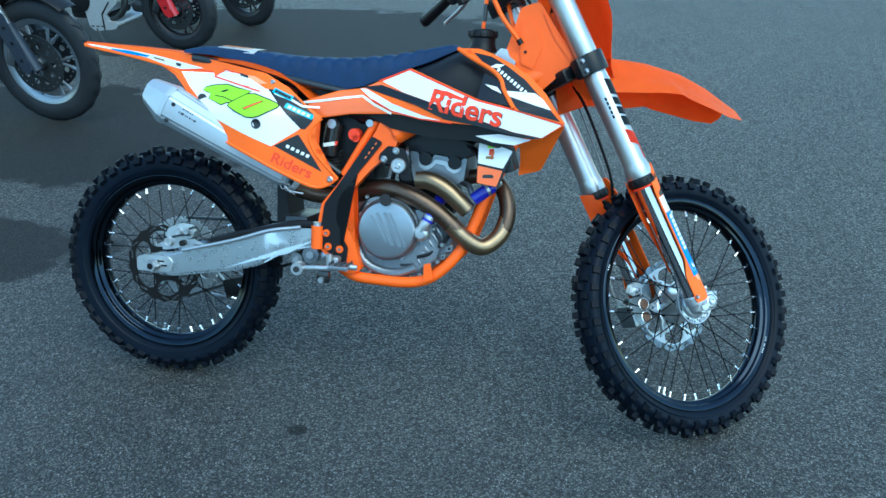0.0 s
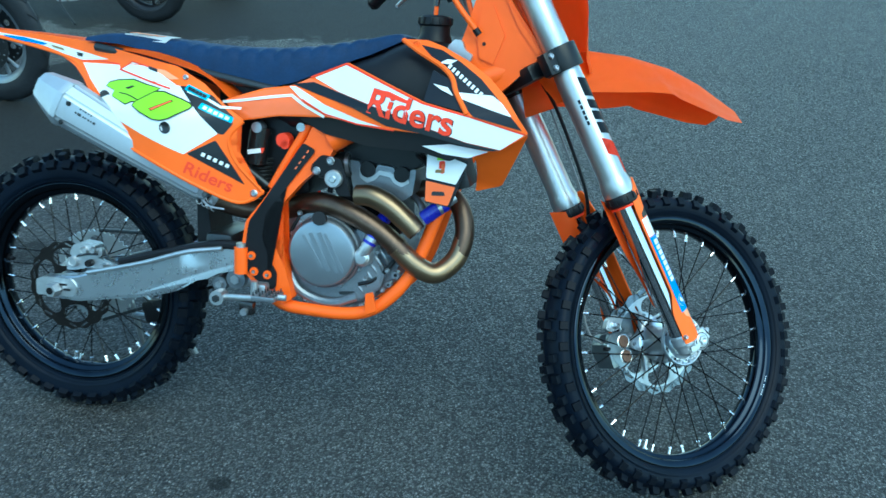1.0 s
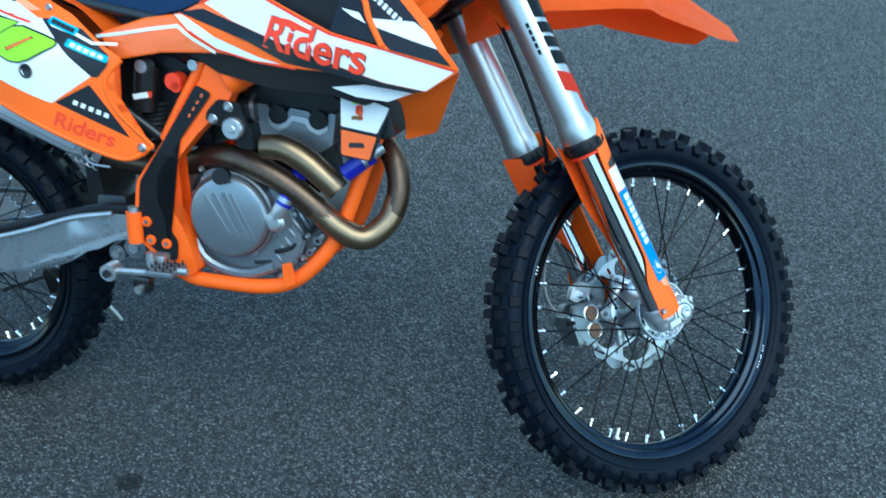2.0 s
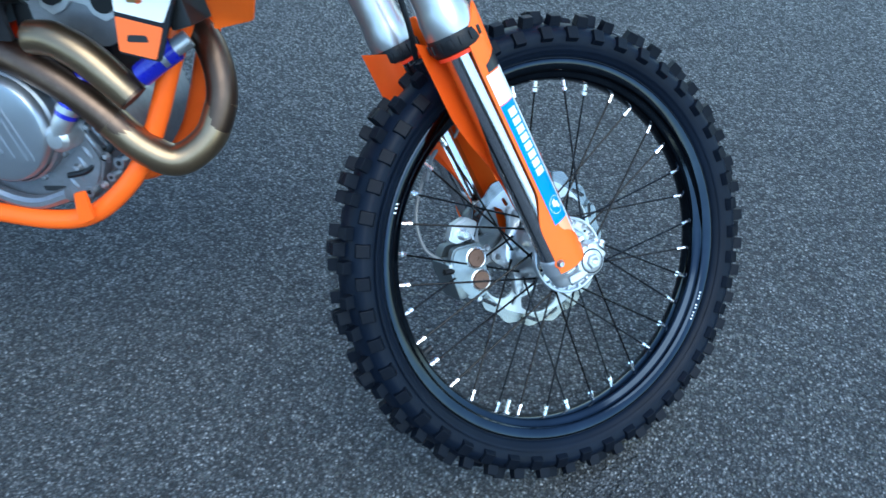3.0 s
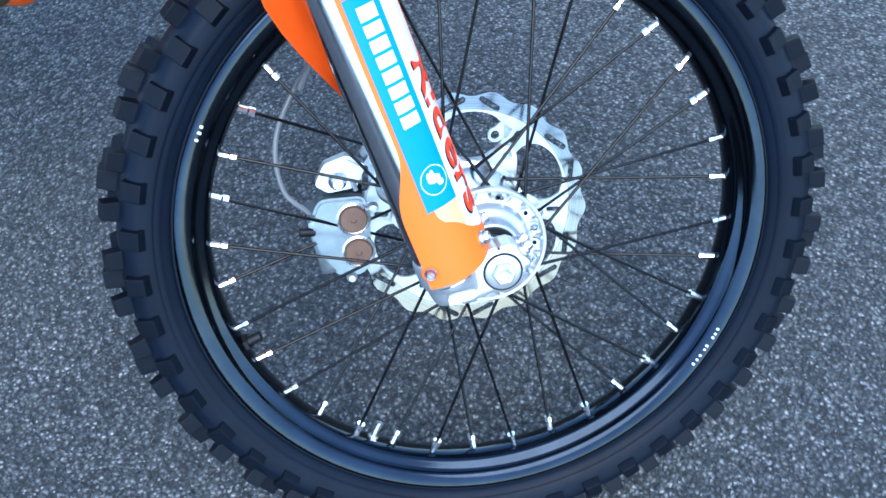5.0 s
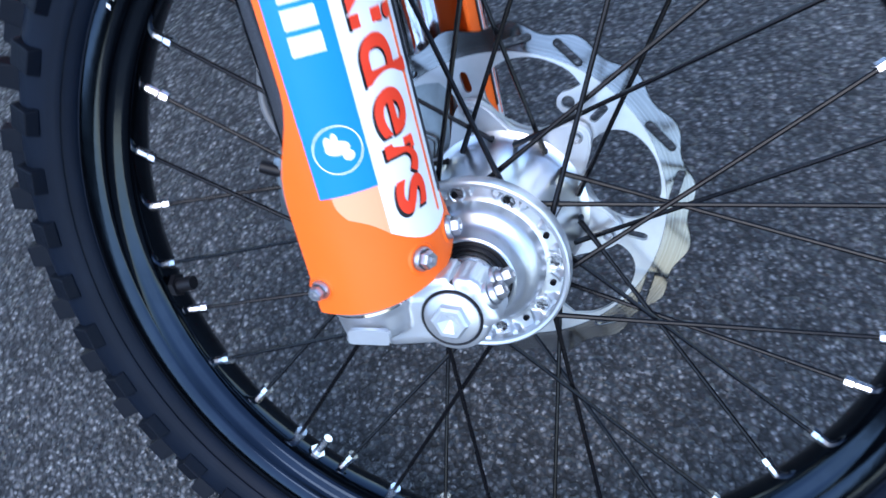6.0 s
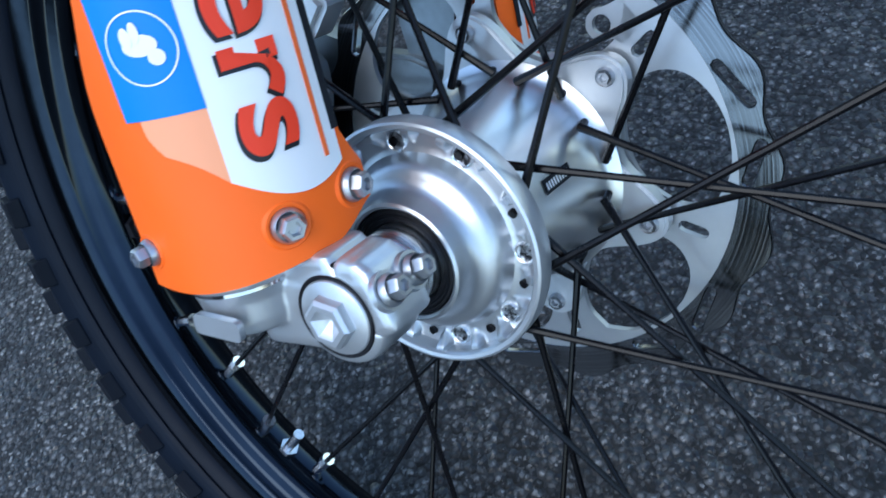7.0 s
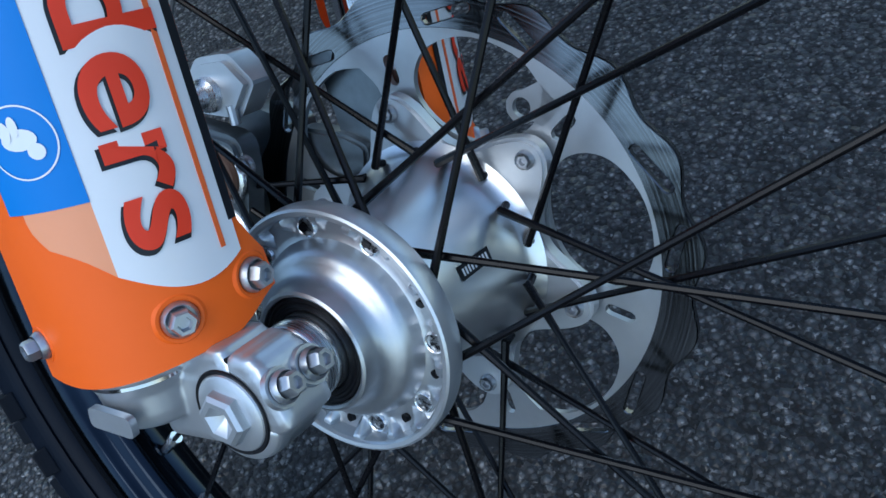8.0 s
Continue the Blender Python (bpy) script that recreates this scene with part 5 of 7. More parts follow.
def build_seat():
    top = [(0.075, 0.958), (0.130, 0.968), (0.200, 0.968), (0.265, 0.963), (0.364, 0.952), (0.450, 0.949), (0.526, 0.950), (0.600, 0.955), (0.683, 0.966), (0.760, 0.982), (0.825, 0.996), (0.850, 0.990)]
    low = [(0.075, 0.948), (0.160, 0.944), (0.265, 0.926), (0.381, 0.896), (0.479, 0.867), (0.544, 0.864), (0.607, 0.880), (0.715, 0.926), (0.776, 0.949), (0.850, 0.983)]
    T = [(p.x, p.z) for p in smooth_path([(a, 0, b) for a, b in top], 22)]

    def lower(x):
        for (a, b), (c, d) in zip(low, low[1:]):
            if a <= x <= c:
                return b + (d - b) * (x - a) / (c - a)
        return low[-1][1]
    bm, rows = bmesh.new(), []
    for x, z in T:
        w = 0.060 + 0.018 * sstep((x - 0.15) / 0.3) - 0.030 * sstep((x - 0.55) / 0.3)
        h = max(0.004, z - lower(x))
        rib = 0.0065 * (abs(math.sin((x - 0.30) * math.pi / 0.042)) - 0.5) if 0.30 < x < 0.762 else 0.0
        row = []
        for s in (-1.0, -1.02, -0.99, -0.93, -0.82, -0.6, -0.3, 0.0, 0.3, 0.6, 0.82, 0.93, 0.99, 1.02, 1.0):
            a = abs(s)
            k = len(row)
            f = (0.0, 0.3, 0.62, 0.83, 0.94, 0.985, 1.0, 1.0)[min(k, 14 - k)]
            row.append(bm.verts.new((x, s * w * (1.0 + 0.10 * (1 - f)), z - h * (1 - f) + rib * f)))
        rows.append(row)
    for p, q in zip(rows, rows[1:]):
        for j in range(14):
            bm.faces.new((p[j], q[j], q[j + 1], p[j + 1]))
    bm.faces.new(rows[0]), bm.faces.new(rows[-1])
    bmesh.ops.recalc_face_normals(bm, faces=bm.faces)
    seat = part("seat", bm, "seat", bike, "navy blue ribbed gripper seat cover", None, 60)

    def side(x, z):
        w = 0.060 + 0.018 * sstep((x - 0.15) / 0.3)
        return -w * 0.96
    sb = bmesh.new()
    cols = []
    for i in range(13):
        x = 0.172 + 0.120 * i / 12
        w = 0.060 + 0.018 * sstep((x - 0.15) / 0.3)
        zt = 0.9695 - max(0, x - 0.2) * 0.07
        cols.append([sb.verts.new((x + (0.014 if k == 2 else -0.010 if k == 0 else 0), -w * s, zt - d)) for k, (s, d) in enumerate(((0.99, 0.012), (0.84, 0.0012), (0.50, -0.0012), (0.1, -0.0016)))])
    for p, q in zip(cols, cols[1:]):
        for j in range(3):
            sb.faces.new((p[j], p[j + 1], q[j + 1], q[j]))
    bmesh.ops.solidify(sb, geom=list(sb.faces), thickness=0.0006)
    bmesh.ops.recalc_face_normals(sb, faces=sb.faces)
    part("seat_sticker", sb, "white", seat, "white patch with orange shapes")
    for i in range(4):
        sq = block((0.016, 0.020, 0.0012), (0.195 + 0.022 * i, -0.047, 0.9715 - 0.0018 * i), 0.0)
        part("sticker_shape", sq, "d_pale", seat)
    base = plate([(0.24, 0.920), (0.300, 0.912), (0.381, 0.890), (0.479, 0.866), (0.600, 0.868), (0.640, 0.850), (0.480, 0.815), (0.400, 0.862), (0.30, 0.898)], 0.12, None, 0, 0.004)
    base.transform(Matrix.Translation((0, -0.060, 0)))
    part("seat_base", base, "black", bike, "black plastic seat base")


def build_tank_and_shrouds():
    # tank body
    bm, rows = bmesh.new(), []
    for x, zt, zb, w in ((0.56, 0.870, 0.800, 0.085), (0.64, 0.900, 0.790, 0.100), (0.72, 0.925, 0.785, 0.112), (0.80, 0.955, 0.785, 0.118), (0.86, 0.985, 0.785, 0.112), (0.93, 0.985, 0.790, 0.100), (1.00, 0.950, 0.800, 0.085), (1.06, 0.880, 0.810, 0.06)):
        row = []
        for s, f in ((-1, 0), (-1.04, 0.35), (-0.98, 0.65), (-0.80, 0.88), (-0.45, 0.98), (0, 1), (0.45, 0.98), (0.80, 0.88), (0.98, 0.65), (1.04, 0.35), (1, 0)):
            row.append(bm.verts.new((x, s * w, zb + (zt - zb) * f)))
        rows.append(row)
    for p, q in zip(rows, rows[1:]):
        for j in range(10):
            bm.faces.new((p[j], q[j], q[j + 1], p[j + 1]))
        bm.faces.new((p[10], q[10], q[0], p[0]))
    bm.faces.new(rows[0]), bm.faces.new(rows[-1])
    bmesh.ops.recalc_face_normals(bm, faces=bm.faces)
    bmesh.ops.subdivide_edges(bm, edges=bm.edges, cuts=1, use_grid_fill=True, smooth=0.6)
    tank = part("fuel_tank", bm, "black", bike, "black plastic fuel tank with filler cap", None, 60)
    cap = spin_z([(0.0, 1.040), (0.030, 1.040), (0.036, 1.036), (0.038, 1.028), (0.038, 1.020), (0.034, 1.016), (0.034, 1.000), (0.046, 0.972), (0.055, 0.950)], 32, (0.905, 0.0))
    for k in range(12):
        a = 2 * math.pi * k / 12
        join(cap, block((0.004, 0.006, 0.014), (0.905 + 0.0385 * math.cos(a), 0.0385 * math.sin(a), 1.028), 0.001, Matrix.Rotation(a, 4, "Z")))
    part("filler_cap", cap, "black", tank, "black knurled filler cap")
    part("vent_hose", tube([(0.905, 0, 1.040), (0.906, 0.0, 1.060)], 0.005, 10, 3), "frame", tank, "orange breather hose")
    part("vent_hose", tube([(0.906, 0, 1.060), (0.909, 0.002, 1.105)], 0.0065, 12, 3), "gloss_black", tank)
    part("vent_hose", tube([(0.909, 0.002, 1.105), (0.912, 0.01, 1.150), (0.93, 0.03, 1.175), (0.952, 0.03, 1.140), (0.982, 0.0, 1.060), (1.002, -0.01, 1.015)], 0.0055, 10, 8), "frame", tank, "orange breather hose")
    # shroud with its stickers
    out = [(0.452, 0.834), (0.542, 0.864), (0.606, 0.873), (0.735, 0.930), (0.933, 0.860), (1.027, 0.841), (1.152, 0.809), (1.093, 0.771), (1.024, 0.778), (0.930, 0.797), (0.824, 0.800), (0.710, 0.812), (0.579, 0.805), (0.484, 0.788)]
    sh = part("radiator_shroud", plate(out, 0.004, f_shroud, 0.015, 0.006), "orange", bike, "orange shroud with white, black and red stickers", None, 40)
    sticker("white_field", [(0.660, 0.893), (0.738, 0.926), (0.930, 0.858), (1.027, 0.839), (1.146, 0.809), (1.098, 0.775), (1.026, 0.786), (0.895, 0.824), (0.800, 0.849), (0.729, 0.867)], f_shroud, "white", sh, 0.0012, 0.003, "white vinyl sticker field")
    sticker("orange_arrow", [(0.648, 0.892), (0.612, 0.874), (0.700, 0.858), (0.742, 0.852), (0.725, 0.868)], f_shroud, "d_orange", sh, 0.0014)
    sticker("black_flash", [(0.606, 0.877), (0.660, 0.884), (0.729, 0.866), (0.800, 0.848), (0.895, 0.823), (1.026, 0.785), (1.098, 0.774), (1.075, 0.771), (1.024, 0.778), (0.930, 0.797), (0.850, 0.806), (0.766, 0.838), (0.672, 0.860)], f_shroud, "d_black", sh, 0.0018)
    sticker("white_dart", [(0.600, 0.872), (0.618, 0.872), (0.700, 0.838), (0.790, 0.812), (0.840, 0.803), (0.760, 0.806), (0.700, 0.816), (0.640, 0.845)], f_shroud, "white", sh, 0.0022)
    sticker("orange_knee", [(0.460, 0.832), (0.542, 0.860), (0.597, 0.869), (0.640, 0.842), (0.690, 0.815), (0.582, 0.808), (0.488, 0.792)], f_shroud, "d_orange", sh, 0.0014)
    line_sticker("white_line", [(0.448, 0.829), (0.500, 0.836), (0.560, 0.846), (0.612, 0.853), (0.650, 0.832), (0.698, 0.812)], 0.006, f_shroud, "white", sh, 0.0024)
    line_sticker("red_line", [(0.650, 0.8935), (0.732, 0.927), (0.930, 0.858), (1.027, 0.839), (1.146, 0.809)], 0.004, f_shroud, "red", sh, 0.0022)
    line_sticker("red_line", [(0.640, 0.846), (0.700, 0.818), (0.780, 0.804), (0.870, 0.798)], 0.003, f_shroud, "red", sh, 0.0030)
    letters("Riders", 0.9040, 0.8370, 0.196, 0.054, -10.5, f_shroud, "d_black", sh, 0.0018, 0.0, 0.0030)
    letters("Riders", 0.9030, 0.8375, 0.194, 0.052, -10.5, f_shroud, "red", sh, 0.0024, 0.0, 0.0022, "bold red lettering")
    sticker("red_roof", [(0.815, 0.879), (0.850, 0.876), (0.905, 0.858), (0.902, 0.853), (0.850, 0.864), (0.822, 0.868)], f_shroud, "red", sh, 0.0024)
    # upper vane with the window over the tank
    up = [(0.858, 0.985), (0.918, 0.985), (0.956, 0.973), (1.012, 0.947), (1.061, 0.916), (1.100, 0.880), (1.154, 0.809), (1.027, 0.840), (0.996, 0.884), (0.984, 0.909), (0.958, 0.931), (0.904, 0.958)]
    vane = part("shroud_vane", plate(up, 0.004, lambda x, z: f_shroud(x, z) - 0.003, 0.03, 0.006), "orange", sh, "orange vane with black and white stickers", None, 40)
    fv = lambda x, z: f_shroud(x, z) - 0.003
    sticker("vane_black", [(0.905, 0.975), (0.954, 0.966), (1.000, 0.942), (1.045, 0.912), (1.088, 0.872), (1.140, 0.816), (1.040, 0.838), (1.008, 0.866), (0.994, 0.900), (0.981, 0.916), (0.940, 0.946)], fv, "d_black", vane, 0.0012)
    sticker("vane_white", [(0.999, 0.884), (1.073, 0.881), (1.094, 0.867), (1.117, 0.842), (1.074, 0.853), (1.008, 0.872)], fv, "white", vane, 0.0020)
    for k in range(9):
        a = radians(-36)
        x, z = 0.976 + 0.0090 * k, 0.934 - 0.0064 * k
        sticker("sticker_bar", [(x + c * 0.0032 * math.cos(a) - s * 0.0045 * math.sin(a), z + c * 0.0032 * math.sin(a) + s * 0.0045 * math.cos(a)) for c, s in ((-1, -1), (1, -1), (1, 1), (-1, 1))], fv, "white", vane, 0.0020, 0.0)
    sticker("sticker_bar", [(0.952, 0.940), (0.968, 0.948), (0.990, 0.947), (0.975, 0.938)], fv, "white", vane, 0.0020, 0.0)
    # printed skin seen through the vane's window
    part("window_sticker", plate([(0.945, 0.898), (0.978, 0.892), (0.992, 0.876), (0.966, 0.886)], 0.0006, f_shroud, 0.02, 0.002, 0.002), "white", sh)
    part("window_skin", plate([(0.940, 0.925), (0.985, 0.905), (1.020, 0.846), (0.930, 0.862)], 0.002, lambda x, z: f_shroud(x, z) + 0.001, 0.03, 0.003), "d_black", sh)
    line = [(0.862, 0.983), (0.904, 0.960), (0.960, 0.932), (0.985, 0.910), (0.997, 0.884), (1.026, 0.842)]
    part("vane_edge", tube([(x, fv(x, z) - 0.001, z) for x, z in line], 0.0055, 8, 6), "orange", sh)
    for x, z in ((0.895, 0.975),):
        b = hexbolt(0.006, 0.004, 1.5)
        b.transform(Matrix.Translation((x, fv(x, z), z)))
        part("shroud_bolt", b, "orange", sh)
    # black inner skin and lower tail of the shroud
    low = [(0.600, 0.812), (0.700, 0.812), (0.824, 0.803), (0.940, 0.797), (1.060, 0.775), (0.990, 0.742), (0.930, 0.756), (0.799, 0.757), (0.692, 0.773)]
    part("shroud_inner", plate(low, 0.006, lambda x, z: f_shroud(x, z) + 0.020, 0.04, 0.006), "black", bike, "black plastic inner shroud", None, 40)
    sticker_low = plate([(0.930, 0.770), (0.990, 0.778), (1.072, 0.768), (1.030, 0.752), (0.975, 0.757)], 0.001, lambda x, z: f_shroud(x, z) + 0.016, 0.04, 0.003)
    part("shroud_inner_sticker", sticker_low, "white", sh)
    # left shroud, whose orange inside shows
    left = [(0.735, 0.929), (0.86, 0.986), (0.92, 0.983), (1.005, 0.949), (1.09, 0.890), (1.130, 0.815), (1.060, 0.790), (1.000, 0.780), (0.93, 0.80), (0.70, 0.82)]
    part("radiator_shroud", plate(left, 0.005, lambda x, z: -f_shroud(x, z) - 0.030, 0.03, 0.01), "orange", bike, "orange plastic shroud seen from inside", None, 40)
    wing = plate([(1.020, 0.772), (1.042, 0.736), (1.032, 0.668), (1.090, 0.685), (1.152, 0.808), (1.092, 0.772)], 0.004, lambda x, z: -0.095 - max(0, z - 0.68) * 0.88, 0.015, 0.006)
    part("shroud_wing", wing, "orange", sh, "orange wing folded in under the shroud", None, 40)
    # radiator and its guard panel
    rad = block((0.030, 0.100, 0.200), (0.985, -0.098, 0.775), 0.004, Matrix.Rotation(radians(-18), 4, "Y"))
    r = part("radiator", rad, "dark_metal", bike, "dark finned radiator")
    for k in range(12):
        fin = block((0.034, 0.092, 0.003), (0.985, -0.098, 0.690 + 0.0145 * k), 0.0, Matrix.Rotation(radians(-18), 4, "Y"))
        for v in fin.verts:
            v.co.x += (v.co.z - 0.765) * -0.32
        part("radiator_fin", fin, "black", r)
    g = plate([(0.935, 0.780), (1.026, 0.740), (0.991, 0.640), (0.935, 0.647)], 0.004, None, 0, 0.004)
    g.transform(Matrix.Translation((0, -0.165, 0)))
    gp = part("radiator_panel", g, "d_black", bike, "printed radiator side panel in white and orange")
    flat = lambda x, z: -0.165
    sticker("white_half", [(0.937, 0.758), (0.957, 0.757), (1.023, 0.735), (1.001, 0.690), (0.936, 0.700)], flat, "white", gp, 0.0008)
    sticker("orange_half", [(0.936, 0.694), (1.000, 0.684), (0.986, 0.643), (0.936, 0.650)], flat, "d_orange", gp, 0.0008)
    for x, z, a, b, mt in ((0.968, 0.744, 0.010, 0.005, "lime"), (0.970, 0.730, 0.007, 0.009, "red"), (0.966, 0.716, 0.011, 0.004, "gold"), (0.972, 0.722, 0.004, 0.012, "d_orange"), (0.964, 0.668, 0.015, 0.005, "dark_metal")):
        sticker("printed_shape", [(x - a, z - b), (x + a, z - b * 0.7), (x + a * 0.8, z + b), (x - a * 0.9, z + b * 0.8)], flat, mt, gp, 0.0016)


def build_frame():
    spar = [(0.728, 0.779), (0.660, 0.790), (0.648, 0.760), (0.600, 0.690), (0.553, 0.620), (0.506, 0.561), (0.496, 0.500), (0.500, 0.440), (0.545, 0.398), (0.590, 0.372), (0.622, 0.385), (0.612, 0.425), (0.600, 0.470), (0.566, 0.530), (0.572, 0.580), (0.640, 0.660), (0.700, 0.715)]
    fr = part("frame_spar", plate(spar, 0.034, lambda x, z: -0.125 + max(0, z - 0.62) * 0.10, 0.05, 0.010), "frame", bike, "orange powder-coated frame spar", None, 40)
    part("frame_spar", plate(spar, 0.034, lambda x, z: 0.091 - max(0, z - 0.62) * 0.10, 0.05, 0.010), "frame", bike, "orange powder-coated frame spar", None, 40)
    fs = lambda x, z: -0.125 + max(0, z - 0.62) * 0.10
    sticker("frame_guard", [(0.672, 0.735), (0.640, 0.750), (0.560, 0.625), (0.516, 0.562), (0.507, 0.500), (0.510, 0.445), (0.560, 0.405), (0.582, 0.408), (0.586, 0.446), (0.566, 0.478), (0.548, 0.528), (0.556, 0.580), (0.612, 0.655)], fs, "black", fr, 0.0045, 0.008, "black grip-tape frame guard")
    for x, z in ((0.523, 0.482), (0.529, 0.445), (0.562, 0.440)):
        b = lathe([(0.0, -0.002), (0.004, -0.002), (0.0045, -0.004), (0.0095, -0.004), (0.0105, 0.0)], 20)
        b.transform(Matrix.Translation((x, fs(x, z) - 0.005, z)))
        part("frame_boss", b, "frame", fr, "orange frame plug")
        b = hexbolt(0.0035, 0.003, 1.2)
        b.transform(Matrix.Translation((x, fs(x, z) - 0.008, z)))
        part("frame_bolt", b, "bolt", fr)
    part("upper_spar", tube([(0.700, -0.098, 0.755, 0.026), (0.80, -0.085, 0.815, 0.027), (0.95, -0.06, 0.875, 0.028), (1.075, -0.030, 0.930, 0.030)], 0.027, 12, 6), "frame", fr)
    part("upper_spar", tube([(0.700, 0.098, 0.755, 0.026), (0.80, 0.085, 0.815, 0.027), (0.95, 0.06, 0.875, 0.028), (1.075, 0.030, 0.930, 0.030)], 0.027, 12, 6), "frame", fr)
    part("head_tube", rod((1.128, 0, 0.925), (1.062, 0, 1.075), 0.034, 24), "frame", fr)
    # stamped gusset round the steering head, with a raised field and a bolt
    gs = part("head_gusset", plate([(1.010, 1.093), (1.035, 1.103), (1.059, 1.109), (1.097, 1.052), (1.146, 0.987), (1.157, 0.968), (1.120, 0.930), (1.078, 0.890), (1.040, 0.860), (0.975, 0.900), (0.975, 0.978), (0.992, 1.030)], 0.114, lambda x, z: -0.060, 0, 0.010), "frame", fr, "orange stamped steering head gusset", None, 40)
    for pts, lift in (([(1.016, 1.060), (1.044, 1.066), (1.074, 1.001), (1.051, 0.938), (1.017, 0.950), (1.008, 1.006)], 0.0040), ([(1.020, 1.046), (1.036, 1.050), (1.060, 1.000), (1.044, 0.952), (1.021, 0.960), (1.015, 1.006)], 0.0015)):
        fld = plate(pts, 0.006, None, 0, 0.004)
        bmesh.ops.bevel(fld, geom=[e for e in fld.edges if e.is_manifold and e.calc_face_angle(0) > 1.2], offset=0.0025, segments=2, affect="EDGES")
        fld.transform(Matrix.Translation((0, -0.060 - lift, 0)))
        part("gusset_field", fld, "frame", gs)
    part("gusset_rib", plate([(1.066, 1.085), (1.074, 1.074), (1.150, 0.972), (1.143, 0.965), (1.100, 1.020)], 0.005, lambda x, z: -0.0640, 0, 0.003), "frame", gs)
    b = lathe([(0.0, -0.002), (0.0035, -0.002), (0.0040, 0.0)], 14)
    b.transform(Matrix.Translation((1.028, -0.0652, 0.983)))
    part("gusset_hole", b, "black", gs)
    hose = part("breather_hose", tube([(0.925, -0.070, 1.140), (0.942, -0.078, 1.110), (0.965, -0.084, 1.069), (0.990, -0.085, 1.037), (1.013, -0.082, 1.009)], 0.0062, 12, 6), "frame", fr, "orange breather hose with a black end")
    part("hose_end", rod((1.010, -0.0825, 1.013), (1.019, -0.081, 1.001), 0.0074, 12), "black", hose)
    part("tank_bracket", plate([(0.950, 0.972), (0.966, 0.990), (0.982, 0.988), (0.990, 0.968), (1.006, 0.958), (1.002, 0.944), (0.970, 0.950)], 0.024, lambda x, z: -0.078, 0, 0.004), "cast", fr, "small silver tank bracket")
    part("subframe_strut", tube([(0.648, -0.085, 0.795), (0.600, -0.095, 0.712), (0.560, -0.1, 0.640)], 0.0105, 12, 4), "frame", fr)
    part("subframe_rail", tube([(0.655, -0.08, 0.845), (0.50, -0.085, 0.870), (0.30, -0.075, 0.905), (0.10, -0.06, 0.935)], 0.010, 12, 4), "dark_metal", fr)
    part("subframe_lower", tube([(0.545, -0.085, 0.640), (0.40, -0.085, 0.740), (0.25, -0.075, 0.860)], 0.010, 12, 4), "dark_metal", fr)
    for s in (-1, 1):
        cr = tube([(0.560, s * 0.105, 0.385), (0.600, s * 0.103, 0.364), (0.660, s * 0.100, 0.358), (0.740, s * 0.098, 0.357), (0.800, s * 0.094, 0.370), (0.850, s * 0.086, 0.408), (0.890, s * 0.074, 0.462), (0.918, s * 0.064, 0.530), (0.945, s * 0.056, 0.610), (0.990, s * 0.040, 0.720), (1.060, s * 0.018, 0.850)], 0.0150, 14, 6)
        part("cradle_tube", cr, "frame", fr, "orange cradle tube")
    part("cradle_bracket", plate([(0.795, 0.365), (0.822, 0.378), (0.812, 0.420), (0.795, 0.415)], 0.006, lambda x, z: -0.118, 0, 0.003), "frame", fr)
    part("pivot_boss", rod((0.497, -0.130, 0.500), (0.497, -0.130, 0.438), 0.016, 16), "frame", fr)
    part("pivot_cap", rod((0.497, -0.130, 0.500), (0.497, -0.130, 0.510), 0.011, 16), "bolt", fr)
    # mount plate on the head
    mp = plate([(0.690, 0.728), (0.735, 0.722), (0.742, 0.700), (0.760, 0.640), (0.730, 0.640), (0.716, 0.672), (0.690, 0.680), (0.665, 0.690), (0.668, 0.705)], 0.008, lambda x, z: -0.135, 0, 0.006)
    part("engine_mount", mp, "black", fr, "black engine mount plate")
    for x, z, r in ((0.712, 0.716, 0.0095), (0.680, 0.692, 0.0095)):
        b = hexbolt(r * 0.72, 0.005, 1.4)
        b.transform(Matrix.Translation((x, -0.136, z)))
        part("mount_bolt", b, "bolt", fr)
    big = lathe([(0.0, -0.010), (0.006, -0.010), (0.008, -0.008), (0.017, -0.008), (0.020, -0.004), (0.020, 0.010)], 28)
    big.transform(Matrix.Translation((0.722, -0.142, 0.678)))
    part("mount_cap", big, "cast", fr, "round silver engine bolt cap")


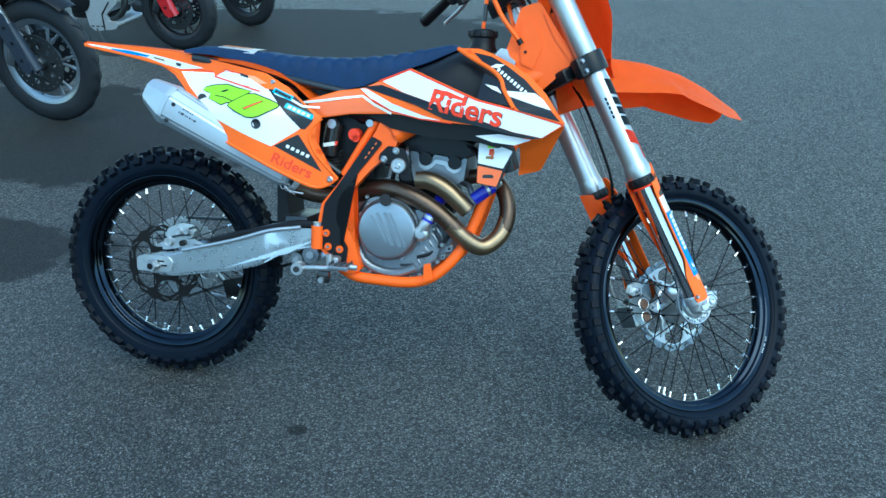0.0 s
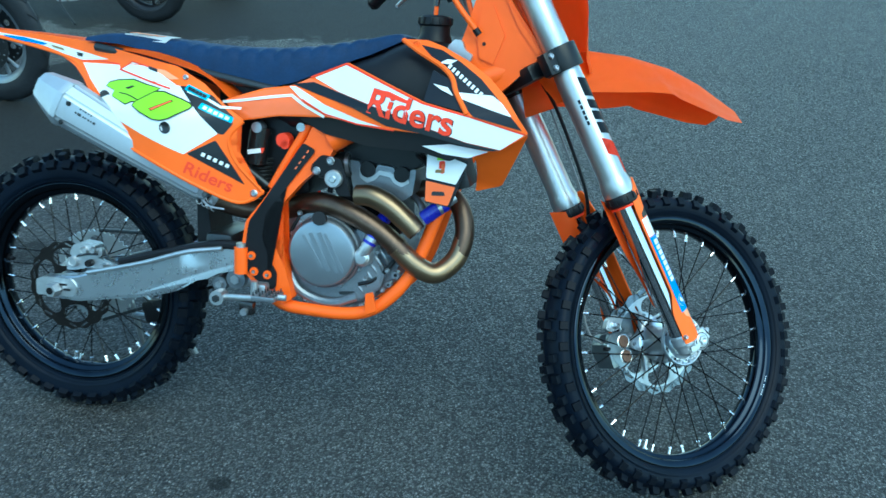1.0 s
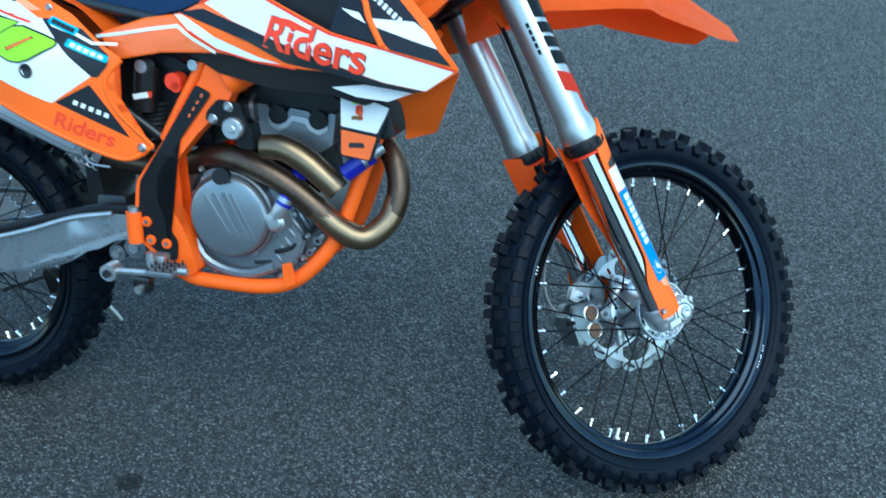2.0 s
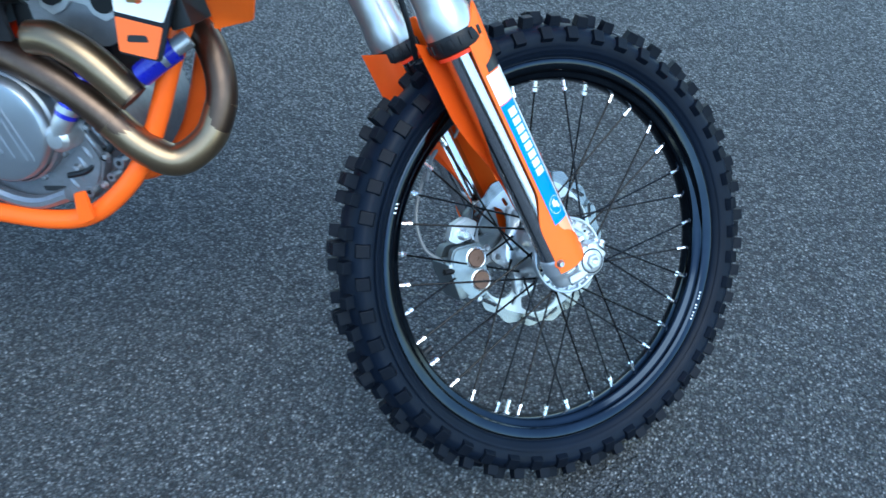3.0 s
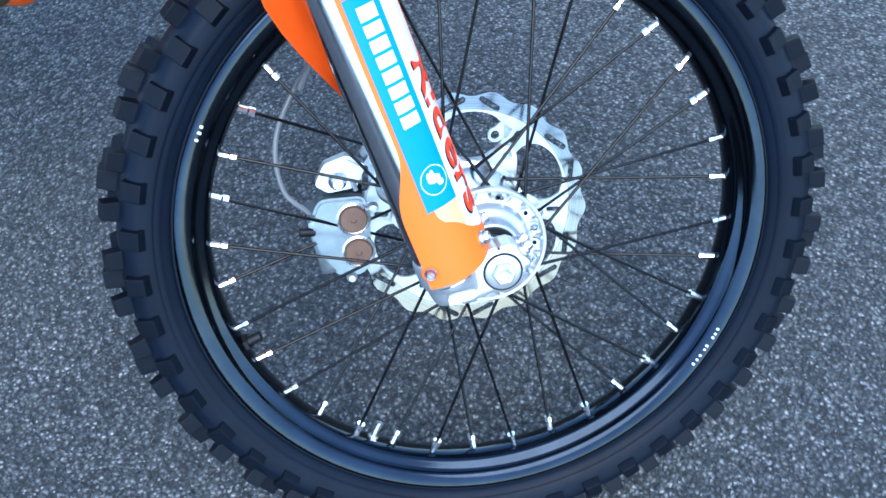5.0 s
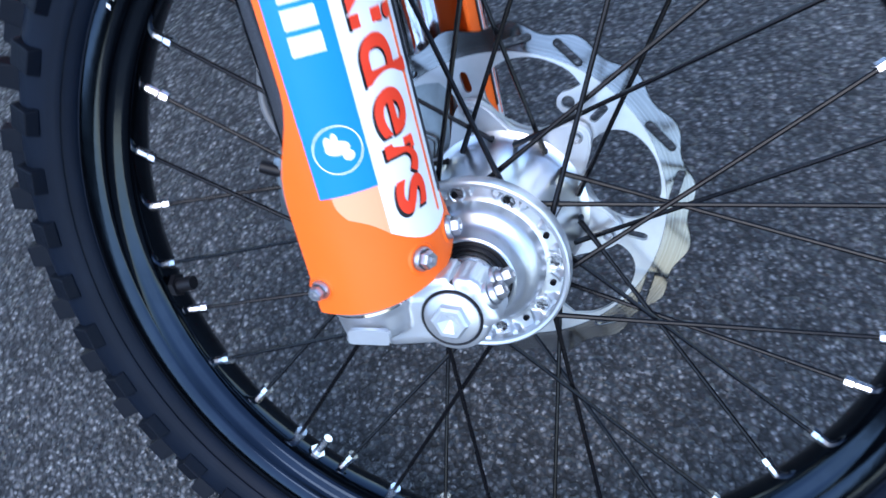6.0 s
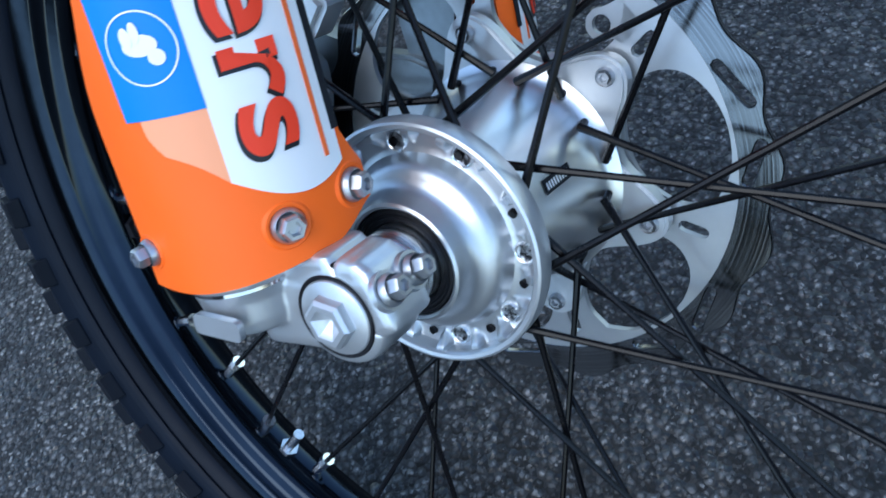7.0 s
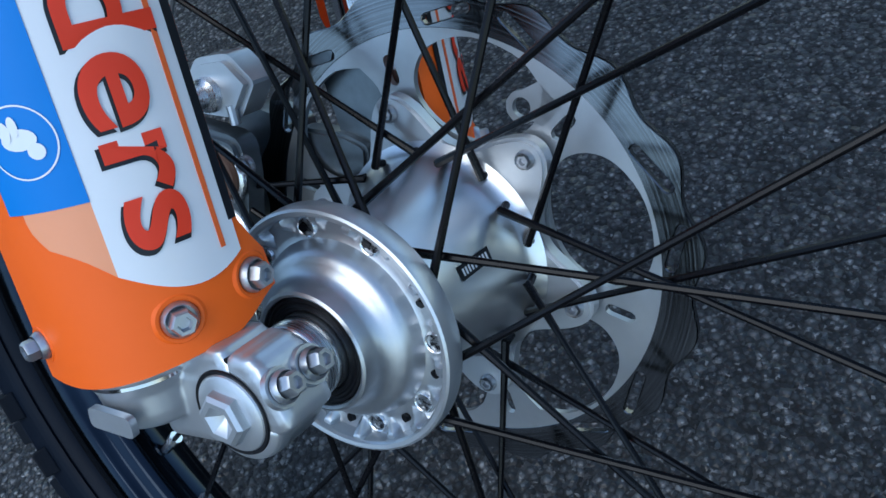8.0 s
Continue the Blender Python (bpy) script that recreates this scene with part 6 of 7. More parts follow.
def build_engine():
    # crankcase: a lumpy casting
    case = plate([(0.590, 0.580), (0.640, 0.600), (0.720, 0.605), (0.790, 0.590), (0.850, 0.560), (0.872, 0.500), (0.850, 0.435), (0.800, 0.392), (0.720, 0.372), (0.650, 0.378), (0.612, 0.410), (0.585, 0.470)], 0.200, None, 0, 0.02)
    case.transform(Matrix.Translation((0, -0.100, 0)))
    eng = part("engine_case", case, "engine", bike, "grey cast engine with clutch cover and black cam cover", SEATING, 40)
    cover = plate([(0.605, 0.520), (0.620, 0.470), (0.612, 0.425), (0.640, 0.395), (0.700, 0.384), (0.770, 0.392), (0.830, 0.430), (0.842, 0.470), (0.820, 0.510), (0.835, 0.545), (0.800, 0.575), (0.760, 0.560), (0.700, 0.608), (0.640, 0.585)], 0.030, None, 0, 0.012)
    cover.transform(Matrix.Translation((0, -0.128, 0)))
    bmesh.ops.bevel(cover, geom=[e for e in cover.edges if e.calc_face_angle(0) > 1.0], offset=0.004, segments=2, affect="EDGES")
    part("side_cover", cover, "engine", eng)
    C = (0.704, 0.512)
    cc = lathe([(0.0, -0.166), (0.066, -0.166), (0.0735, -0.164), (0.0770, -0.160), (0.0790, -0.150), (0.0800, -0.128)], 64)
    cc.transform(Matrix.Translation((C[0], 0, C[1])))
    clutch = part("clutch_cover", cc, "clutch", eng, "round silver clutch cover with raised stripes", None, 30)
    for k, (x0, w) in enumerate(((-0.046, 0.007), (-0.030, 0.009), (-0.010, 0.009), (0.006, 0.005))):
        top = math.sqrt(0.062 ** 2 - (x0 + 0.01) ** 2)
        st = plate([(x0, top * 0.75), (x0 + w, top * 0.80), (x0 + w + 0.045, -top * 0.62), (x0 + 0.045, -top * 0.70)], 0.0020, None, 0, 0.002)
        st.transform(Matrix.Translation((C[0], -0.1676, C[1])))
        part("cover_stripe", st, "clutch", clutch)
    for k in range(9):
        a = radians(15 + 40 * k)
        b = hexbolt(0.0042, 0.004, 1.3)
        b.transform(Matrix.Translation((C[0] + 0.0865 * math.cos(a), -0.1285, C[1] + 0.0865 * math.sin(a))))
        part("cover_bolt", b, "bolt", eng)
    rimr = lathe([(0.0805, -0.150), (0.0840, -0.146), (0.0850, -0.128)], 64)
    rimr.transform(Matrix.Translation((C[0], 0, C[1])))
    part("cover_rim", rimr, "engine", eng)
    part("oil_cap", rod((0.699, -0.160, 0.590), (0.703, -0.180, 0.594), 0.0155, 16), "black", eng, "black oil filler cap")
    # lower cover with a worn polished edge
    part("cover_lip", tube([(0.618, -0.132, 0.452), (0.640, -0.136, 0.418), (0.680, -0.137, 0.398), (0.730, -0.137, 0.394), (0.780, -0.134, 0.412)], 0.011, 10, 6), "engine", eng)
    # cylinder and head
    tilt = Matrix.Rotation(radians(-6), 4, "Y")
    part("cylinder", block((0.120, 0.150, 0.130), (0.800, -0.015, 0.610), 0.010, tilt), "engine_dark", eng)
    head = plate([(0.742, 0.718), (0.768, 0.716), (0.775, 0.700), (0.790, 0.692), (0.806, 0.700), (0.812, 0.712), (0.848, 0.708), (0.854, 0.694), (0.868, 0.686), (0.882, 0.694), (0.888, 0.706), (0.900, 0.706), (0.893, 0.650), (0.868, 0.632), (0.768, 0.618), (0.757, 0.650)], 0.150, None, 0, 0.003)
    head.transform(Matrix.Translation((0, -0.105, 0)))
    part("cylinder_head", head, "engine", eng, "grey cylinder head with scalloped joint", None, 40)
    rib = plate([(0.770, 0.705), (0.776, 0.690), (0.790, 0.680), (0.806, 0.688), (0.816, 0.700), (0.846, 0.697), (0.855, 0.684), (0.868, 0.676), (0.884, 0.684), (0.886, 0.676), (0.868, 0.666), (0.850, 0.674), (0.842, 0.686), (0.818, 0.690), (0.808, 0.678), (0.790, 0.669), (0.772, 0.680)], 0.006, None, 0, 0.003)
    rib.transform(Matrix.Translation((0, -0.109, 0)))
    part("head_rib", rib, "cast", eng)
    cam_c = plate([(0.722, 0.752), (0.740, 0.765), (0.800, 0.768), (0.870, 0.758), (0.912, 0.742), (0.914, 0.716), (0.892, 0.708), (0.868, 0.690), (0.845, 0.710), (0.810, 0.714), (0.790, 0.697), (0.768, 0.718), (0.735, 0.720)], 0.160, None, 0, 0.008)
    cam_c.transform(Matrix.Translation((0, -0.098, 0)))
    bmesh.ops.bevel(cam_c, geom=[e for e in cam_c.edges if e.calc_face_angle(0) > 1.2], offset=0.004, segments=2, affect="EDGES")
    part("cam_cover", cam_c, "engine_dark", eng, "black magnesium cam cover", None, 40)
    for x, z in ((0.790, 0.700), (0.868, 0.694)):
        part("cam_plug", rod((x, -0.112, z), (x, -0.090, z), 0.0175, 20), "engine_dark", eng)
    part("timing_side", block((0.050, 0.120, 0.140), (0.735, -0.030, 0.660), 0.010, tilt), "engine_dark", eng)
    # water pump, hoses and clips
    pump = lathe([(0.0, -0.165), (0.012, -0.164), (0.019, -0.158), (0.021, -0.150), (0.022, -0.125)], 28)
    pump.transform(Matrix.Translation((0.795, 0, 0.508)))
    part("water_pump", pump, "cast", eng)
    part("pump_neck", tube([(0.795, -0.150, 0.512), (0.805, -0.152, 0.532), (0.812, -0.150, 0.545)], 0.0145, 14, 4), "cast", eng, "polished water pump neck")
    part("coolant_hose", tube([(0.810, -0.150, 0.541), (0.820, -0.145, 0.562), (0.832, -0.128, 0.590), (0.850, -0.10, 0.615)], 0.0160, 16, 5), "hose", eng, "shiny blue silicone coolant hose")
    part("hose_clip", rod((0.8125, -0.149, 0.547), (0.8165, -0.147, 0.555), 0.0170, 20), "bolt", eng)
    part("coolant_hose", tube([(0.928, -0.138, 0.606), (0.942, -0.136, 0.617), (0.958, -0.132, 0.630), (0.975, -0.125, 0.642)], 0.0165, 16, 5), "hose", eng, "shiny blue silicone coolant hose")
    part("hose_clip", rod((0.957, -0.135, 0.631), (0.963, -0.132, 0.635), 0.0165, 20), "bolt", eng)
    part("hose_neck", rod((0.968, -0.128, 0.638), (0.990, -0.115, 0.655), 0.0125, 16), "cast", eng)
    # ribs, webs and bolts of the lower front of the case
    for k in range(7):
        x, z = 0.800 + 0.010 * k, 0.395 + 0.017 * k
        part("case_rib", tube([(x - 0.035, -0.118, z + 0.055), (x - 0.010, -0.126, z + 0.030), (x, -0.112, z)], 0.0045, 8, 4), "engine", eng)
    for x, z in ((0.640, 0.592), (0.622, 0.545), (0.618, 0.440), (0.655, 0.392), (0.722, 0.380), (0.790, 0.392), (0.838, 0.432), (0.848, 0.478), (0.826, 0.520), (0.838, 0.556), (0.780, 0.585), (0.765, 0.470), (0.800, 0.455)):
        b = hexbolt(0.0045, 0.0045, 1.4)
        b.transform(Matrix.Translation((x, -0.1285, z)))
        part("case_bolt", b, "bolt", eng)
    # printed mark on the cover
    part("cover_mark", plate([(0.735, 0.418), (0.772, 0.422), (0.776, 0.414), (0.738, 0.411)], 0.001, lambda x, z: -0.1295, 0, 0.001), "dark_metal", eng)
    # wires and small hoses round the cylinder
    for pts, r, mt in ((((0.745, -0.120, 0.600), (0.765, -0.125, 0.560), (0.760, -0.120, 0.520)), 0.004, "black"), (((0.905, -0.09, 0.735), (0.925, -0.08, 0.72), (0.930, -0.06, 0.68)), 0.007, "black"), (((0.700, -0.07, 0.740), (0.710, -0.10, 0.700), (0.700, -0.10, 0.640)), 0.006, "black"), (((0.880, -0.05, 0.640), (0.905, -0.08, 0.630), (0.920, -0.10, 0.610)), 0.008, "cast")):
        part("engine_hose", tube(pts, r, 8, 5), mt, eng)


def build_exhaust():
    main = tube([(0.880, -0.02, 0.650, 0.020), (0.940, -0.025, 0.655, 0.021), (0.990, -0.055, 0.628, 0.0215), (1.010, -0.075, 0.568, 0.022), (0.995, -0.095, 0.510, 0.0225), (0.955, -0.118, 0.480, 0.0230), (0.910, -0.132, 0.500, 0.0235), (0.862, -0.140, 0.546, 0.0235), (0.815, -0.142, 0.580, 0.0235), (0.760, -0.138, 0.605, 0.024), (0.705, -0.128, 0.618, 0.024), (0.650, -0.108, 0.612, 0.024),
                 (0.600, -0.088, 0.592, 0.024), (0.540, -0.080, 0.583, 0.025), (0.480, -0.085, 0.585, 0.025), (0.425, -0.100, 0.602, 0.026)], 0.023, 20, 7)
    ex = part("exhaust_pipe", main, "pipe", bike, "brown heat-tinted exhaust header pipe", SEATING, 60)
    part("straw_bend", tube([(1.0105, -0.0765, 0.560, 0.0223), (0.995, -0.095, 0.510, 0.0230), (0.955, -0.118, 0.480, 0.0235), (0.910, -0.132, 0.500, 0.0240), (0.868, -0.139, 0.540, 0.0240)], 0.023, 20, 8), "brass", ex, "straw-coloured front bend")
    part("pipe_weld", rod((0.872, -0.1385, 0.536), (0.866, -0.1392, 0.542), 0.0252, 24), "pipe", ex)
    part("resonator", tube([(0.778, -0.150, 0.648, 0.0225), (0.815, -0.152, 0.648, 0.0240), (0.855, -0.152, 0.630, 0.0245), (0.890, -0.150, 0.602, 0.0240), (0.915, -0.148, 0.578, 0.0225)], 0.024, 20, 8), "brass", ex, "straw-coloured resonance chamber")
    part("resonator_end", rod((0.914, -0.148, 0.579), (0.918, -0.1478, 0.575), 0.0215, 20), "pipe", ex)
    # silencer: six-sided sleeve, chamfered end cap
    a, b = Vector((0.420, -0.120, 0.628)), Vector((0.072, -0.138, 0.806))
    axis = (b - a).normalized()
    side = Vector((0, 1, 0))
    up = axis.cross(side).normalized()
    if up.z < 0:
        up = -up
    bm, rings = bmesh.new(), []
    shape = [(-0.2, 1.0), (0.45, 0.98), (0.95, 0.55), (1.0, 0.0), (0.95, -0.55), (0.5, -0.98), (-0.4, -1.0), (-0.92, -0.6), (-1.0, 0.0), (-0.9, 0.6)]
    for t, ry, rz in ((0.0, 0.026, 0.026), (0.02, 0.036, 0.034), (0.06, 0.040, 0.037), (0.5, 0.046, 0.046), (0.98, 0.050, 0.054), (1.0, 0.050, 0.054)):
        c = a + (b - a) * t
        rings.append([bm.verts.new(c - side * (x * ry) + up * (z * rz)) for x, z in shape])
    for p, q in zip(rings, rings[1:]):
        for k in range(len(shape)):
            bm.faces.new((p[k], p[(k + 1) % len(shape)], q[(k + 1) % len(shape)], q[k]))
    bm.faces.new(rings[0]), bm.faces.new(rings[-1])
    bmesh.ops.recalc_face_normals(bm, faces=bm.faces)
    bmesh.ops.bevel(bm, geom=[e for e in bm.edges if e.calc_face_angle(0) > 0.35], offset=0.006, segments=3, affect="EDGES")
    muf = part("silencer", bm, "muffler", bike, "satin grey six-sided silencer", None, 30)
    bm, rings = bmesh.new(), []
    for t, ry, rz, rise in ((0.975, 0.0500, 0.0542, 0), (0.977, 0.0512, 0.0554, 0), (1.015, 0.0505, 0.0546, 0), (1.020, 0.0495, 0.0535, 0), (1.165, 0.034, 0.036, 0.006), (1.178, 0.030, 0.031, 0.007), (1.14, 0.022, 0.022, 0.006)):
        c = a + (b - a) * t + up * rise
        rings.append([bm.verts.new(c - side * (x * ry) + up * (z * rz)) for x, z in shape])
    for p, q in zip(rings, rings[1:]):
        for k in range(len(shape)):
            bm.faces.new((p[k], p[(k + 1) % len(shape)], q[(k + 1) % len(shape)], q[k]))
    bm.faces.new(rings[-1])
    bmesh.ops.recalc_face_normals(bm, faces=bm.faces)
    part("end_cap", bm, "muffler", muf, "plain tapering silver end cap", None, 30)
    for z in (0.35, -0.62):
        p = a + (b - a) * 0.925 - side * 0.0488 + up * (z * 0.05)
        bb = hexbolt(0.0045, 0.003, 1.3)
        bb.transform(Matrix.Translation(p))
        part("rivet", bb, "dark_metal", muf)
    # two lines of worn print: uneven strokes
    rnd = random.Random(12)
    for row, count in ((0, 5), (1, 8)):
        t = 0.865 - 0.02 * (1 - row)
        for k in range(count):
            w = rnd.uniform(0.0025, 0.0060)
            p = a + (b - a) * t - side * (0.0488 - 0.006 * (0.87 - t)) + up * (0.020 - 0.013 * row)
            bar = block((w, 0.001, rnd.uniform(0.003, 0.0065) * (0.6 + 0.4 * row)), (0, 0, 0), 0.0, Matrix.Rotation(radians(27 + rnd.uniform(-14, 14)), 4, "Y"))
            bar.transform(Matrix.Translation(p))
            part("printed_bar", bar, "dark_metal", muf)
            t -= (w + rnd.uniform(0.002, 0.004)) / 0.39
    part("pipe_spring", tube([(0.455, -0.128, 0.585), (0.420, -0.132, 0.590), (0.400, -0.130, 0.605)], 0.003, 8, 5), "bolt", muf)
    part("pipe_clamp", rod((0.436, -0.112, 0.614), (0.424, -0.118, 0.622), 0.0300, 24), "cast", muf)


def build_rear_suspension():
    # swingarm: two tapering alloy arms
    for s, y in ((-1, -0.128), (1, 0.092)):
        arm = plate([(-0.040, 0.374), (-0.030, 0.326), (0.060, 0.320), (0.250, 0.352), (0.330, 0.375), (0.400, 0.418), (0.510, 0.440), (0.510, 0.492), (0.440, 0.492), (0.340, 0.472), (0.200, 0.432), (0.060, 0.388)], 0.036, lambda a, b: max(0.0, a - 0.355) * (-0.26 * s), 0.06, 0.010)
        arm.transform(Matrix.Translation((0, y, 0)))
        bmesh.ops.bevel(arm, geom=[e for e in arm.edges if e.calc_face_angle(0) > 1.0], offset=0.007, segments=3, affect="EDGES")
        sw = part("swingarm", arm, "swing", bike, "brushed alloy swingarm", None, 40)
        if s < 0:
            blk = plate([(-0.045, 0.370), (-0.045, 0.330), (0.060, 0.334), (0.066, 0.362), (0.050, 0.378), (-0.020, 0.378)], 0.006, None, 0, 0.008)
            blk.transform(Matrix.Translation((0, y - 0.004, 0)))
            part("axle_adjuster", blk, "cast", sw, "silver chain adjuster block")
            for x, z, w in ((0.025, 0.362, 0.030), (0.040, 0.350, 0.018), (0.020, 0.346, 0.012)):
                bar = block((w, 0.001, 0.005), (x, y - 0.0048, z), 0.0)
                part("adjuster_slot", bar, "black", sw)
            ax = lathe([(0.0, -0.138), (0.010, -0.138), (0.0105, -0.158), (0.0150, -0.158), (0.0180, -0.154), (0.0180, -0.135)], 6)
            ax.transform(Matrix.Translation((0.010, 0, 0.350)))
            part("axle_nut", ax, "cast", sw, "rear axle nut")
            hole = lathe([(0.0, -0.1585), (0.009, -0.1585)], 20)
            hole.transform(Matrix.Translation((0.010, 0, 0.350)))
            part("axle_bore", hole, "black", sw)
            part("brake_line", tube([(0.10, -0.135, 0.400), (0.25, -0.138, 0.440), (0.36, -0.136, 0.476), (0.45, -0.130, 0.492)], 0.006, 8, 5), "cast", sw, "pale brake hose guide")
            part("arm_guard", tube([(0.180, -0.120, 0.432), (0.30, -0.122, 0.466), (0.42, -0.120, 0.496), (0.50, -0.118, 0.500)], 0.011, 10, 5), "black", sw)
    part("swingarm_bridge", block((0.070, 0.160, 0.090), (0.415, 0, 0.470), 0.015), "dark_metal", bike, "alloy swingarm bridge")
    # hub, disc, caliper, sprocket
    hub = part("rear_hub", lathe([(0.015, -0.095), (0.022, -0.095), (0.024, -0.060), (0.034, -0.050), (0.036, -0.046), (0.060, -0.040), (0.062, -0.034), (0.058, -0.028), (0.034, -0.022), (0.030, 0.0), (0.034, 0.022), (0.060, 0.030), (0.064, 0.038), (0.060, 0.046), (0.030, 0.060), (0.015, 0.080)], 48), "cast", bike, "silver rear wheel hub", REAR, 30)
    build_disc(bike, REAR, 0.915, -0.062, 10, "rear_brake_disc", "wave-edged slotted rear brake disc", False, "rear_disc", "rear_disc", 1.0)
    body = plate([(0.020, 0.430), (0.030, 0.452), (0.062, 0.466), (0.098, 0.462), (0.112, 0.446), (0.108, 0.430), (0.080, 0.420), (0.040, 0.412)], 0.030, None, 0, 0.005)
    bmesh.ops.bevel(body, geom=[e for e in body.edges if e.is_manifold and e.calc_face_angle(0) > 1.0], offset=0.004, segments=2, affect="EDGES")
    body.transform(Matrix.Translation((0, -0.092, 0)))
    cal = part("rear_caliper", body, "cast", bike, "small silver rear brake caliper", None, 35)
    part("caliper_carrier", plate([(0.010, 0.405), (0.030, 0.418), (0.100, 0.424), (0.136, 0.410), (0.128, 0.398), (0.070, 0.398), (0.030, 0.388), (0.008, 0.386)], 0.010, lambda x, z: -0.084, 0, 0.005), "cast", cal, "flat caliper carrier")
    for x, z, r, mt in ((0.034, 0.412, 0.0135, "cast"), (0.066, 0.444, 0.0105, "cast"), (0.092, 0.447, 0.0085, "bolt"), (0.078, 0.412, 0.0090, "gloss_black"), (0.116, 0.408, 0.0065, "bolt")):
        b = lathe([(0.0, -0.010), (r * 0.5, -0.010), (r * 0.6, -0.012), (r * 0.9, -0.012), (r, -0.010), (r, 0.006)], 20)
        b.transform(Matrix.Translation((x, -0.090, z)))
        part("caliper_fitting", b, mt, cal)
    part("pad_pin", tube([(0.048, -0.098, 0.428), (0.075, -0.100, 0.436), (0.104, -0.098, 0.438)], 0.0032, 8, 4), "gloss_black", cal)
    part("brake_pipe", tube([(0.100, -0.096, 0.456), (0.128, -0.105, 0.462), (0.150, -0.120, 0.438), (0.185, -0.132, 0.430)], 0.0036, 8, 5), "gloss_black", cal, "thin black brake pipe")
    teeth = []
    for k in range(50 * 4):
        a = 2 * math.pi * k / 200
        r = 0.117 + (0.006 if k % 4 in (0, 1) else 0.0)
        teeth.append((r * math.cos(a), r * math.sin(a)))
    sp = plate(teeth, 0.005, None, 0, 0, 0, [ring_outline(0.048, 40)] + [ring_outline(0.022, 18, (0.085 * math.cos(radians(60 * k + 30)), 0.085 * math.sin(radians(60 * k + 30)))) for k in range(6)])
    sp.transform(Matrix.Translation((0, 0.055, 0.339)))
    part("sprocket", sp, "arms", bike, "silver rear sprocket")
    for z0, z1 in ((0.461, 0.475), (0.217, 0.420)):
        run = bmesh.new()
        for k in range(36):
            t = k / 36
            join(run, block((0.018, 0.010 if k % 2 else 0.014, 0.009), (0.02 + 0.52 * t, 0.058, z0 + (z1 - z0) * t), 0.002, Matrix.Rotation(math.atan2(z0 - z1, 0.52), 4, "Y")))
        part("chain_run", run, "dark_metal", bike, "dark oily drive chain")
    part("chain_guide", block((0.110, 0.030, 0.060), (0.190, 0.058, 0.262), 0.010, Matrix.Rotation(radians(-14), 4, "Y")), "black", bike, "black plastic chain guide")
    # shock absorber
    sh = part("shock_absorber", rod((0.512, -0.015, 0.600), (0.530, -0.015, 0.800), 0.026, 24), "black", bike, "black rear shock with reservoir")
    res = rod((0.508, -0.070, 0.690), (0.522, -0.070, 0.775), 0.026, 24)
    part("reservoir", res, "gloss_black", sh, "black shock reservoir")
    part("reservoir_label", plate([(0.498, 0.722), (0.530, 0.728), (0.533, 0.718), (0.500, 0.712)], 0.001, lambda x, z: -0.0975, 0, 0.001), "white", sh)
    part("reservoir_label", plate([(0.530, 0.728), (0.540, 0.730), (0.537, 0.718), (0.532, 0.716)], 0.001, lambda x, z: -0.0975, 0, 0.001), "red", sh)
    pts = []
    for k in range(16 * 8):
        a = 2 * math.pi * k / 16
        t = k / 128
        pts.append((0.506 + 0.010 * t + 0.030 * math.cos(a), -0.045 + 0.030 * math.sin(a), 0.625 + 0.075 * t))
    part("spring", tube(pts, 0.0042, 6, 1), "dark_metal", sh, "pale coil spring")
    for x, z, r, mt in ((0.522, 0.775, 0.0125, "bolt"), (0.628, 0.782, 0.010, "bolt"), (0.585, 0.750, 0.016, "red"), (0.590, 0.740, 0.010, "red")):
        part("shock_fitting", rod((x, -0.100, z), (x, -0.070, z), r, 18), mt, sh)
    part("inner_mudguard", block((0.170, 0.090, 0.260), (0.470, 0.030, 0.745), 0.020), "black", bike, "black plastic inner mudguard")
    part("airbox", block((0.150, 0.165, 0.220), (0.560, 0.025, 0.725), 0.020), "black", bike, "black plastic airbox")
    part("mud_flap", plate([(0.352, 0.600), (0.376, 0.606), (0.392, 0.480), (0.372, 0.450), (0.352, 0.480)], 0.12, lambda x, z: -0.06, 0, 0.01), "black", bike, "black mud flap before the rear wheel")
    # linkage, foot peg and brake pedal
    link = part("linkage", block((0.110, 0.050, 0.030), (0.450, -0.040, 0.395), 0.010, Matrix.Rotation(radians(-8), 4, "Y")), "cast", bike, "silver suspension linkage")
    for x, z, r in ((0.462, 0.408, 0.024), (0.420, 0.392, 0.018)):
        part("linkage_joint", rod((x, -0.085, z), (x, -0.030, z), r, 20), "engine", link)
        part("linkage_bolt", rod((x, -0.092, z), (x, -0.085, z), r * 0.5, 6), "bolt", link)
    ped = part("brake_pedal", tube([(0.462, -0.165, 0.386), (0.500, -0.175, 0.392), (0.550, -0.180, 0.396), (0.600, -0.175, 0.402), (0.625, -0.172, 0.402)], 0.0075, 10, 5, 0.7), "cast", bike, "cast alloy rear brake pedal")
    part("pedal_eye", rod((0.458, -0.180, 0.386), (0.458, -0.150, 0.386), 0.017, 20), "cast", ped)
    part("pedal_bolt", rod((0.458, -0.186, 0.386), (0.458, -0.180, 0.386), 0.009, 6), "dark_metal", ped)
    part("pedal_stop", block((0.034, 0.020, 0.030), (0.535, -0.180, 0.372), 0.004), "gloss_black", ped)
    part("pedal_stop_bolt", rod((0.533, -0.200, 0.366), (0.533, -0.188, 0.366), 0.008, 16), "bolt", ped)
    peg = part("foot_peg", block((0.056, 0.060, 0.012), (0.580, -0.172, 0.402), 0.003), "engine", bike, "toothed alloy foot peg")
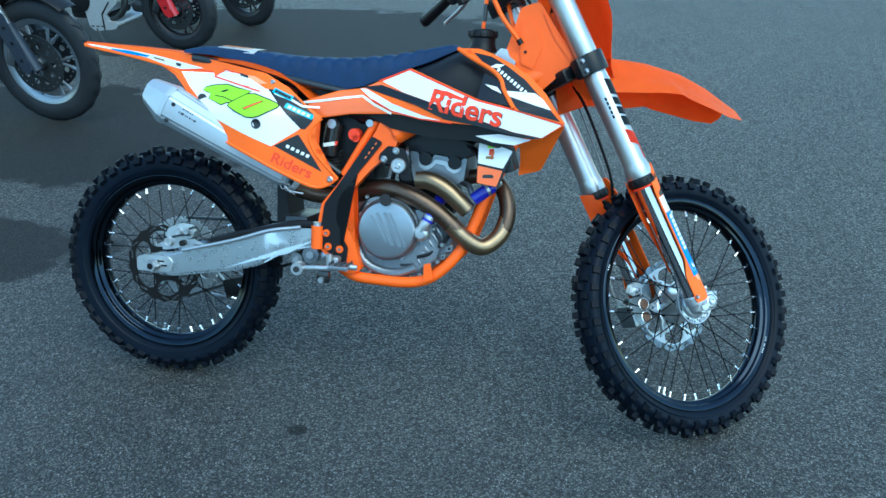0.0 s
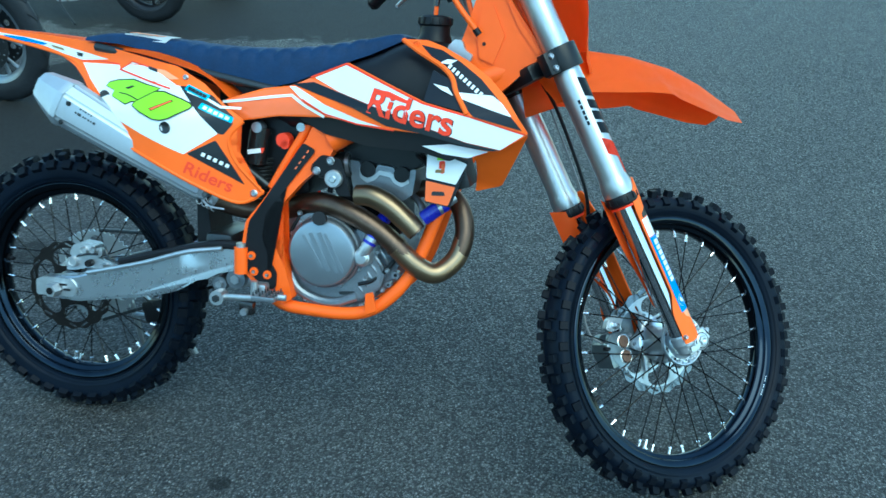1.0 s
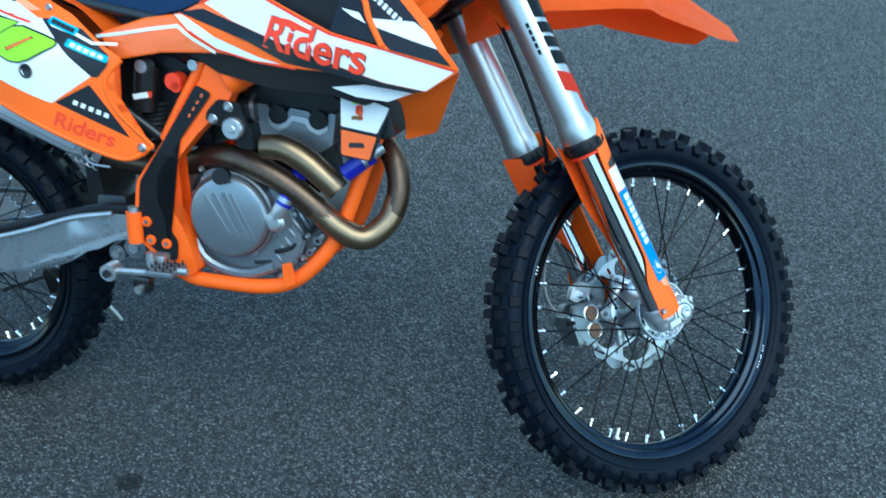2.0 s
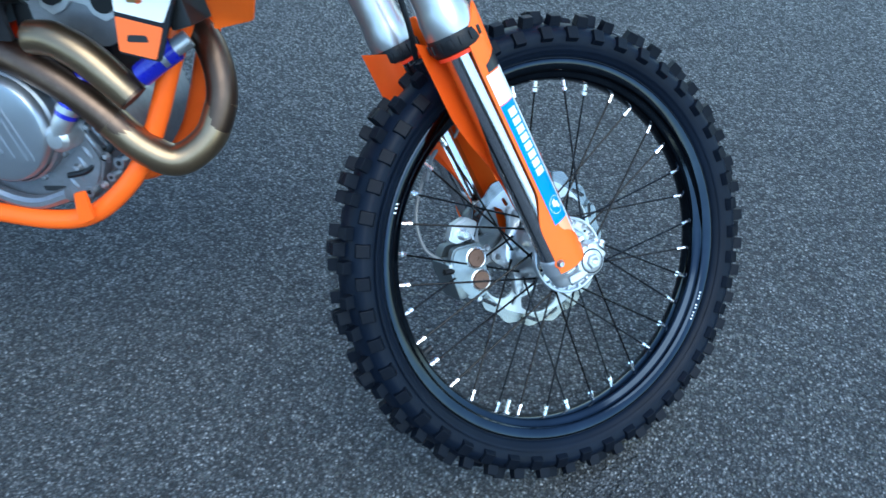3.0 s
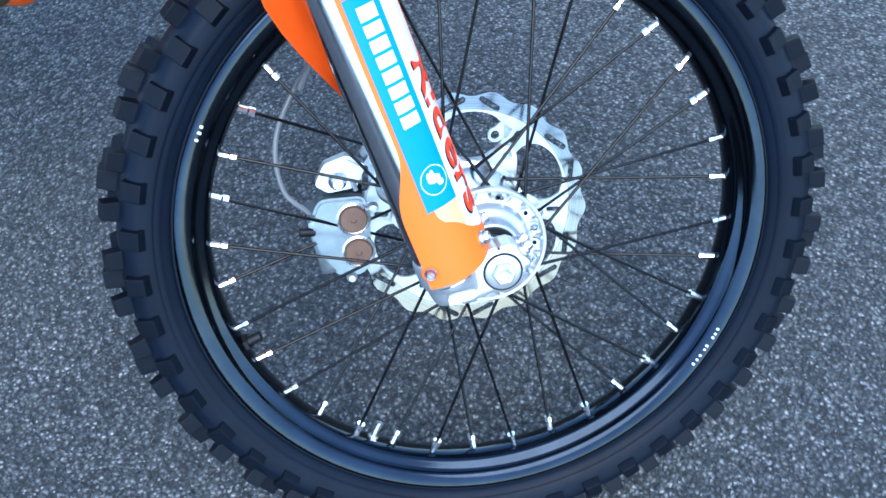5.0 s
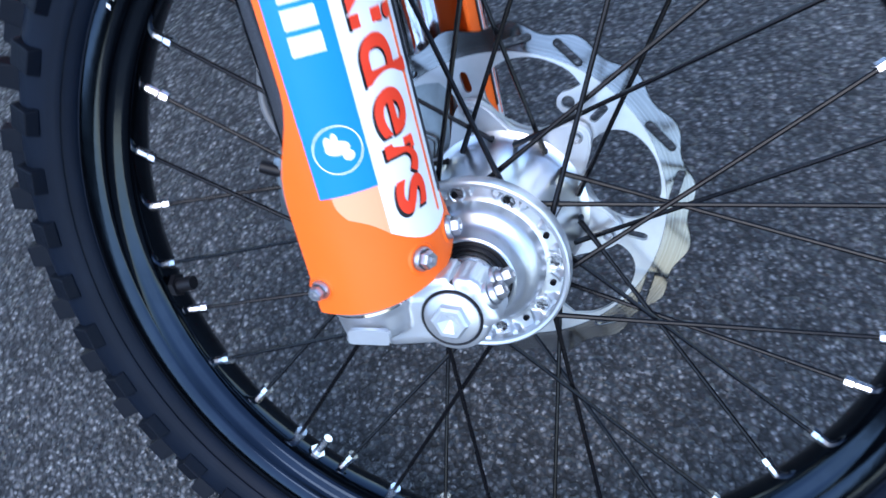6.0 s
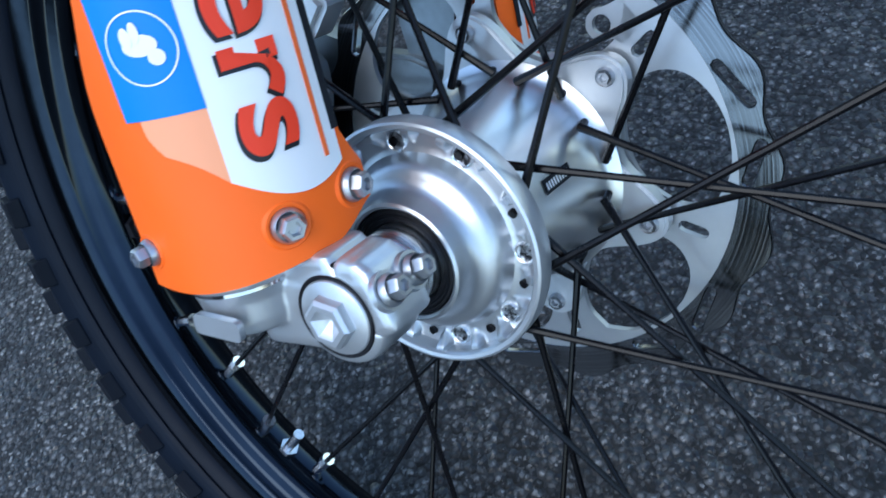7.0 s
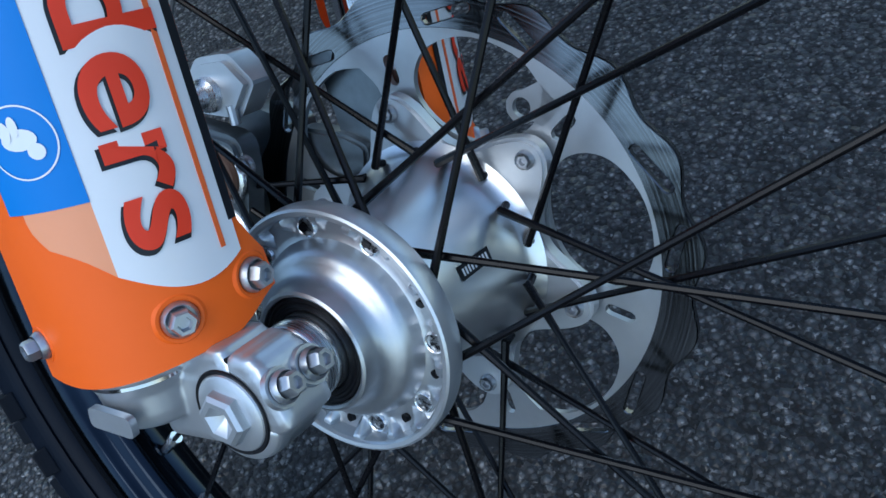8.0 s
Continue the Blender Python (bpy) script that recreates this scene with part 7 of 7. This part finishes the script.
    for i in range(4):
        for j in range(4):
            part("peg_tooth", block((0.0055, 0.0055, 0.012), (0.556 + 0.016 * j, -0.196 + 0.015 * i, 0.411), 0.001, None, None, 0.4), "dark_metal", peg)
    part("peg_mount", block((0.030, 0.050, 0.040), (0.552, -0.130, 0.402), 0.006), "cast", peg)
    part("peg_bolt", rod((0.545, -0.165, 0.400), (0.545, -0.165, 0.432), 0.009, 16), "bolt", peg)


def build_bars():
    """Handlebar on the turned fork: grip, levers and cables."""
    bar = part("handlebar", tube([(-0.165, 0.36, 1.030), (-0.135, 0.24, 1.045), (-0.105, 0.12, 1.040), (-0.090, 0.05, 1.010), (-0.090, -0.05, 1.010), (-0.105, -0.12, 1.040), (-0.135, -0.24, 1.045), (-0.165, -0.36, 1.030)], 0.0125, 14, 8), "gloss_black", bike, "black tapered handlebar", STEER)
    for s in (-1, 1):
        g = tube([(-0.172, s * 0.395, 1.027, 0.0185), (-0.170, s * 0.388, 1.028, 0.0175), (-0.152, s * 0.320, 1.036, 0.0160), (-0.143, s * 0.275, 1.042, 0.0165), (-0.141, s * 0.268, 1.043, 0.026), (-0.140, s * 0.260, 1.043, 0.026)], 0.016, 16, 4)
        part("grip", g, "black", bar, "black rubber grip")
        part("lever_perch", block((0.035, 0.040, 0.026), (-0.115, s * 0.215, 1.035), 0.006), "gloss_black", bar)
        part("control_lever", tube([(-0.100, s * 0.215, 1.030), (-0.098, s * 0.290, 1.012), (-0.118, s * 0.370, 1.000), (-0.122, s * 0.378, 0.999)], 0.0058, 10, 5), "cast", bar, "bright control lever")
    part("kill_switch", block((0.030, 0.026, 0.030), (-0.125, 0.238, 1.020), 0.006), "dark_metal", bar)
    part("bar_clamp", block((0.050, 0.110, 0.045), (-0.090, 0, 0.990), 0.010), "gloss_black", bar)
    for pts, r in ((((-0.115, 0.19, 1.03), (-0.02, 0.14, 1.00), (-0.05, 0.06, 0.86), (-0.15, 0.04, 0.74), (-0.22, 0.03, 0.66)), 0.0042), (((-0.115, 0.21, 1.02), (-0.03, 0.17, 0.96), (-0.08, 0.08, 0.84), (-0.17, 0.06, 0.70)), 0.0035), (((-0.115, -0.19, 1.03), (-0.03, -0.12, 0.98), (-0.08, -0.03, 0.84), (-0.18, 0.0, 0.68)), 0.004)):
        part("control_cable", tube(pts, r, 8, 8), "black", bar)
    part("front_brake_hose", tube([(-0.060, 0.010, 0.660), (-0.058, 0.000, 0.600), (-0.059, 0.000, 0.499), (-0.066, 0.002, 0.400), (-0.070, 0.030, 0.330), (-0.060, 0.070, 0.280)], 0.0042, 8, 6), "black", bar, "black brake hose between the fork tubes")
    part("cap_nut", spin_z([(0.0, 0.985), (0.014, 0.985), (0.018, 0.980), (0.018, 0.966), (0.0, 0.966)], 20, (-0.105, 0)), "alu", bar)


build_rear_bodywork()
build_seat()
build_tank_and_shrouds()
build_frame()
build_engine()
build_exhaust()
build_rear_suspension()
build_bars()
# prop stand at the far end of the rear axle
stand = empty("prop_stand", BODY, "plain bent steel rod stand holding up the bike", "stand")
part("stand_rod", tube([(0.0, 0.150, 0.335), (0.002, 0.190, 0.270), (0.000, 0.240, 0.150), (-0.010, 0.330, -0.068)], 0.007, 10, 6), "cast", stand)
part("stand_rod", tube([(0.0, 0.150, 0.335), (0.060, 0.195, 0.240), (0.150, 0.250, 0.110), (0.210, 0.330, -0.068)], 0.007, 10, 6), "cast", stand)
part("stand_foot", tube([(-0.010, 0.330, -0.068), (0.10, 0.332, -0.070), (0.210, 0.330, -0.068)], 0.007, 10, 6), "cast", stand)
part("stand_brace", tube([(0.000, 0.225, 0.178), (0.06, 0.228, 0.177), (0.116, 0.230, 0.160)], 0.006, 10, 6), "cast", stand)


# ---- motorcycles parked behind ----
def build_parked(name, x, y, heading, radius, half, lean, label, body, trim, rim_mat, spokes):
    m = Matrix.Translation((x, y, 0)) @ Matrix.Rotation(radians(heading), 4, "Z") @ Matrix.Rotation(radians(lean), 4, "X")
    top = empty(name, m, label, "motorcycle", "parked motorcycles")
    W = Matrix.Translation((0, 0, radius))
    R = radius
    prof = [(R * 0.70, -half * 0.75)] + [(R * 0.72 + R * 0.28 * math.sin(math.pi * k / 16) ** 0.55, -half * math.cos(math.pi * k / 16)) for k in range(17)] + [(R * 0.70, half * 0.75)]
    tyre = part("front_tyre", lathe(prof, 72), "road_tyre", top, "smooth black road tyre", W, 60)
    for k in range(22):
        a = radians(360 * k / 22)
        for s in (-1, 1):
            g = tube([(R * 1.000, s * half * 0.10, 0.0), (R * 0.988, s * half * 0.47, 0.03), (R * 0.955, s * half * 0.77, 0.05)], 0.0025, 5, 3)
            g.transform(Matrix.Rotation(a, 4, "Y"))
            part("tread_groove", g, "black", tyre)
    w = half * 0.72
    rim = part("front_wheel", lathe([(R * 0.60, -w * 0.4), (R * 0.60, w * 0.4), (R * 0.64, w * 0.8), (R * 0.715, w), (R * 0.722, w * 0.9), (R * 0.66, 0), (R * 0.722, -w * 0.9), (R * 0.715, -w), (R * 0.64, -w * 0.8)], 72, True), rim_mat, top, "cast alloy wheel", W, 40)
    part("rim_lip", lathe([(R * 0.700, -w * 1.01), (R * 0.716, -w * 1.03), (R * 0.726, -w * 0.98)], 72), "rim_bright", rim, "pale rim lip")
    for k in range(spokes):
        for d in (-5, 5):
            a, b = 2 * math.pi * k / spokes, 2 * math.pi * k / spokes + radians(d * 2.2)
            sp = tube([(0.04 * math.cos(a), 0, 0.04 * math.sin(a), 0.011), (R * 0.35 * math.cos(a + radians(d)), 0, R * 0.35 * math.sin(a + radians(d)), 0.009), (R * 0.62 * math.cos(b), 0, R * 0.62 * math.sin(b), 0.010)], 0.01, 8, 4)
            part("wheel_spoke", sp, rim_mat, rim)
    part("wheel_hub", lathe([(0.012, -0.07), (0.030, -0.07), (0.045, -0.045), (0.045, 0.045), (0.030, 0.07), (0.012, 0.07)], 32), "dark_metal", rim)
    for s in (-1, 1):
        holes = [ring_outline(0.006, 8, (R * 0.41 * math.cos(radians(15 * k)), R * 0.41 * math.sin(radians(15 * k)))) for k in range(24)] + [ring_outline(0.018, 10, (R * 0.30 * math.cos(radians(36 * k)), R * 0.30 * math.sin(radians(36 * k)))) for k in range(10)]
        d = plate(ring_outline(R * 0.47, 48), 0.005, None, 0, 0, 0, [ring_outline(R * 0.20, 32)] + holes)
        d.transform(Matrix.Translation((0, s * 0.062 - 0.0025, 0)))
        part("brake_disc", d, "dark_metal", rim, "drilled brake disc")
    for s in (-1, 1):
        leg = part("fork_leg", rod((0.0, s * 0.100, radius), (-0.33, s * 0.100, radius + 0.70), 0.027, 18), "fork", top, "fork leg")
        part("fork_shoe", rod((0.018, s * 0.100, radius - 0.03), (-0.105, s * 0.100, radius + 0.23), 0.036, 18), body, leg)
        part("axle_nut", rod((0, s * 0.100, radius), (0, s * 0.148, radius), 0.018, 6), "dark_metal", leg)
        cal = part("caliper", block((0.060, 0.060, 0.110), (-0.130, s * 0.085, radius + 0.045), 0.012, Matrix.Rotation(radians(20), 4, "Y")), trim, leg, "brake caliper")
    # fork guard plate with rivets, over the near leg
    fg = plate([(0.030, radius - 0.015), (-0.005, radius - 0.040), (-0.045, radius - 0.010), (-0.175, radius + 0.300), (-0.130, radius + 0.330), (-0.080, radius + 0.300)], 0.012, None, 0, 0.012)
    fg.transform(Matrix.Translation((0, -0.152, 0)))
    g = part("fork_guard", fg, body, top, "plastic fork guard")
    for t in (0.15, 0.5, 0.8):
        part("guard_rivet", rod((-0.01 - 0.10 * t, -0.156, radius + 0.28 * t), (-0.01 - 0.10 * t, -0.150, radius + 0.28 * t), 0.010, 12), "black", g)
    # mudguard over the wheel
    bm = lathe([(R * 1.09, -0.075), (R * 1.115, -0.06), (R * 1.13, -0.03), (R * 1.135, 0), (R * 1.13, 0.03), (R * 1.115, 0.06), (R * 1.09, 0.075)], 24, False, 52, 160)
    bmesh.ops.solidify(bm, geom=list(bm.faces), thickness=0.004)
    part("mudguard", bm, "black", top, "short front mudguard", W, 60)
    # engine, pipes, belly, stand; the near lower half of the machine
    eng = part("engine", block((0.36, 0.34, 0.34), (-0.72, 0, 0.42), 0.05), "engine_dark", top, "dark engine block")
    part("engine_cover", lathe([(0.0, -0.205), (0.085, -0.205), (0.105, -0.195), (0.112, -0.165)], 32), "engine_dark", eng, "", Matrix.Translation((-0.78, 0, 0.42)))
    part("belly_pan", plate([(-0.76, 0.50), (-0.73, 0.20), (-0.68, 0.165), (-0.50, 0.185), (-0.465, 0.215), (-0.47, 0.240), (-0.545, 0.245), (-0.560, 0.300), (-0.43, 0.40), (-0.44, 0.50)], 0.36, lambda a, b: -0.18 - 0.05 * max(0.0, b - 0.2), 0, 0.012), "pan", eng, "angular silver belly pan")
    part("pan_seam", plate([(-0.600, 0.172), (-0.592, 0.173), (-0.585, 0.300), (-0.500, 0.400), (-0.506, 0.408), (-0.595, 0.308)], 0.006, lambda a, b: -0.184 - 0.05 * max(0.0, b - 0.2), 0, 0.0), "black", eng)
    for k in range(3):
        part("belly_slot", block((0.026, 0.006, 0.010), (-0.70 + 0.045 * k, -0.182, 0.205), 0.003), "black", eng)
    part("exhaust_pipe", tube([(-0.45, -0.09, 0.54), (-0.405, -0.11, 0.42), (-0.440, -0.13, 0.31), (-0.54, -0.13, 0.26), (-0.64, -0.12, 0.25)], 0.026, 12, 6), "dark_metal", top)
    rear = part("rear_tyre", lathe(prof, 60), "road_tyre", top, "smooth black road tyre", Matrix.Translation((-1.42, 0, radius)), 60)
    part("rear_wheel", lathe([(R * 0.10, -0.05), (R * 0.60, -w * 0.4), (R * 0.715, -w), (R * 0.722, -w * 0.9), (R * 0.66, 0), (R * 0.722, w * 0.9), (R * 0.60, w * 0.4), (R * 0.10, 0.05)], 48), rim_mat, rear)
    part("swingarm", block((0.56, 0.18, 0.07), (-1.15, 0, 0.36), 0.02), "dark_metal", top)
    part("fuel_tank", block((0.62, 0.30, 0.30), (-0.62, 0, 0.86), 0.10), body, top, "painted fuel tank")
    part("seat", block((0.66, 0.26, 0.12), (-1.12, 0, 0.84), 0.05), "black", top)
    part("tail", block((0.36, 0.20, 0.12), (-1.55, 0, 0.92), 0.05, Matrix.Rotation(radians(-12), 4, "Y")), body, top)
    part("fairing", block((0.34, 0.36, 0.40), (-0.30, 0, 0.98), 0.10, Matrix.Rotation(radians(24), 4, "Y")), body, top)
    part("headlamp", lathe([(0.0, -0.06), (0.06, -0.055), (0.085, -0.02), (0.09, 0.03)], 24), "white", top, "round headlamp", Matrix.Translation((-0.10, 0, 0.98)) @ Matrix.Rotation(radians(90), 4, "Z"))
    part("handlebar", tube([(-0.48, -0.36, 1.12), (-0.40, -0.20, 1.14), (-0.36, 0, 1.10), (-0.40, 0.20, 1.14), (-0.48, 0.36, 1.12)], 0.012, 10, 6), "gloss_black", top)
    part("side_stand", tube([(-0.70, -0.14, 0.24), (-0.64, -0.20, 0.14), (-0.50, -0.28, 0.030)], 0.009, 8, 4), "dark_metal", top)
    return top


M["shoe_blue"] = surface("dark_blue_grey_plastic", (0.020, 0.028, 0.045), 0.4, vary=0.2, relief=0.1)
M["rim_grey"] = surface("grey_cast_wheel", (0.115, 0.122, 0.132), 0.34, metal=0.6, vary=0.2, relief=0.1)
M["rim_bright"] = surface("pale_rim_lip", (0.30, 0.33, 0.37), 0.35, metal=0.7, vary=0.15, relief=0.05)
M["rim_dark"] = surface("dark_cast_wheel", (0.022, 0.020, 0.022), 0.35, metal=0.3, vary=0.3, relief=0.1)
M["paint_red"] = surface("red_paint", (0.45, 0.012, 0.018), 0.25, coat=0.5, vary=0.1, relief=0.03)
M["paint_black"] = surface("black_paint", (0.012, 0.013, 0.015), 0.25, coat=0.5, vary=0.2, relief=0.03)
M["road_tyre"] = surface("dusty_road_tyre", (0.020, 0.023, 0.028), 0.6, vary=0.35, grain=60, wear=0.3, relief=0.3, spec=0.25)
M["pan"] = surface("silver_belly_pan", (0.50, 0.53, 0.56), 0.4, metal=0.5, vary=0.12, grain=30, wear=0.15, relief=0.05)
build_parked("parked_motorcycle", -2.038, 2.395, -3.5, 0.360, 0.040, 4, "dark road motorcycle with pale spoked cast wheels parked on asphalt", "shoe_blue", "rim_grey", "rim_bright", 6)
build_parked("parked_motorcycle", -2.275, 4.456, -3.2, 0.325, 0.063, 4, "red and black road motorcycle with dark wheels on asphalt", "paint_red", "dark_metal", "rim_dark", 5)
build_parked("parked_motorcycle", -2.182, 5.550, -18.4, 0.325, 0.045, 4, "black road motorcycle with dark wheels parked on asphalt", "paint_black", "dark_metal", "rim_dark", 5)


# ---- unseen wall added behind the camera to darken low reflections ----
def build_unseen_wall():
    M["unseen_wall"] = surface("dark_brown_unseen_wall", (0.055, 0.048, 0.044), 0.85, vary=0.3, grain=6, wear=0.2, relief=0.3, depth=0.004)
    w = part("unseen_wall_south", block((30.0, 0.3, 2.4), (-2.6, -14.0, 1.2), 0.01), "unseen_wall")
    tagged(w, "plain dark wall added out of view to darken low reflections", "wall", kind="structure")


build_unseen_wall()


# ---- small things on the engine side of the dirt bike ----
def build_details():
    # throttle body, boots, wires and clips between the frame and the cylinder
    tb = part("throttle_body", rod((0.655, -0.045, 0.690), (0.735, -0.045, 0.700), 0.027, 20), "dark_metal", bike, "dark throttle body with clamps")
    for x in (0.660, 0.728):
        part("boot_clamp", rod((x - 0.004, -0.045, 0.6905 + (x - 0.655) * 0.12), (x + 0.004, -0.045, 0.6915 + (x - 0.655) * 0.12), 0.0295, 20), "bolt", tb)
    for pts, r, mt in ((((0.640, -0.090, 0.760), (0.668, -0.100, 0.728), (0.690, -0.098, 0.700), (0.700, -0.092, 0.660)), 0.0032, "black"),
                       (((0.742, -0.110, 0.748), (0.712, -0.112, 0.742), (0.690, -0.104, 0.755)), 0.0040, "black"),
                       (((0.900, -0.112, 0.740), (0.922, -0.120, 0.726), (0.935, -0.125, 0.700), (0.930, -0.120, 0.672)), 0.0034, "black"),
                       (((0.600, -0.128, 0.470), (0.608, -0.130, 0.520), (0.624, -0.128, 0.560), (0.640, -0.120, 0.590)), 0.0040, "engine_dark"),
                       (((0.838, -0.124, 0.470), (0.860, -0.118, 0.500), (0.868, -0.100, 0.545)), 0.0050, "engine_dark"),
                       (((0.782, -0.130, 0.440), (0.815, -0.128, 0.452), (0.838, -0.112, 0.480)), 0.0045, "engine_dark")):
        part("cable", tube(pts, r, 8, 6), mt, bike, "", SEATING)
    # oil lines and fittings low on the case
    for x, z, r in ((0.868, 0.470, 0.0085), (0.852, 0.446, 0.0065), (0.618, 0.392, 0.0070), (0.812, 0.418, 0.0080)):
        part("case_plug", rod((x, -0.132, z), (x, -0.112, z), r, 12), "engine", bike, "", SEATING)
        part("case_plug_socket", rod((x, -0.1326, z), (x, -0.130, z), r * 0.5, 6), "black", bike, "", SEATING)
    # retaining springs at the silencer joint
    for dz in (0.0, 0.016):
        pts = [(0.395 + 0.0030 * k, -0.150 + 0.004 * math.cos(k * 1.6), 0.604 - 0.0012 * k + dz + 0.004 * math.sin(k * 1.6)) for k in range(16)]
        part("joint_spring", tube(pts, 0.0011, 5, 2), "bolt", bike)
    # mudguard screws, front
    for x, y in ((-0.060, -0.040), (-0.060, 0.040)):
        b = lathe([(0.0, -0.003), (0.005, -0.003), (0.007, -0.001), (0.007, 0.001)], 14)
        b.transform(Matrix.Translation((x, y, 0.690)) @ Matrix.Rotation(radians(-90), 4, "X"))
        part("mudguard_screw", b, "bolt", bike, "", STEER)
    # printed dashes on the grip-tape guard of the frame
    for k in range(4):
        x, z = 0.624 + 0.0085 * k, 0.691 + 0.0125 * k
        st = plate([(x, z), (x + 0.0025, z - 0.0015), (x + 0.0065, z + 0.0045), (x + 0.004, z + 0.006)], 0.0006, lambda a, b: -0.125 + max(0, b - 0.62) * 0.10, 0, 0.0, 0.0062)
        part("printed_mark", st, "d_orange", bike)


build_details()
